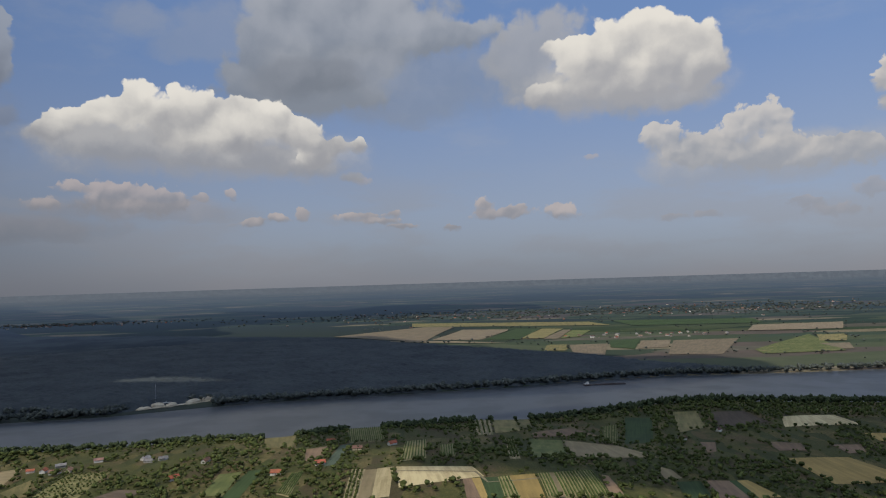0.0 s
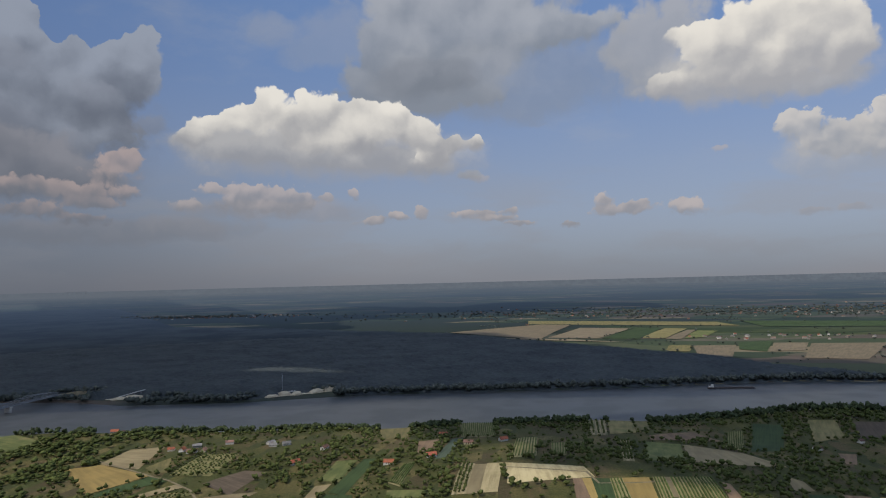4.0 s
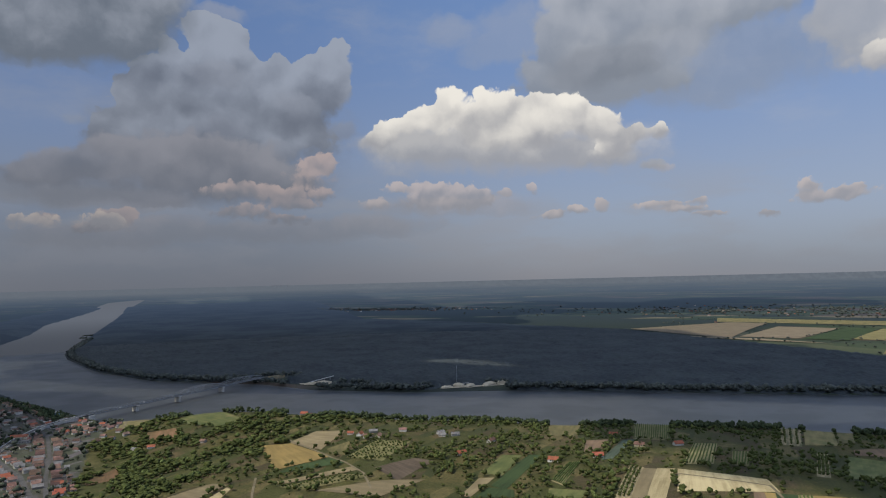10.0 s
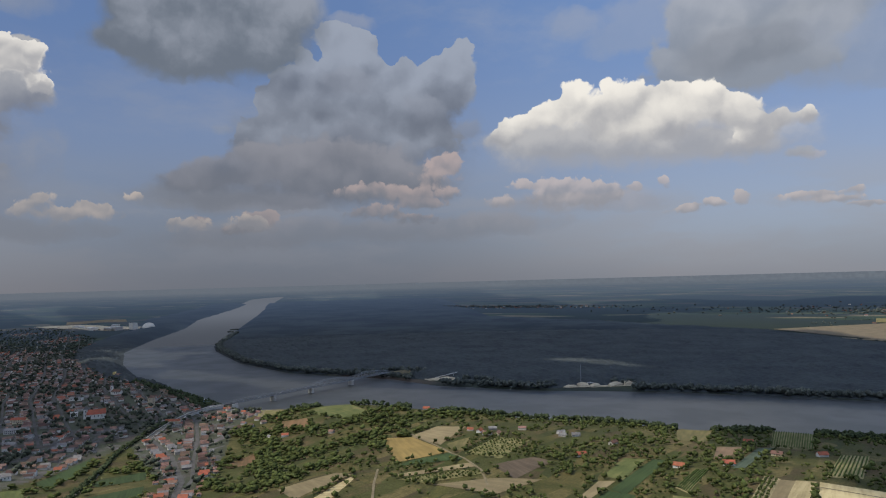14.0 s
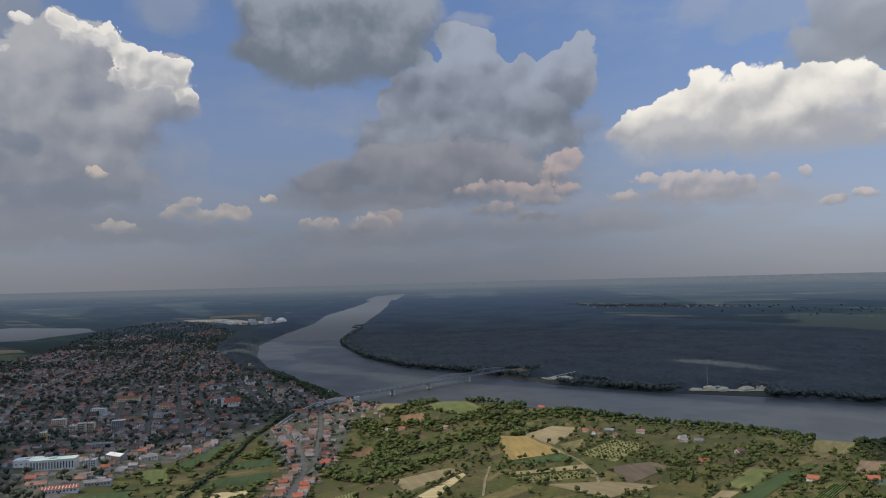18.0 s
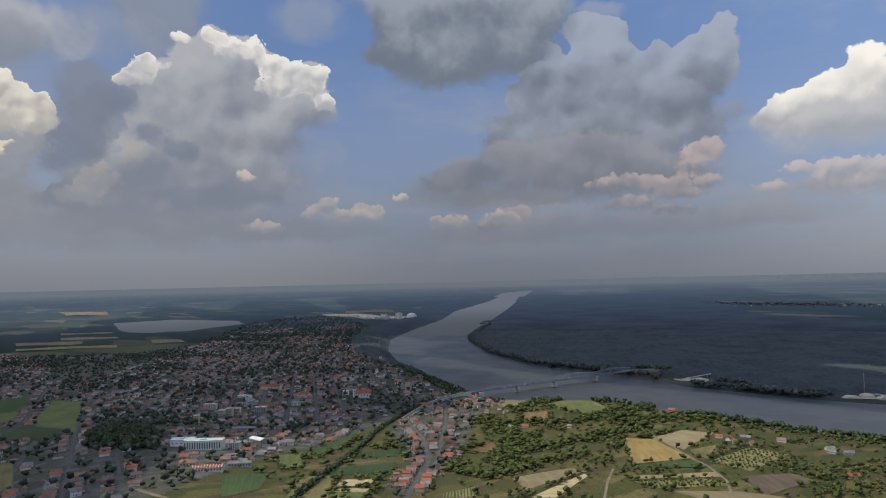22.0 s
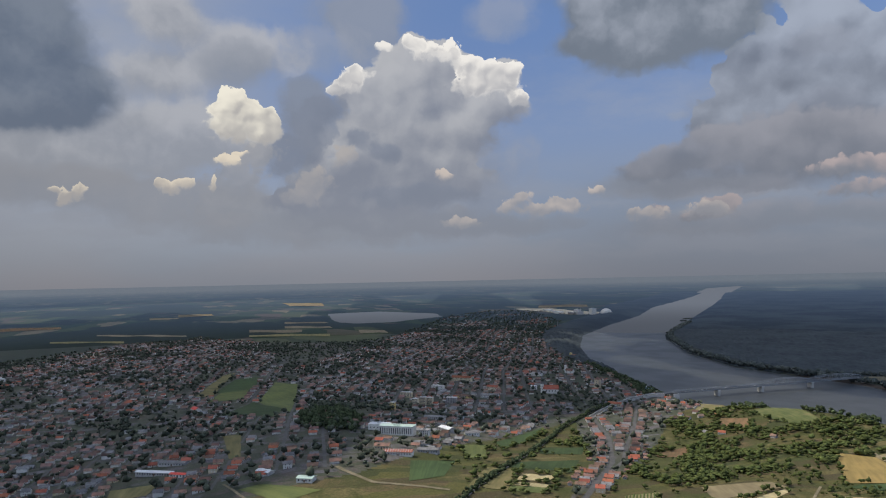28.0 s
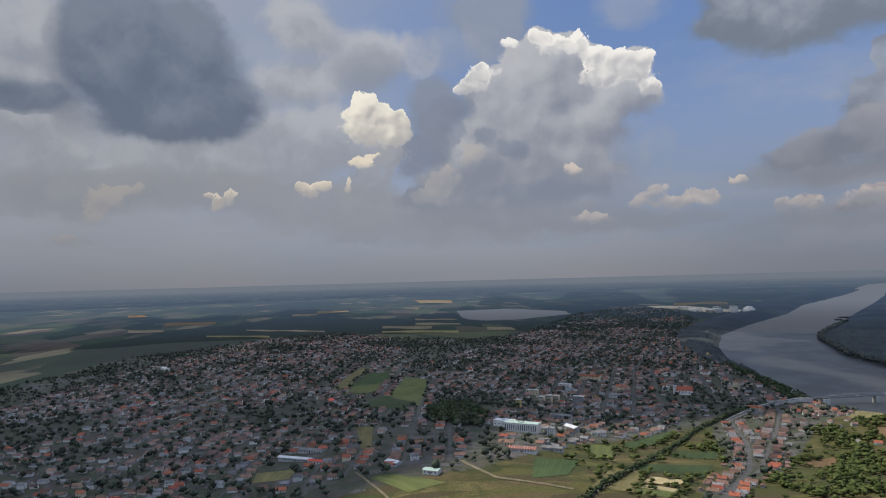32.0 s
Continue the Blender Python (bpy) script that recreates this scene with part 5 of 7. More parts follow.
# single farmsteads and weekend houses on the hillside: x, y, turn
for x, y, turn in ((-497, 759, 20), (-478, 752, 100), (-459, 740, 15), (-446, 744, 100), (-470, 772, 30), (-703, 709, 10), (-312, 696, 50), (-201, 676, 0), (-257, 698, 30), (-229, 691, 75), (-437, 793, 20), (-383, 796, 60), (-373, 781, 0), (-360, 790, 35), (-300, 760, 80), (-173, 861, 10), (-130, 783, 0), (-90, 800, 40), (-160, 700, 20), (-457, 523, 0), (-640, 870, 70), (-655, 876, 20), (110, 880, 20), (150, 900, 0), (290, 880, 10), (360, 930, 30), (-967, 700, 40), (-975, 735, 10), (-988, 762, 65), (-874, 705, 20), (-876, 672, 30), (-869, 725, 75), (-883, 655, 20), (-900, 740, 15), (-930, 690, 30), (-945, 720, 50), (-920, 770, 10), (-960, 790, 30), (-890, 690, 60), (-1010, 800, 20), (-1000, 740, 70), (-790, 671, 0), (-774, 685, 40), (-940, 655, 35), (-1020, 770, 80), (-905, 715, 20), (-855, 745, 50)):
    HOMES.append((x, y, radians(turn), home_rng.uniform(7, 11), home_rng.uniform(5, 6.5), home_rng.uniform(2.4, 3.2)))
# villages on the far plain
for cx, cy, sx, sy, count in ((-2850, 5100, 420, 130, 150), (600, 4700, 900, 350, 90), (2300, 4500, 700, 400, 90), (860, 2700, 170, 70, 26), (-4100, 2130, 200, 50, 20)):
    for i in range(count):
        HOMES.append((cx + home_rng.normal(0, sx), cy + home_rng.normal(0, sy), home_rng.uniform(0, 3), home_rng.uniform(9, 18), home_rng.uniform(7, 10), home_rng.uniform(3, 5)))
HOMES = np.array(HOMES)
FARMS = HOMES[:, 1] > 1500
ok = (np.hypot(HOMES[:, 0], HOMES[:, 1]) > 480) & ((open_land(HOMES[:, 0], HOMES[:, 1], 4.5) & (away(RIVER, HOMES[:, 0], HOMES[:, 1]) > 14)) | FARMS)
HOMES = HOMES[ok]
# no two houses on one spot
order = np.argsort(np.hypot(HOMES[:, 0], HOMES[:, 1]))
HOMES = HOMES[order]
spots, keep = {}, []
for i, h in enumerate(HOMES):
    cell = (int(h[0] // 12), int(h[1] // 12))
    if all(np.hypot(h[0] - o[0], h[1] - o[1]) > 0.42 * (h[3] + o[3]) for dx in (-2, -1, 0, 1, 2) for dy in (-2, -1, 0, 1, 2) for o in spots.get((cell[0] + dx, cell[1] + dy), ())):
        spots.setdefault(cell, []).append(h)
        keep.append(i)
HOMES = HOMES[keep]


def gabled(w, l, h, rise, over=0.5, thick=0.25):
    """A house body and a saddle roof along x, as two bmeshes."""
    a, b = bmesh.new(), bmesh.new()
    x, y = l / 2, w / 2
    v = [a.verts.new(p) for p in ((-x, -y, -1.5), (x, -y, -1.5), (x, y, -1.5), (-x, y, -1.5), (-x, -y, h), (x, -y, h), (x, y, h), (-x, y, h), (-x, 0, h + rise), (x, 0, h + rise))]
    for f in ((0, 1, 5, 4), (2, 3, 7, 6), (1, 2, 6, 9, 5), (3, 0, 4, 8, 7), (4, 5, 9, 8), (6, 7, 8, 9), (3, 2, 1, 0)):
        a.faces.new([v[i] for i in f])
    k = rise / y
    for s in (-1, 1):
        q = []
        for e in (-x - over, x + over):
            q += [(e, s * (y + over), h - over * k), (e, 0, h + rise), (e, 0, h + rise + thick), (e, s * (y + over), h - over * k + thick)]
        r = [b.verts.new(p) for p in q]
        for f in ((0, 1, 2, 3), (7, 6, 5, 4), (3, 2, 6, 7), (0, 4, 5, 1), (0, 3, 7, 4)):
            b.faces.new([r[i] for i in f])
    bmesh.ops.recalc_face_normals(a, faces=a.faces)
    bmesh.ops.recalc_face_normals(b, faces=b.faces)
    return a, b


def home(wall_mat, roof_mat, w, l, h, rise, label, floors=1):
    """A small house with walls, roof, chimney, door and windows."""
    base = tagged(new("house"), label, "house", "houses of the town")
    a, b = gabled(w, l, h, rise)
    part("wall", a, wall_mat, base)
    part("roof", b, roof_mat, base)
    c = box(-0.28, 0.28, -0.28, 0.28, 0, 1.5)
    block(c, -0.36, 0.36, -0.36, 0.36, 1.5, 1.7)
    part("chimney", c, ROOF_OLD, base, at=pose(l * 0.2, w * 0.12, h + rise * 0.7))
    for z in range(floors):
        for x, y, turn in ((-l / 2, -w * 0.22, 90), (-l / 2, w * 0.22, 90), (-l * 0.2, -w / 2, 0), (l * 0.22, -w / 2, 0), (l * 0.1, w / 2, 180), (-l * 0.25, w / 2, 180)):
            f = box(-0.55, 0.55, -0.07, 0.05, 0, 1.3)
            win = part("window", f, WHITE, base, at=pose(x, y, 0.9 + 2.5 * z, 0, 0, -turn))
            if (x, z) == (-l / 2, 0) or y == -w / 2:
                part("pane", box(-0.43, 0.43, -0.1, -0.06, 0.12, 1.18), GLASS, win)
    part("door", box(-0.5, 0.5, -0.08, 0.05, 0, 2.1), WOOD, base, at=pose(l * 0.02, -w / 2, 0.1))
    return base


HOUSES = [
    home(WHITE, ROOF_RED, 6, 10.5, 2.7, 2.5, "white house with a bright red tiled roof"),
    home(CREAM, ROOF_OLD, 6, 11, 2.7, 2.3, "cream house with a weathered brown-red tiled roof"),
    home(GREY_WALL, ROOF_GREY, 6, 10, 2.6, 2.2, "grey rendered house with a grey slate roof"),
    home(WHITE, ROOF_OLD, 5.6, 12, 2.6, 2.3, "long white house with a weathered tiled roof"),
    home(CREAM, ROOF_RED, 6.6, 9, 5.0, 2.6, "two-storey cream house with a red roof", 2),
    home(GREY_WALL, ROOF_OLD, 4.2, 6, 2.2, 1.4, "small grey outbuilding with an old tiled roof"),
    home(WHITE, ROOF_GREY, 6.2, 9.5, 5.0, 2.4, "two-storey white house with a dark grey roof", 2),
]
NEAR_HOMES = 270
uses = [0] * len(HOUSES)
pick_rng = np.random.default_rng(23)
HOME_Z = height(HOMES[:, 0], HOMES[:, 1])
for i, (x, y, turn, long, wide, tall) in enumerate(HOMES[:NEAR_HOMES]):
    if long < 7:
        k = 5
    elif tall > 4.2:
        k = pick_rng.choice([4, 6])
    else:
        k = pick_rng.choice([0, 1, 2, 3], p=[0.26, 0.32, 0.2, 0.22])
    at = pose(x, y, HOME_Z[i], 0, 0, math.degrees(turn) + 180 * pick_rng.integers(0, 2))
    if uses[k]:
        copy_thing(HOUSES[k], at)
    else:
        HOUSES[k].matrix_basis = at
    uses[k] += 1

# the rest of the town, and the villages far off
TINTS = [ROOF_FAR, WALL_FAR, ROOF_RED, ROOF_GREY, WHITE]
verts, faces, tint = [], [], []
base_v = 0
for i, (x, y, turn, long, wide, tall) in enumerate(HOMES[NEAR_HOMES:]):
    z = HOME_Z[NEAR_HOMES + i]
    lx, wy, rise = long / 2, wide / 2, wide * pick_rng.uniform(0.3, 0.42)
    body = [(-lx, -wy, -1.5), (lx, -wy, -1.5), (lx, wy, -1.5), (-lx, wy, -1.5), (-lx, -wy, tall), (lx, -wy, tall), (lx, wy, tall), (-lx, wy, tall), (-lx, 0, tall + rise), (lx, 0, tall + rise)]
    o, e = 0.5, 0.5 * rise / wy
    top = [(-lx - o, -wy - o, tall - e), (lx + o, -wy - o, tall - e), (lx + o, 0, tall + rise + 0.2), (-lx - o, 0, tall + rise + 0.2), (lx + o, wy + o, tall - e), (-lx - o, wy + o, tall - e)]
    c, s = math.cos(turn), math.sin(turn)
    p = np.array(body + top)
    p = np.stack([x + p[:, 0] * c - p[:, 1] * s, y + p[:, 0] * s + p[:, 1] * c, z + p[:, 2]], 1)
    verts.append(p)
    f = np.array([(0, 1, 5), (0, 5, 4), (2, 3, 7), (2, 7, 6), (1, 2, 6), (1, 6, 5), (3, 0, 4), (3, 4, 7), (5, 6, 9), (7, 4, 8), (10, 11, 12), (10, 12, 13), (13, 12, 14), (13, 14, 15)])
    faces.append(f + base_v)
    r = pick_rng.random()
    roof = 2 if r < 0.09 else 3 if r < 0.24 else 0
    # far villages get duller walls, many in roof colours, to imitate haze
    tint += [4 if pick_rng.random() < (0.36 if y < 1500 else 0.0) else 1 if y < 3000 or pick_rng.random() < 0.35 else 0] * 10 + [roof] * 4
    base_v += 16
v = np.concatenate(verts)
v = np.stack(far(v[:, 0], v[:, 1], v[:, 2])[:3], 1)
tagged(new("houses", fill("houses", v, np.concatenate(faces), TINTS, tint)), "many small houses with red-brown and grey roofs along streets", "houses", kind="stuff")

# ---- trees ----
def blobs(count, detail, spread, tall, seed, ragged=0.28):
    """A crown of jagged leaf clumps round a centre, in a unit of one metre radius."""
    r = np.random.default_rng(seed)
    bm = bmesh.new()
    for i in range(count):
        a = r.uniform(0, 2 * math.pi)
        d = spread * math.sqrt(r.random()) if i else 0
        size = r.uniform(0.42, 0.68) * (1.15 if i == 0 else 1)
        z = tall * (r.uniform(-0.35, 0.5) if i else 0.2)
        made = bmesh.ops.create_icosphere(bm, subdivisions=detail, radius=size, matrix=Matrix.Translation((d * math.cos(a), d * math.sin(a), z)) @ Euler(r.uniform(0, 3, 3)).to_matrix().to_4x4() @ Matrix.Diagonal((1, 1, r.uniform(0.75, 1.05), 1)))
        for vert in made["verts"]:
            vert.co += Vector(r.normal(0, ragged * size, 3))
    bmesh.ops.triangulate(bm, faces=bm.faces)
    return bm


def arrays(bm):
    bm.verts.ensure_lookup_table()
    bm.verts.index_update()
    v = np.array([x.co[:] for x in bm.verts])
    f = np.array([[x.index for x in q.verts] for q in bm.faces])
    bm.free()
    return v, f


CROWNS = [arrays(blobs(5, 1, 0.6, 0.8, 40 + i, 0.34)) for i in range(7)]
BUSHES = [arrays(blobs(3, 1, 0.6, 0.5, 60 + i, 0.36)) for i in range(7)]


def wood(name, xs, ys, size, tall, mat, label, seed, lift=0.0, category="trees", crowns=None):
    """Many tree crowns as one object; size and tall are the crown's half width and the tree's height, in metres."""
    r = np.random.default_rng(seed)
    zs = height(xs, ys)
    crowns = crowns or CROWNS
    verts, faces, at = [], [], 0
    which = r.integers(0, len(crowns), len(xs))
    for k, (cv, cf) in enumerate(crowns):
        m = which == k
        n = int(m.sum())
        if not n:
            continue
        a = r.uniform(0, 2 * math.pi, n)
        s = size[m][:, None]
        h = tall[m][:, None]
        x = xs[m][:, None] + (cv[None, :, 0] * np.cos(a)[:, None] - cv[None, :, 1] * np.sin(a)[:, None]) * s
        y = ys[m][:, None] + (cv[None, :, 0] * np.sin(a)[:, None] + cv[None, :, 1] * np.cos(a)[:, None]) * s
        z = zs[m][:, None] + lift + h * 0.56 + cv[None, :, 2] * h * 0.44
        x, y, z, _ = far(x, y, z)
        verts.append(np.stack([x, y, z], -1).reshape(-1, 3))
        faces.append((cf[None] + (np.arange(n) * len(cv))[:, None, None]).reshape(-1, 3) + at)
        at += n * len(cv)
    return tagged(new(name, fill(name, np.concatenate(verts), np.concatenate(faces), [mat], smooth=True)), label, category, kind="stuff")


def clumpy(x, y, size=60.0, shift=0.0):
    """A smooth pattern between 0 and 1 that gathers trees into groves."""
    return 0.5 + 0.25 * (np.sin(x / size + 1.7 + shift) * np.sin(y / size * 1.2 + 0.4) + np.sin((x + 0.7 * y) / (size * 0.55) + 2.1 * shift) * np.sin((y - 0.6 * x) / (size * 0.62) + 0.9))


tree_rng = np.random.default_rng(5)


def scatter(count, x0, x1, y0, y1):
    return tree_rng.uniform(x0, x1, count), tree_rng.uniform(y0, y1, count)


BUILT = HOMES[HOMES[:, 0] < -400]
grid_h = {}
for h in BUILT:
    grid_h.setdefault((int(h[0] // 20), int(h[1] // 20)), []).append(h)


def off_homes(x, y, gap=1.0):
    good = np.ones(len(x), bool)
    for i, (a, b) in enumerate(zip(x, y)):
        cx, cy = int(a // 20), int(b // 20)
        for dx in (-1, 0, 1):
            for dy in (-1, 0, 1):
                for h in grid_h.get((cx + dx, cy + dy), ()):
                    c, s = math.cos(h[2]), math.sin(h[2])
                    u, w = (a - h[0]) * c + (b - h[1]) * s, -(a - h[0]) * s + (b - h[1]) * c
                    if abs(u) < h[3] / 2 + gap and abs(w) < h[4] / 2 + gap:
                        good[i] = False
    return good


# the bushy hillside and its hedges
x, y = scatter(60000, -900, 1000, 250, 1230)
shore = away(RIVER, x, y)
keep = inside(SOUTH, x, y) & ~inside(TOWN, x, y) & (shore > 8) & (np.hypot(x, y) > 470) & (y > 0.9 * x + 60)
x, y, shore = x[keep], y[keep], shore[keep]
keep = open_land(x, y, 2.0)
x, y, shore = x[keep], y[keep], shore[keep]
scrub = (x < -560) & (x > -960) & (y > 440)
grove = ((x > 260) & (y > 1000)) | ((x > 120) & (x < 420) & (y > 600) & (y < 760)) | ((x > -340) & (x < -120) & (y > 540) & (y < 740) & (x + y > 340))
density = np.where(shore < 60, 0.95, 0.07 + 0.62 * np.clip((clumpy(x, y) - 0.47) * 4.2, 0, 1))
crest = (shore > 60) & (shore < 110) & (x > -560)
density = np.where(crest, 0.5, density)
density = np.where(scrub, np.where(clumpy(x, y, 36) > 0.45, 0.95, 0.06), density)
density = np.where(grove, 0.6, density)
density = np.where((x < -560) & (y < 450), 0.04, density)
# hedges along the edges of fields
hedge = np.zeros(len(x), bool)
for q in PLOTS:
    if q[0][1] < 1300 and q[0][0] > -900:
        hedge |= away(q, x, y) < 4.5
density = np.where(hedge, np.maximum(density, 0.55), density)
keep = (tree_rng.random(len(x)) < density) & off_homes(x, y, 1.5)
x, y, shore = x[keep], y[keep], shore[keep]
size = np.where(shore < 70, tree_rng.uniform(2.8, 5.2, len(x)), tree_rng.uniform(1.05, 1.95, len(x)) ** 2)
size = np.where((x < -560) & (shore > 70), size * 1.5, size)
tall = size * np.where((x < -560) & (shore > 70), 0.72, 1.0) * tree_rng.uniform(1.4, 2.2, len(x))
tall = np.where((x > 260) & (y > 1000), tall * 1.35, tall)
# the nearest single trees are things of their own
lone = np.argsort(np.hypot(x, y) + np.where(size > 2.4, 0, 900))[:240]
rest = np.ones(len(x), bool)
rest[lone] = False
belt = rest & (shore < 70)
wood("hillside_bushes", x[rest & ~belt], y[rest & ~belt], size[rest & ~belt], tall[rest & ~belt], LEAF, "green bushes and small trees between the fields", 8, crowns=BUSHES)
wood("shore_trees", x[belt], y[belt], size[belt], tall[belt], LEAF_DARK, "dark-green belt of tall trees along the river bank", 9)


def tree(seed, wide, tall, label):
    """A broad-leaved tree with a tapered trunk, limbs and a ragged crown."""
    r = np.random.default_rng(seed)
    base = tagged(new("tree"), label, "tree", "single trees on the hillside")
    bm = bmesh.new()
    bmesh.ops.create_cone(bm, segments=7, radius1=0.28, radius2=0.12, depth=tall * 0.55, matrix=Matrix.Translation((0, 0, tall * 0.25)))
    for i in range(5):
        a, z = r.uniform(0, 6.28), tall * r.uniform(0.3, 0.48)
        beam(bm, (0, 0, z), (math.cos(a) * wide * 0.55, math.sin(a) * wide * 0.55, z + tall * 0.2), 0.14, 0.14)
    part("trunk", bm, BARK, base)
    bm = blobs(9, 2, 0.68, 0.9, seed, 0.16)
    for i in range(34):
        d = Vector(r.normal(0, 1, 3)).normalized() * r.uniform(0.75, 1.05)
        bmesh.ops.create_icosphere(bm, subdivisions=1, radius=r.uniform(0.12, 0.24), matrix=Matrix.Translation((d.x, d.y, d.z * 0.7 + 0.08)))
    bmesh.ops.transform(bm, matrix=Matrix.Translation((0, 0, tall * 0.6)) @ Matrix.Diagonal((wide, wide, tall * 0.42, 1)), verts=bm.verts)
    part("crown", bm, LEAF, base)
    return base


TREES = [tree(70 + i, 2.2 + 0.32 * i, 4.6 + 0.7 * i, label) for i, label in enumerate(("small round green tree at a field's edge", "broad green tree with a ragged crown", "tall leafy green tree between fields", "large dark-green spreading tree"))]
tz = height(x[lone], y[lone])
for j, i in enumerate(lone):
    k = int(np.clip(round((size[i] - 2.3) / 0.3), 0, 3))
    at = pose(x[i], y[i], tz[j], 0, 0, tree_rng.uniform(0, 360))
    if j < 4:
        TREES[j].matrix_basis = at
    else:
        copy_thing(TREES[k], at)

# orchards
ox, oy = [], []
for q, kind_of in zip(PLOTS, PLOT_KINDS):
    if kind_of == "orchard":
        a, b, c, d = (np.array(p) for p in q)
        nu, nv = int(np.hypot(*(b - a)) / 6.5), int(np.hypot(*(d - a)) / 5.0)
        for i in range(nu):
            for j in range(nv):
                u, w = (i + 0.5) / nu, (j + 0.5) / nv
                p = (1 - u) * (1 - w) * a + u * (1 - w) * b + u * w * c + (1 - u) * w * d
                if tree_rng.random() < 0.88:
                    ox.append(p[0] + tree_rng.normal(0, 0.4))
                    oy.append(p[1] + tree_rng.normal(0, 0.4))
    elif kind_of == "strips":
        a, b, c, d = (np.array(p) for p in q)
        for row in (0.2, 0.5, 0.8):
            for s in np.arange(0.04, 0.96, 4.5 / max(np.hypot(*(d - a)), 10)):
                p = (1 - row) * (1 - s) * a + row * (1 - s) * b + row * s * c + (1 - row) * s * d
                ox.append(p[0])
                oy.append(p[1])
ox, oy = np.array(ox), np.array(oy)
os_ = tree_rng.uniform(1.1, 1.9, len(ox))
wood("orchard_trees", ox, oy, os_, os_ * 1.9, LEAF, "small round fruit trees planted in rows", 12, crowns=BUSHES)

# gardens and avenues of the town
x, y = scatter(62000, -4750, -560, -820, 2100)
keep = inside(TOWN, x, y) & (np.hypot(x, y) > 480)
x, y = x[keep], y[keep]
keep = open_land(x, y, 1.0)
x, y = x[keep], y[keep]
groves = np.array([leafy(a, b) for a, b in zip(x, y)])
thinned = np.clip((4900 - np.hypot(x, y)) / 2600, 0.2, 1)
keep = (tree_rng.random(len(x)) < np.where(groves > 0.62, 0.97, 0.5) * thinned) & off_homes(x, y, 0.5)
x, y = x[keep], y[keep]
size = tree_rng.uniform(2.0, 5.8, len(x))
wood("garden_trees", x, y, size, size * tree_rng.uniform(1.6, 2.3, len(x)), LEAF_TOWN, "dark-green garden trees between the town's houses", 13, crowns=BUSHES)
# along the railway, on the castle hill and along the edge of the town
line = way_of(RAIL, 2.8)
x = np.concatenate([line[:, 0] + tree_rng.normal(0, 1.5, len(line)) + s * 5.5 for s in (-1, 1)])
y = np.concatenate([line[:, 1] + tree_rng.normal(0, 1.5, len(line)) - s * 5.5 for s in (-1, 1)])
hx, hy = scatter(1500, -1560, -1130, 760, 960)
bank = (away(RIVER, hx, hy) < 62) & ~inside(RIVER, hx, hy) & (np.abs(hx + 1118) > 14)
px, py = scatter(560, -1104, -893, 108, 211)
wooded = inside([(-960, 108), (-1064, 133), (-1104, 195), (-975, 211), (-893, 186), (-909, 140)], px, py)
x, y = np.concatenate([x, hx[bank], px[wooded]]), np.concatenate([y, hy[bank], py[wooded]])
size = np.where(np.arange(len(x)) < 2 * len(line), tree_rng.uniform(1.5, 3.0, len(x)), tree_rng.uniform(2.4, 5.0, len(x)))
wood("avenue_trees", x, y, size, size * tree_rng.uniform(1.7, 2.5, len(x)), LEAF_DARK, "dark-green trees along the railway and below the castle hill", 14)
# the forest's edge on the far bank, and hedges and copses on the far plain
edge = np.concatenate([way_of(FOREST[3:28], 6.0), way_of([(p[0], p[1] + 7) for p in FAR_BANK[3:21]], 6.0), way_of([(p[0], p[1] + 15) for p in FAR_BANK[3:21]], 7.0)])
x, y = edge[:, 0] + tree_rng.normal(0, 5, len(edge)), edge[:, 1] + tree_rng.normal(0, 5, len(edge))
keep = away(RIVER, x, y) > 3
keep &= ~inside(RIVER, x, y) & ~((x > -1020) & (x < -910) & (y < 1370)) & ~((x > -660) & (x < -500) & (y < 1440))
x, y = x[keep], y[keep]
size = tree_rng.uniform(4.5, 8.0, len(x))
# leaf colour greyed and lightened to match the haze-tinted canopy
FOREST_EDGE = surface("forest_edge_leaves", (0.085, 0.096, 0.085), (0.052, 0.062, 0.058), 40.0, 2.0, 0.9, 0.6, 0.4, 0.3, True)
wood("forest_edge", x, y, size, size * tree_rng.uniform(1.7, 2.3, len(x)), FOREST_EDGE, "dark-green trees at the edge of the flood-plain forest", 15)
vx, vy = np.concatenate([tree_rng.normal(600, 900, 900), tree_rng.normal(2300, 700, 600), tree_rng.normal(-2850, 420, 300)]), np.concatenate([tree_rng.normal(4700, 300, 900), tree_rng.normal(4500, 350, 600), tree_rng.normal(5100, 120, 300)])
x, y = scatter(9000, -400, 2600, 1650, 5000)
keep = ~inside(FOREST, x, y) & (away(RIVER, x, y) > 8) & open_land(x, y, 1.0, False)
hedge = np.full(len(x), 1e9)
for q in PLOTS:
    if q[0][1] > 1500:
        hedge = np.minimum(hedge, away(q, x, y))
belt = (away(RIVER, x, y) < 90) | (hedge < 14) | (clumpy(x, y, 170, 0.5) > 0.7)
keep &= tree_rng.random(len(x)) < np.where(belt, 0.5, 0.02)
x, y = np.concatenate([x[keep], vx]), np.concatenate([y[keep], vy])
size = tree_rng.uniform(3, 6.5, len(x)) * np.where(y > 3900, 1.6, 1.0)
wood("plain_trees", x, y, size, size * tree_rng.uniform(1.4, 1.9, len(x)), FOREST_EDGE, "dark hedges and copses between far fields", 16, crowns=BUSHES)

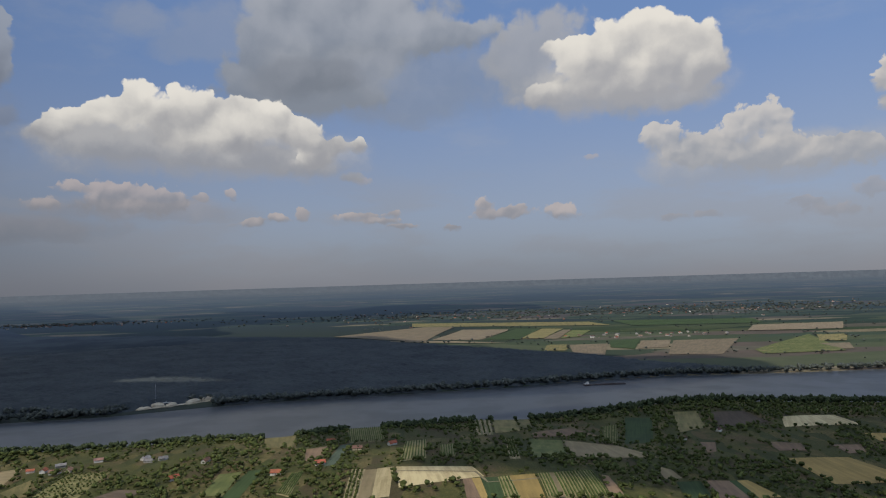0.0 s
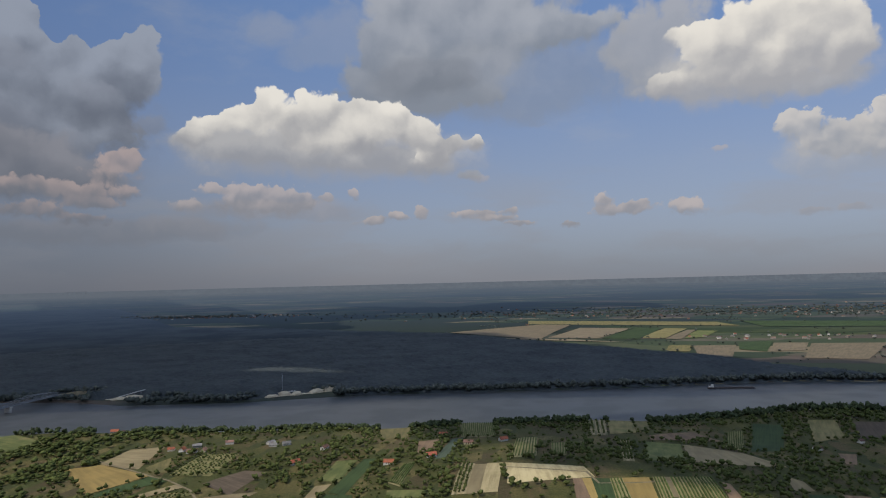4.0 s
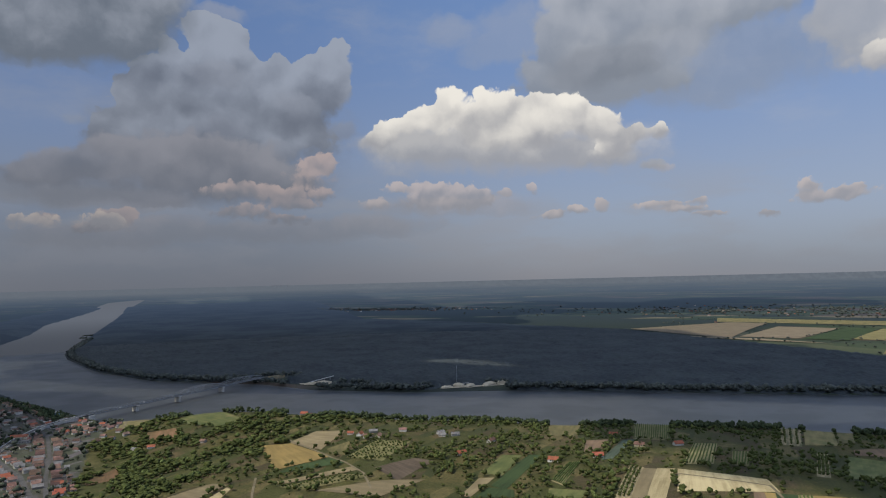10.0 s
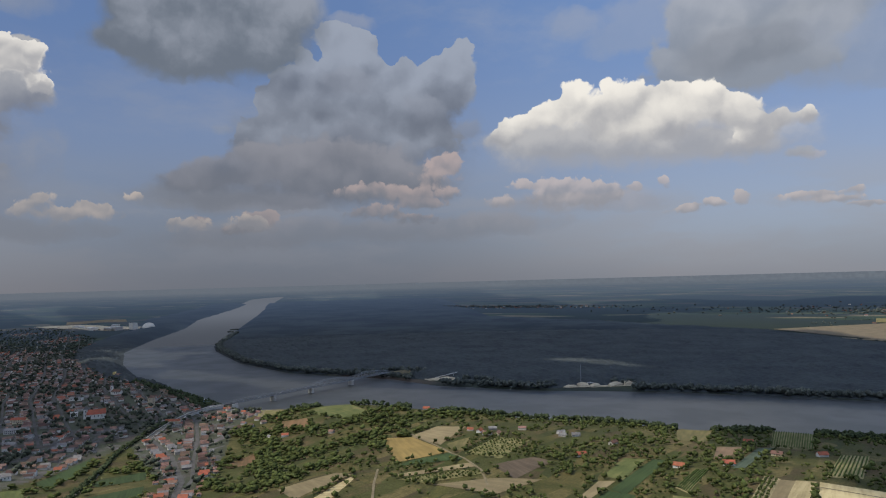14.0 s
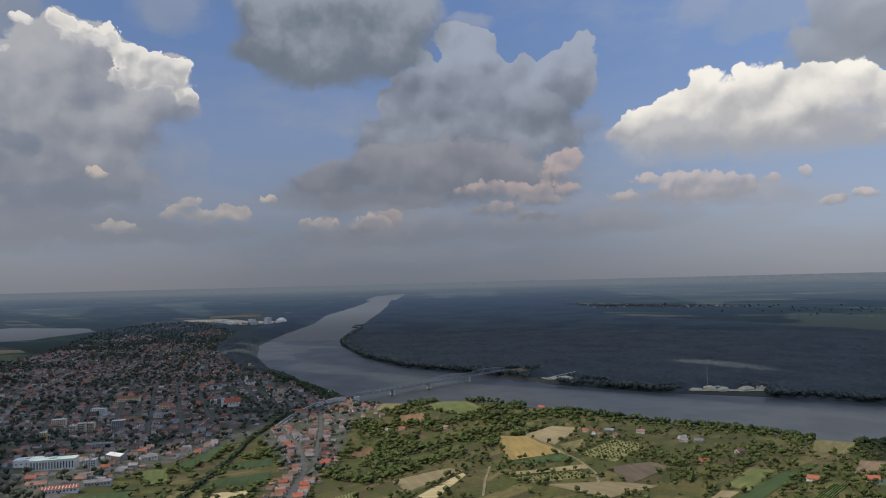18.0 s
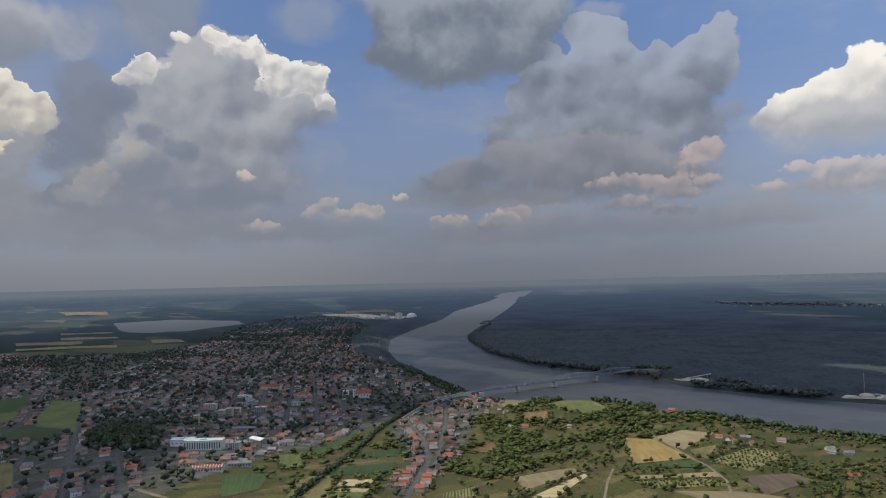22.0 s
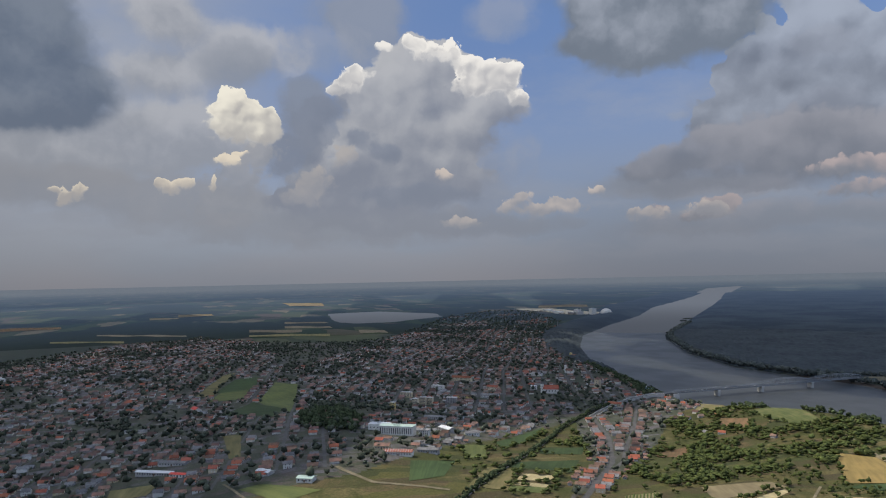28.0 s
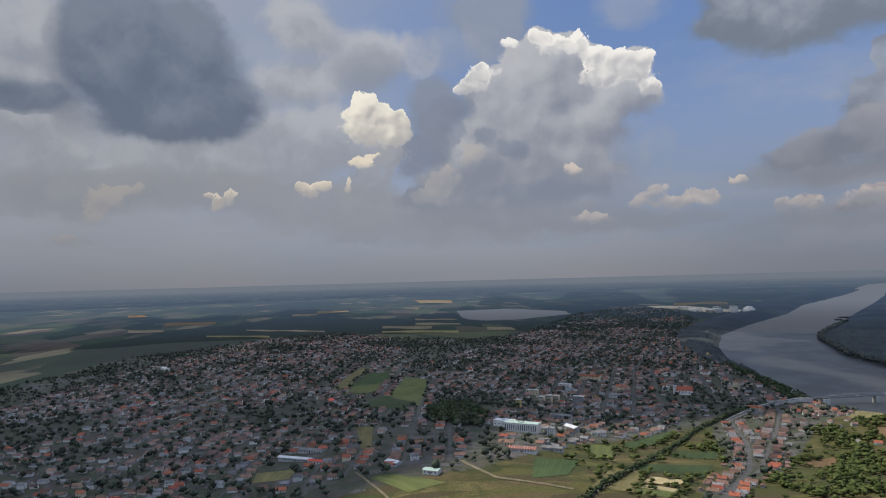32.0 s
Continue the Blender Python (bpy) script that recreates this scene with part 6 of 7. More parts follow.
# ---- the bridge ----
def bridge():
    """A steel truss bridge on stone piers, with a concrete approach on the far bank."""
    base = tagged(new("bridge", None), "long grey steel truss road bridge on pale stone piers", "bridge")
    base.matrix_basis = pose(-1116, 862, 0)
    ends = [0, 98, 206, 336, 470]
    part("deck", block(box(-5.0, 5.0, -30, 478, 11.2, 12.3), -5.6, 5.6, -30, 478, 12.3, 12.6), ASPHALT, base, "grey asphalt deck")
    for s in (-1, 1):
        part("parapet", box(s * 5.3 - 0.12, s * 5.3 + 0.12, -30, 478, 12.6, 13.8), STEEL, base)
    for y in ends[1:4]:
        bm = box(-6.5, 6.5, y - 3.2, y + 3.2, -4, 9.5, bevel=1.0)
        block(bm, -7.4, 7.4, y - 3.9, y + 3.9, 9.5, 11.1, bevel=0.3)
        part("pier", bm, CONCRETE, base, "pale stone pier standing in the water")
    for y in (-4, 474):
        part("abutment", box(-7.5, 7.5, y - 7, y + 7, -3, 11.2, bevel=0.5), CONCRETE, base, "pale stone abutment on the bank")
    for a, b in zip(ends, ends[1:]):
        span, n = b - a, int((b - a) / 11)
        high = 4.2 if b <= 210 else 11.0
        def top(u):
            return 12.6 + high * (0.55 + 0.45 * math.sin(math.pi * u) if high > 6 else 0.9)
        for s in (-1, 1):
            bm = bmesh.new()
            beam(bm, (s * 5.6, a, 12.0), (s * 5.6, b, 12.0), 0.7, 1.0)
            part("lower_chord", bm, STEEL, base)
            bm = bmesh.new()
            web = bmesh.new()
            for i in range(n):
                u0, u1 = i / n, (i + 1) / n
                p, q = (s * 5.6, a + span * u0, top(u0)), (s * 5.6, a + span * u1, top(u1))
                beam(bm, p, q, 0.6, 0.7)
                beam(web, (s * 5.6, a + span * u0, 12.2), p, 0.4, 0.4)
                beam(web, (s * 5.6, a + span * (u0 if i % 2 else u1), 12.2), (q if not i % 2 == 0 else p), 0.4, 0.4)
            part("upper_chord", bm, STEEL, base)
            part("truss_web", web, STEEL, base)
        if high > 6:
            bm = bmesh.new()
            for i in range(1, n):
                beam(bm, (-5.6, a + span * i / n, top(i / n)), (5.6, a + span * i / n, top(i / n)), 0.35, 0.4)
            part("top_bracing", bm, STEEL, base)
    for x, y, z in ((1.6, 60, 12.6), (-1.8, 120, 12.6), (1.7, 190, 12.6)):
        car = tagged(new("car"), "small pale car driving on the bridge deck", "car", "cars on the bridge")
        car.matrix_basis = pose(-1116 + x, 862 + y, z)
        bm = box(-0.85, 0.85, -2.1, 2.1, 0.35, 0.95, bevel=0.15)
        block(bm, -0.75, 0.75, -1.2, 1.0, 0.95, 1.45, bevel=0.2)
        part("body", bm, WHITE, car)
        for wx in (-0.8, 0.8):
            for wy in (-1.3, 1.3):
                w = bmesh.new()
                bmesh.ops.create_cone(w, segments=10, radius1=0.33, radius2=0.33, depth=0.22, cap_ends=True, matrix=pose(wx, wy, 0.33, 0, 90, 0))
                part("wheel", w, HULL, car)


bridge()


def viaduct(points, z0, z1, half):
    """A raised road on concrete walls that climbs to the bridge."""
    base = tagged(new("viaduct"), "pale concrete ramp that carries the main road to the bridge", "viaduct")
    p = way_of(points, 9.0)
    t = np.gradient(p, axis=0)
    t /= np.hypot(t[:, 0], t[:, 1])[:, None]
    n = len(p)
    z = np.linspace(z0, z1, n)
    def strip(name, o0, o1, low, high, mat):
        rows = [(o0, low), (o0, high), (o1, high), (o1, low)]
        v = np.concatenate([np.stack([p[:, 0] - t[:, 1] * o, p[:, 1] + t[:, 0] * o, z + h], 1) for o, h in rows])
        k = np.arange(4 * n).reshape(4, n)
        f = np.concatenate([np.stack([k[j, :-1], k[j + 1, :-1], k[j + 1, 1:], k[j, 1:]], -1) for j in range(3)])
        ob = new(name, fill(name, v, f, [mat]))
        ob.parent = base
    strip("ramp", half, -half, -9.0, 0.0, CONCRETE)
    strip("roadway", half - 0.8, 0.8 - half, -0.5, 0.06, ASPHALT)
    for s in (-1, 1):
        strip("parapet", s * half + 0.2, s * half - 0.2, -0.6, 1.1, CONCRETE)


viaduct([(-985, 600), (-1020, 640), (-1056, 684), (-1100, 754), (-1113, 800), (-1116, 833)], ground_at(-985, 600) + 0.6, 12.55, 5.0)
xs = np.array([[-1130, -1116, -1102]] * 14) + 0.0
ramp_y = np.linspace(1338, 1520, 14)
ramp_z = np.linspace(12.4, 3.2, 14)
verts = np.concatenate([np.stack([np.full(14, -1116.0 + o), ramp_y, np.where(top_side, ramp_z, -1.0)], 1) for o, top_side in ((-16, False), (-6, True), (6, True), (16, False))])
idx = np.arange(56).reshape(4, 14)
quads = np.concatenate([np.stack([idx[j, :-1], idx[j + 1, :-1], idx[j + 1, 1:], idx[j, 1:]], -1) for j in range(3)])
tagged(new("embankment", fill("embankment", verts, quads, [DIRT])), "tan earth ramp that carries the road off the bridge", "embankment", kind="structure")


# ---- large buildings ----
def windows(base, w, h0, h1, side_y, columns, rows, turn, mat=GLASS, size=(1.3, 1.6)):
    """Rows of windows on a long wall."""
    for i in range(columns):
        for j in range(rows):
            x = -w / 2 + w * (i + 0.5) / columns
            z = h0 + (h1 - h0) * (j + 0.5) / rows
            part("window", box(-size[0] / 2, size[0] / 2, -0.06, 0.12, -size[1] / 2, size[1] / 2), mat, base, at=pose(0, 0, 0, 0, 0, turn) @ pose(x, side_y, z))


def hall(x, y, turn, l, w, h, rise, wall_mat, roof_mat, label, columns=0, rows=1, category="building", size=(1.3, 1.6)):
    """A long building with a saddle roof and windows along both walls."""
    l, w, h, rise = 0.75 * l, 0.75 * w, 0.85 * h, 0.8 * rise
    base = tagged(new("building"), label, category)
    base.matrix_basis = pose(x, y, ground_at(x, y), 0, 0, turn)
    a, b = gabled(w, l, h, rise)
    part("wall", a, wall_mat, base)
    part("roof", b, roof_mat, base)
    if columns:
        windows(base, l * 0.94, 0.6, h - 0.2, -w / 2 - 0.05, columns, rows, 0, GLASS, size)
        windows(base, l * 0.94, 0.6, h - 0.2, -w / 2 - 0.05, columns, rows, 180, GLASS, size)
    part("door", box(-0.9, 0.9, -w / 2 - 0.1, -w / 2 + 0.1, 0, 2.3), WOOD, base)
    return base


def slab(x, y, turn, l, w, h, wall_mat, roof_mat, label, columns, rows, category="building", size=(1.4, 1.4)):
    """A flat-roofed block with rows of windows."""
    l, w, h = 0.75 * l, 0.75 * w, 0.8 * h
    base = tagged(new("building"), label, category)
    base.matrix_basis = pose(x, y, ground_at(x, y), 0, 0, turn)
    part("wall", box(-l / 2, l / 2, -w / 2, w / 2, -1.5, h, bevel=0.05), wall_mat, base)
    bm = box(-l / 2 - 0.3, l / 2 + 0.3, -w / 2 - 0.3, w / 2 + 0.3, h, h + 0.35)
    block(bm, -l * 0.1, l * 0.05, -w * 0.2, w * 0.15, h + 0.35, h + 1.7)
    part("roof", bm, roof_mat, base)
    windows(base, l * 0.95, 0.6, h - 0.3, -w / 2 - 0.05, columns, rows, 0, GLASS, size)
    windows(base, l * 0.95, 0.6, h - 0.3, -w / 2 - 0.05, columns, rows, 180, GLASS, size)
    return base


# bearing of the wall that faces the valley there
FACE = 57
slab(-866, 238, FACE, 64, 20, 15, WHITE, GREEN_METAL, "large white factory hall with a pale green roof and tall windows", 15, 1, size=(1.2, 7.5))
slab(-905, 222, FACE, 38, 20, 11, WHITE, SHEET_METAL, "white flat-roofed annex beside a factory hall", 5, 1)
slab(-845, 270, FACE, 18, 14, 12, WHITE, ROOF_GREY, "white four-storey office block beside a factory", 5, 4)
stripe = hall(-736, 208, FACE + 6, 44, 14, 5, 2.6, WHITE, ROOF_RED, "long low hall with a red roof crossed by pale stripes", 10, 1)
for i in range(11):
    bm = bmesh.new()
    for s in (-1, 1):
        beam(bm, (-15 + 3 * i, s * 5.45, 4.4), (-15 + 3 * i, 0, 6.6), 0.5, 0.16)
    part("roof_stripe", bm, SHEET_METAL, stripe)
hall(-768, 196, FACE + 6, 24, 14, 5, 3, CREAM, ROOF_OLD, "low workshop with a weathered red roof", 5, 1)
hall(-752, 248, FACE + 3, 34, 12, 5, 2.2, GREY_WALL, ROOF_GREY, "grey depot building with a long grey roof", 8, 1)
slab(-785, 250, FACE, 30, 22, 6, GREY_WALL, ROOF_GREY, "flat grey depot block beside the yard", 6, 1)
for i in range(3):
    slab(-1150 - 5 * i, 340 + 15 * i, FACE - 3, 14, 12, 16 + 2 * (i == 1), CREAM, CONCRETE, "cream five-storey block of flats", 5, 5)
hall(-1006, 333, FACE, 46, 12, 5, 2, GREY_WALL, ROOF_GREY, "long grey service building with a low slate roof", 9, 1)
hall(-866, 344, FACE + 20, 26, 14, 5, 2.4, WHITE, ROOF_GREY, "white workshop with a grey roof beside the pitch", 5, 1)
hall(-890, 315, FACE - 40, 34, 16, 6, 2.6, GREY_WALL, SHEET_METAL, "grey warehouse with a pale metal roof", 6, 1)
hall(-940, 300, FACE, 30, 14, 6, 2.4, CREAM, ROOF_OLD, "cream depot with a weathered tiled roof", 6, 1)
hall(-1289, 544, FACE - 20, 34, 13, 8, 4, CREAM, ROOF_RED, "two-storey cream town hall with an orange-red roof", 8, 2)
hall(-1389, 692, FACE - 30, 36, 11, 6, 2.6, WHITE, ROOF_GREY, "long white building with a grey roof below the castle hill", 8, 1)
slab(-1166, 413, FACE, 26, 14, 13, GREY_WALL, CONCRETE, "grey four-storey office block", 6, 4)
slab(-1266, 353, FACE, 30, 13, 12, CREAM, CONCRETE, "cream four-storey block of flats", 7, 4)
slab(-1340, 440, FACE - 12, 36, 13, 11, WHITE, CONCRETE, "white three-storey school block", 8, 3)
slab(-1085, 283, FACE, 11, 11, 16, YELLOW, CONCRETE, "narrow yellow tower block of flats", 3, 5)
hall(-1205, 452, FACE - 10, 38, 12, 7, 2.5, YELLOW, ROOF_OLD, "long yellow building on the town's main square", 10, 2)
hall(-1195, 500, FACE - 6, 46, 13, 7.5, 3, WHITE, ROOF_GREY, "long white and grey building with many windows", 12, 2)
hall(-1432, 525, FACE - 8, 62, 14, 9, 5, CREAM, ROOF_RED, "large cream school with a red-orange tiled roof", 14, 2)
hall(-1280, 430, FACE - 100, 42, 12, 8, 3.5, GREY_WALL, ROOF_GREY, "long grey town house with a grey roof", 9, 2)
hall(-1261, -34, 20, 30, 16, 5, 3.5, WHITE, BRIGHT_RED, "new hall with a bright red roof and white walls", 6, 1)
hall(-806, -56, 62, 62, 11, 4.5, 1.6, GREY_WALL, SHEET_METAL, "long low grey workshop building", 14, 1)
hall(-779, -30, 62, 26, 9, 4, 1.4, WHITE, BRIGHT_RED, "low shed with a bright red roof", 5, 1)
hall(-838, -40, 62, 46, 12, 4.5, 1.8, GREY_WALL, ROOF_GREY, "long grey storehouse with a dull roof", 9, 1)
hall(-1872, -509, 30, 60, 16, 6, 2, WHITE, SHEET_METAL, "long white storage hall at the edge of the town", 8, 1)
hall(-700, 58, 40, 24, 12, 4.5, 1.5, GREY_WALL, SHEET_METAL, "low shed with a pale metal roof", 4, 1)
hall(-655, 95, 60, 22, 14, 4.5, 1.5, WHITE, GREEN_METAL, "white shed with a pale green roof beside a meadow", 4, 1)
hall(-1179, 845, 30, 26, 9, 5, 2.2, WHITE, BLUE_METAL, "riverside building with a blue roof", 6, 1)
hall(-1215, 858, 20, 30, 10, 5, 2.2, WHITE, SHEET_METAL, "riverside building with a pale roof", 6, 1)
hall(-1060, 690, 40, 32, 12, 5, 3.4, CREAM, ROOF_RED, "inn with a large red roof at the road junction", 7, 1)
slab(-1030, 672, 40, 34, 9, 4.5, GREY_WALL, ROOF_GREY, "low flat shop building at the junction", 7, 1)
slab(-1258, 622, FACE, 16, 12, 9, WHITE, SHEET_METAL, "white cube-shaped building beside the church", 4, 2)


def church(x, y, turn, l, w, h, rise, tall, roof_mat, label):
    """A church with a nave, a square tower with a pointed helm, windows and a cross."""
    base = tagged(new("church"), label, "church")
    base.matrix_basis = pose(x, y, ground_at(x, y), 0, 0, turn)
    a, b = gabled(w, l, h, rise)
    part("nave", a, WHITE, base)
    part("roof", b, roof_mat, base)
    tw = w * 0.36
    bm = box(-l / 2 - tw, -l / 2 + tw * 0.2, -tw * 0.6, tw * 0.6, -1, tall, bevel=0.1)
    block(bm, -l / 2 - tw - 0.3, -l / 2 + tw * 0.2 + 0.3, -tw * 0.6 - 0.3, tw * 0.6 + 0.3, tall * 0.62, tall * 0.65)
    block(bm, -l / 2 - tw - 0.4, -l / 2 + tw * 0.2 + 0.4, -tw * 0.6 - 0.4, tw * 0.6 + 0.4, tall, tall + 0.6)
    tower = part("tower", bm, WHITE, base, "white church tower")
    cx = -l / 2 - tw * 0.4
    bm = bmesh.new()
    bmesh.ops.create_cone(bm, segments=8, radius1=tw * 0.8, radius2=tw * 0.32, depth=tall * 0.14, cap_ends=True, matrix=Matrix.Translation((cx, 0, tall + 0.6 + tall * 0.07)))
    bmesh.ops.create_cone(bm, segments=8, radius1=tw * 0.42, radius2=0.05, depth=tall * 0.24, cap_ends=True, matrix=Matrix.Translation((cx, 0, tall + 0.6 + tall * 0.26)))
    part("helm", bm, ROOF_GREY, tower)
    bm = bmesh.new()
    beam(bm, (cx, 0, tall * 1.38), (cx, 0, tall * 1.38 + 2.6), 0.15, 0.15)
    beam(bm, (cx, -0.7, tall * 1.38 + 1.8), (cx, 0.7, tall * 1.38 + 1.8), 0.15, 0.15)
    part("cross", bm, STEEL, tower)
    for z in (tall * 0.4, tall * 0.8):
        part("window", box(-l / 2 - tw - 0.08, -l / 2 - tw + 0.1, -0.6, 0.6, z - 1.2, z + 1.2), GLASS, base)
        part("window", box(cx - 0.6, cx + 0.6, -tw * 0.6 - 0.08, -tw * 0.6 + 0.1, z - 1.2, z + 1.2), GLASS, base)
    windows(base, l * 0.8, 1.5, h, -w / 2 - 0.05, 4, 1, 0, GLASS, (1.3, 3.6))
    windows(base, l * 0.8, 1.5, h, -w / 2 - 0.05, 4, 1, 180, GLASS, (1.3, 3.6))
    part("door", box(-l / 2 - 0.12, -l / 2 + 0.05, w * 0.2, w * 0.34, 0, 3), WOOD, base)
    return base


church(-1216, 640, 62, 30, 15, 8.5, 7.5, 17, ROOF_RED, "white church with a steep red roof and a low tower")
church(-1372, 766, 25, 20, 9, 6.5, 4, 17, ROOF_OLD, "white church with a slim tower on the castle hill")
keep_tower = tagged(new("castle_tower"), "old yellowish castle keep with a hipped roof", "tower")
keep_tower.matrix_basis = pose(-1225, 752, ground_at(-1225, 752), 0, 0, 30)
bm = box(-5, 5, -5, 5, -2, 17, bevel=0.2)
part("wall", bm, CREAM, keep_tower)
bm = bmesh.new()
bmesh.ops.create_cone(bm, segments=4, radius1=8.2, radius2=0.4, depth=5, cap_ends=True, matrix=pose(0, 0, 19.5, 0, 0, 45))
part("roof", bm, ROOF_OLD, keep_tower)
for turn in (0, 90, 180, 270):
    for z in (4, 9, 13):
        part("window", box(-0.6, 0.6, -5.08, -4.9, z - 0.9, z + 0.9), GLASS, keep_tower, at=pose(0, 0, 0, 0, 0, turn))
chapel = tagged(new("chapel"), "small yellow chapel with a stubby tower among trees", "chapel")
chapel.matrix_basis = pose(-1725, 967, ground_at(-1725, 967), 0, 0, 30)
a, b = gabled(9, 18, 7, 3.5)
part("nave", a, YELLOW, chapel)
part("roof", b, ROOF_OLD, chapel)
part("tower", box(-12, -6, -3, 3, -1, 15, bevel=0.1), YELLOW, chapel)


# ---- river banks: gravel works, barge, islets ----
def heap(x, y, rx, ry, h, seed):
    """A heap of gravel with a ragged foot."""
    r = np.random.default_rng(seed)
    bm = bmesh.new()
    bmesh.ops.create_icosphere(bm, subdivisions=3, radius=1)
    for v in bm.verts:
        k = 1 + 0.22 * noise.noise(v.co * 2.2 + Vector((seed, 0, 0)))
        v.co = Vector((v.co.x * rx * k, v.co.y * ry * k, max(v.co.z, -0.15) * h * k))
    me = bpy.data.meshes.new("gravel_heap")
    bm.to_mesh(me)
    bm.free()
    me.materials.append(SANDY)
    ob = tagged(new("gravel_heap", me), "pale gravel heap at the river works", "gravel heap", "gravel heaps on the far bank")
    ob.matrix_basis = pose(x, y, ground_at(x, y) + 0.2, 0, 0, r.uniform(0, 90))


def yard(name, pts, label):
    a, b, c, d = (np.array(p, float) for p in pts)
    u, v = np.meshgrid(np.linspace(0, 1, 13), np.linspace(0, 1, 9))
    at = [(1 - u) * (1 - v) * a[i] + u * (1 - v) * b[i] + u * v * c[i] + (1 - u) * v * d[i] for i in (0, 1)]
    return tagged(drape(name, at[0], at[1], 0.8, SANDY), label, "gravel yard", kind="structure")


yard("gravel_yard", [(-1010, 1345), (-920, 1362), (-925, 1322), (-985, 1318)], "pale sandy loading yard on the far bank")
yard("gravel_yard", [(-910, 1372), (-830, 1385), (-822, 1372), (-905, 1358)], "pale sandy strip behind shore bushes")
yard("gravel_yard", [(-652, 1388), (-530, 1462), (-500, 1448), (-632, 1352)], "pale gravel works yard on the far bank")
for i, (x, y, rx, ry, h) in enumerate(((-965, 1335, 20, 12, 5), (-940, 1348, 24, 9, 7), (-610, 1392, 15, 9, 9), (-585, 1402, 18, 10, 7), (-550, 1432, 22, 12, 8), (-525, 1448, 14, 9, 11), (-630, 1372, 16, 9, 5))):
    heap(x, y, rx, ry, h, i + 1)
conveyor = tagged(new("conveyor"), "pale conveyor belt that rises over gravel heaps", "conveyor")
conveyor.matrix_basis = pose(-945, 1350, ground_at(-945, 1350))
part("belt", beam(bmesh.new(), (-28, -6, 4), (22, 16, 17), 2.6, 1.2), SHEET_METAL, conveyor)
for s, z in ((-0.4, 6.5), (0.1, 10), (0.6, 13)):
    part("support", box(s * 25 - 0.4, s * 25 + 0.4, s * 11 + 3.6, s * 11 + 4.4, -1, z), STEEL, conveyor)
slab(-600, 1412, 30, 18, 9, 8, WHITE, SHEET_METAL, "white plant building at the gravel works", 4, 2)
slab(-522, 1455, 30, 22, 10, 10, GREY_WALL, SHEET_METAL, "pale grey plant building at the gravel works", 4, 2)
mast = tagged(new("mast"), "thin grey steel lattice mast", "mast")
mast.matrix_basis = pose(-618, 1402, ground_at(-618, 1402))
for x, y in ((-1, -1), (1, -1), (0, 1.2)):
    part("leg", beam(bmesh.new(), (x, y, -1), (x * 0.15, y * 0.15, 46), 0.3, 0.3), STEEL, mast)
for z in range(2, 44, 6):
    part("brace", beam(bmesh.new(), (-1 + z * 0.018, -1 + z * 0.018, z), (1 - z * 0.02, -1 + z * 0.02, z + 5), 0.2, 0.2), STEEL, mast)

barge = tagged(new("barge"), "long dark push barge with a white wheelhouse on the river", "barge")
barge.matrix_basis = pose(345, 1505, 0, 0, 0, 3)
bm = box(-30, 48, -5.6, 5.6, -1.2, 1.9, bevel=0.5)
part("hull", bm, HULL, barge)
for i in range(4):
    part("hatch", box(-24 + 18 * i, -8 + 18 * i, -4.2, 4.2, 1.9, 3.1, bevel=0.2), HULL, barge)
tug = part("pusher", box(-48, -31, -5, 5, -1, 2.6, bevel=0.4), HULL, barge)
part("deckhouse", box(-46, -36, -3.8, 3.8, 2.6, 5.4, bevel=0.2), WHITE, tug)
part("wheelhouse", box(-40, -36, -2.6, 2.6, 5.4, 8.2, bevel=0.2), WHITE, tug)
part("funnel", box(-45, -43.6, -0.7, 0.7, 5.4, 8.0), HULL, tug)
for i, (x, y, l) in enumerate(((-3000, 2300, 16), (-3120, 2430, 22))):
    bx, by = x + rng.normal(0, l * 0.4, 26), y + rng.normal(0, l * 0.35, 26)
    bz = np.zeros(26)
    s = rng.uniform(4, 7, 26)
    vv, ff, k = [], [], 0
    for j in range(26):
        cv, cf = CROWNS[j % 7]
        p = cv * np.array([s[j], s[j], s[j] * 0.7]) + np.array([bx[j], by[j], s[j] * 0.5])
        vv.append(p)
        ff.append(cf + k)
        k += len(cv)
    p = np.concatenate(vv)
    tagged(new("islet", fill("islet", np.stack(far(p[:, 0], p[:, 1], p[:, 2])[:3], 1), np.concatenate(ff), [FOREST_EDGE])), "small dark islet covered with bushes in the river", "islet", "islets in the river")


# ---- far plant with a white dome ----
def far_thing(ob, x, y):
    """Sets a thing down on the far plain."""
    px, py, pz, k = (float(q) for q in far(np.array(float(x)), np.array(float(y)), np.array(ground_at(x, y))))
    ob.matrix_basis = pose(px, py, pz) @ Matrix.Diagonal((k, k, k, 1))
    return ob


dome = far_thing(tagged(new("storage_dome"), "large white storage dome on a round wall", "dome"), -3740, 2294)
bm = bmesh.new()
bmesh.ops.create_uvsphere(bm, u_segments=28, v_segments=14, radius=36, matrix=Matrix.Diagonal((1, 1, 0.82, 1)))
bmesh.ops.bisect_plane(bm, geom=bm.verts[:] + bm.edges[:] + bm.faces[:], plane_co=(0, 0, 1), plane_no=(0, 0, -1), clear_outer=True)
bmesh.ops.transform(bm, matrix=Matrix.Translation((0, 0, 9)), verts=bm.verts)
part("shell", bm, WHITE, dome)
bm = bmesh.new()
bmesh.ops.create_cone(bm, segments=28, radius1=37, radius2=37, depth=12, cap_ends=True, matrix=Matrix.Translation((0, 0, 4)))
part("wall", bm, CONCRETE, dome)
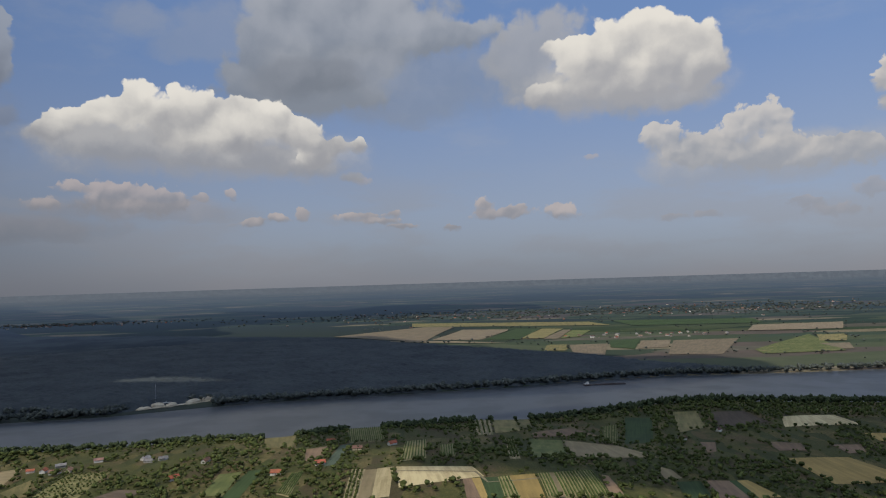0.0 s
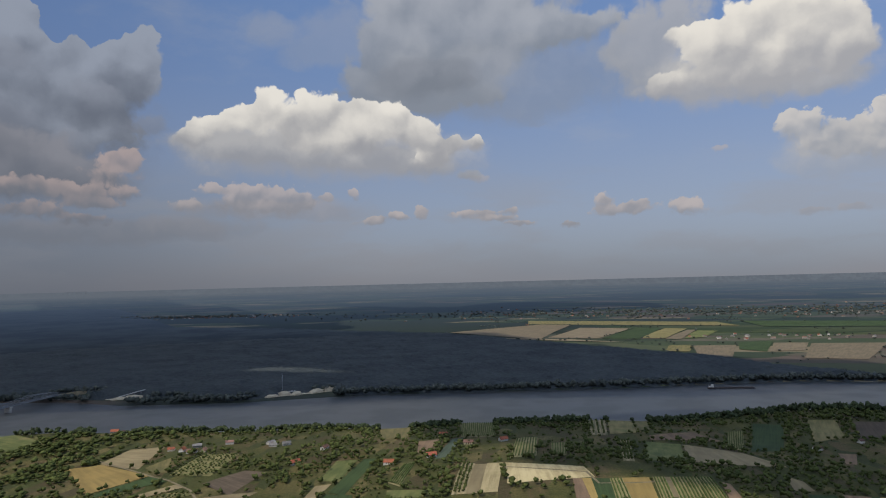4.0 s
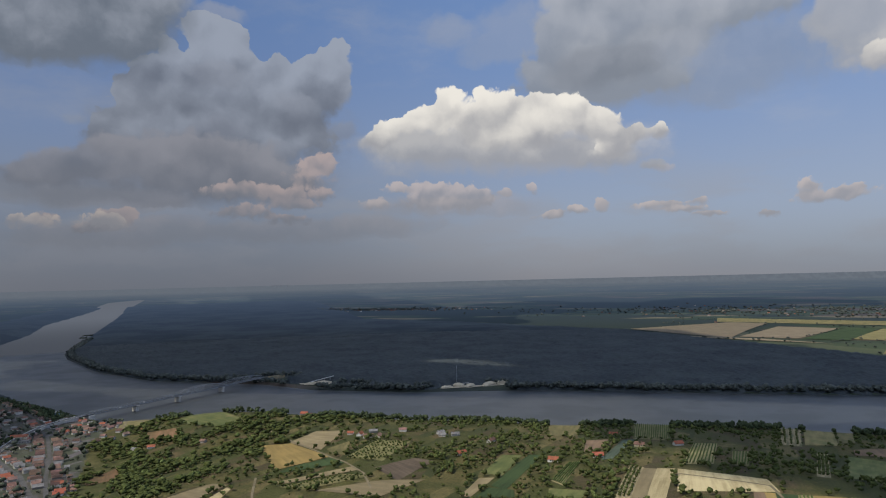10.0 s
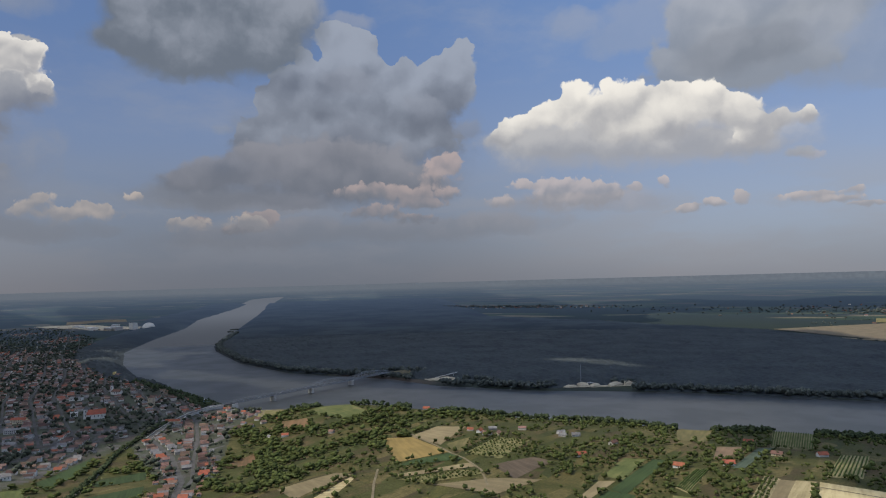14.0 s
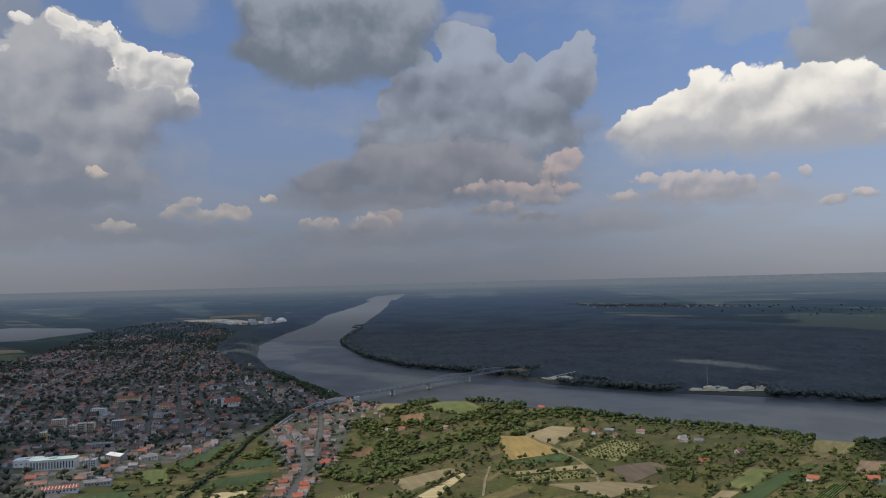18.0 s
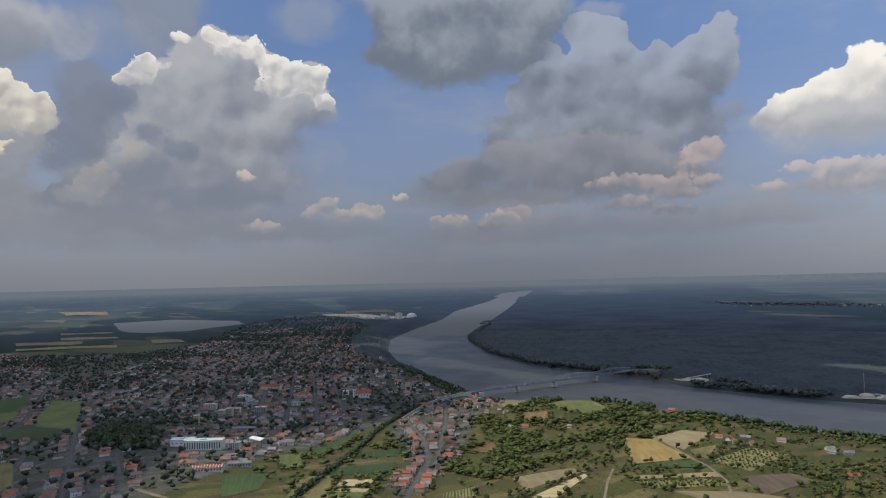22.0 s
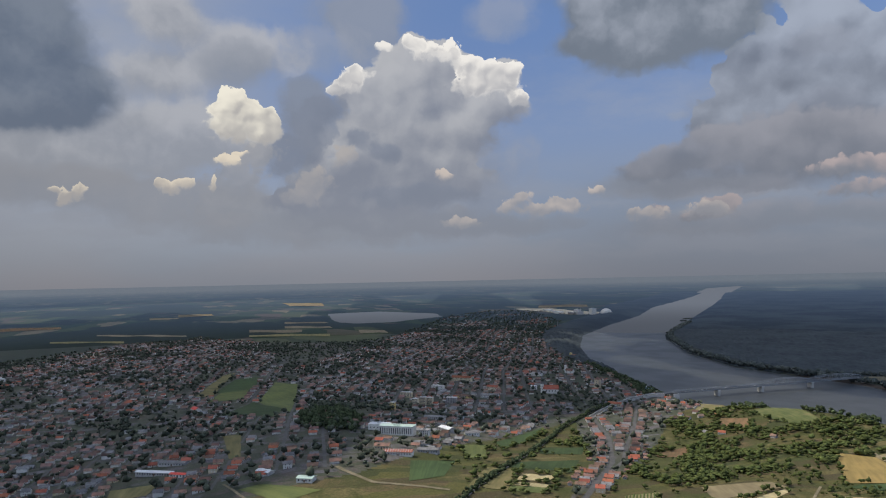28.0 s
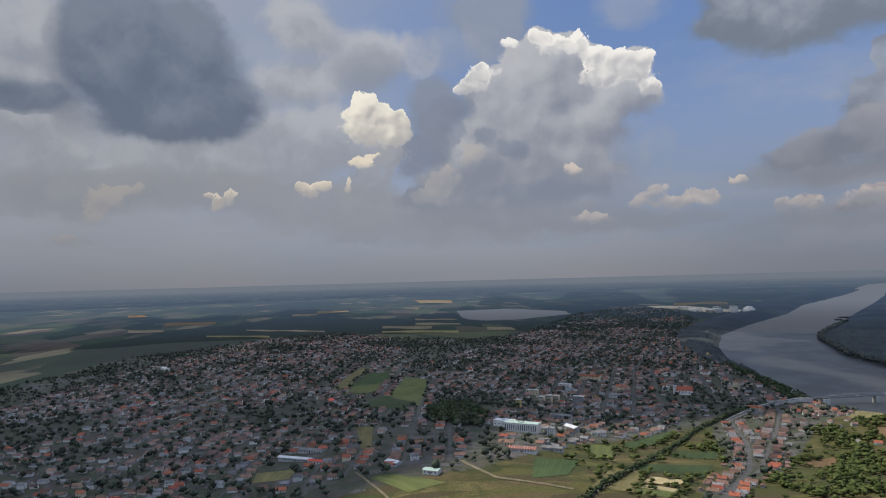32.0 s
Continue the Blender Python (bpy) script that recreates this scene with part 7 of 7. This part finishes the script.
for i, (x, y, l, w, h) in enumerate(((-3800, 2130, 60, 40, 22), (-3751, 2204, 40, 30, 38), (-3859, 2128, 80, 40, 16), (-4062, 2116, 110, 36, 12), (-3900, 2180, 40, 30, 30), (-4250, 2140, 90, 30, 14))):
    shed = far_thing(tagged(new("factory"), "pale concrete factory hall beside the river", "factory", "halls of the far plant"), x, y)
    part("wall", box(-l / 2, l / 2, -w / 2, w / 2, -2, h), WHITE if i % 2 else GREY_WALL, shed)
    part("roof", box(-l / 2 - 1, l / 2 + 1, -w / 2 - 1, w / 2 + 1, h, h + 1.2), SHEET_METAL, shed)
yard_x, yard_y = np.meshgrid(np.linspace(-4700, -3760, 20), np.linspace(2080, 2330, 8))
tagged(drape("factory_yard", yard_x, yard_y, 1.5, SANDY), "pale sandy yard round the far plant", "yard", kind="structure")


# ---- clouds overhead that shade the valley ----
def overcast(x, y, puffs, seed, label):
    """A cumulus bank high over the valley; its puffs are dx, dy, half length, half width. x, y is where its shadow lies."""
    r = np.random.default_rng(seed)
    high = 2700.0
    cx, cy = x + SUN_WAY.x / SUN_WAY.z * high, y + SUN_WAY.y / SUN_WAY.z * high
    bm = bmesh.new()
    for dx, dy, a, b in puffs:
        made = bmesh.ops.create_icosphere(bm, subdivisions=4, radius=1, matrix=Matrix.Translation((dx, dy, 0)) @ Matrix.Diagonal((a, b, 170, 1)))
        for v in made["verts"]:
            off = v.co - Vector((dx, dy, 0))
            k = 1 + 0.32 * noise.noise(off / 330 + Vector((seed, dx, 0))) + 0.14 * noise.noise(off / 110 + Vector((0, seed, dy)))
            v.co = Vector((dx + off.x * k, dy + off.y * k, max(off.z, -40) * (1 + 0.6 * k)))
    bmesh.ops.delete(bm, geom=[f for f in bm.faces if all(v.co.z < -20 for v in f.verts)], context="FACES")
    me = bpy.data.meshes.new("cloud")
    bm.to_mesh(me)
    bm.free()
    me.materials.append(CLOUD)
    me.polygons.foreach_set("use_smooth", np.ones(len(me.polygons), bool))
    ob = tagged(new("cloud", me), label, "cloud", "clouds overhead")
    ob.matrix_basis = pose(cx, cy, high)
    return ob


overcast(-1000, 2300, [(100, 100, 800, 750), (-800, 200, 1100, 900), (700, -200, 500, 450), (1100, -450, 400, 330), (1500, -560, 330, 220), (-200, -850, 900, 260), (1000, -760, 520, 150), (-1500, -300, 800, 500)], 2, "large grey cumulus bank over the flood-plain forest")
overcast(-1850, 300, [(850, -350, 400, 300), (520, -100, 430, 480), (-50, 0, 900, 800), (-1050, 200, 1000, 900), (350, -800, 900, 500), (850, -700, 450, 400), (250, 420, 420, 300)], 5, "large grey cumulus bank over the town")
overcast(420, 1060, [(0, 0, 400, 200), (330, -90, 300, 230), (-330, -80, 280, 140), (-80, -220, 380, 130), (300, -260, 260, 120), (-190, -300, 280, 110)], 8, "grey cumulus over the wooded bank")
overcast(-3500, 1200, [(0, -1700, 900, 1200), (1000, -2500, 1000, 800), (-100, 0, 1000, 900), (200, 1400, 1100, 800), (1300, 2400, 1100, 650)], 9, "grey cumulus bank over the plain upstream")
overcast(-900, 4250, [(0, 0, 800, 300), (900, 250, 700, 200)], 10, "grey cumulus bank over the far plain")
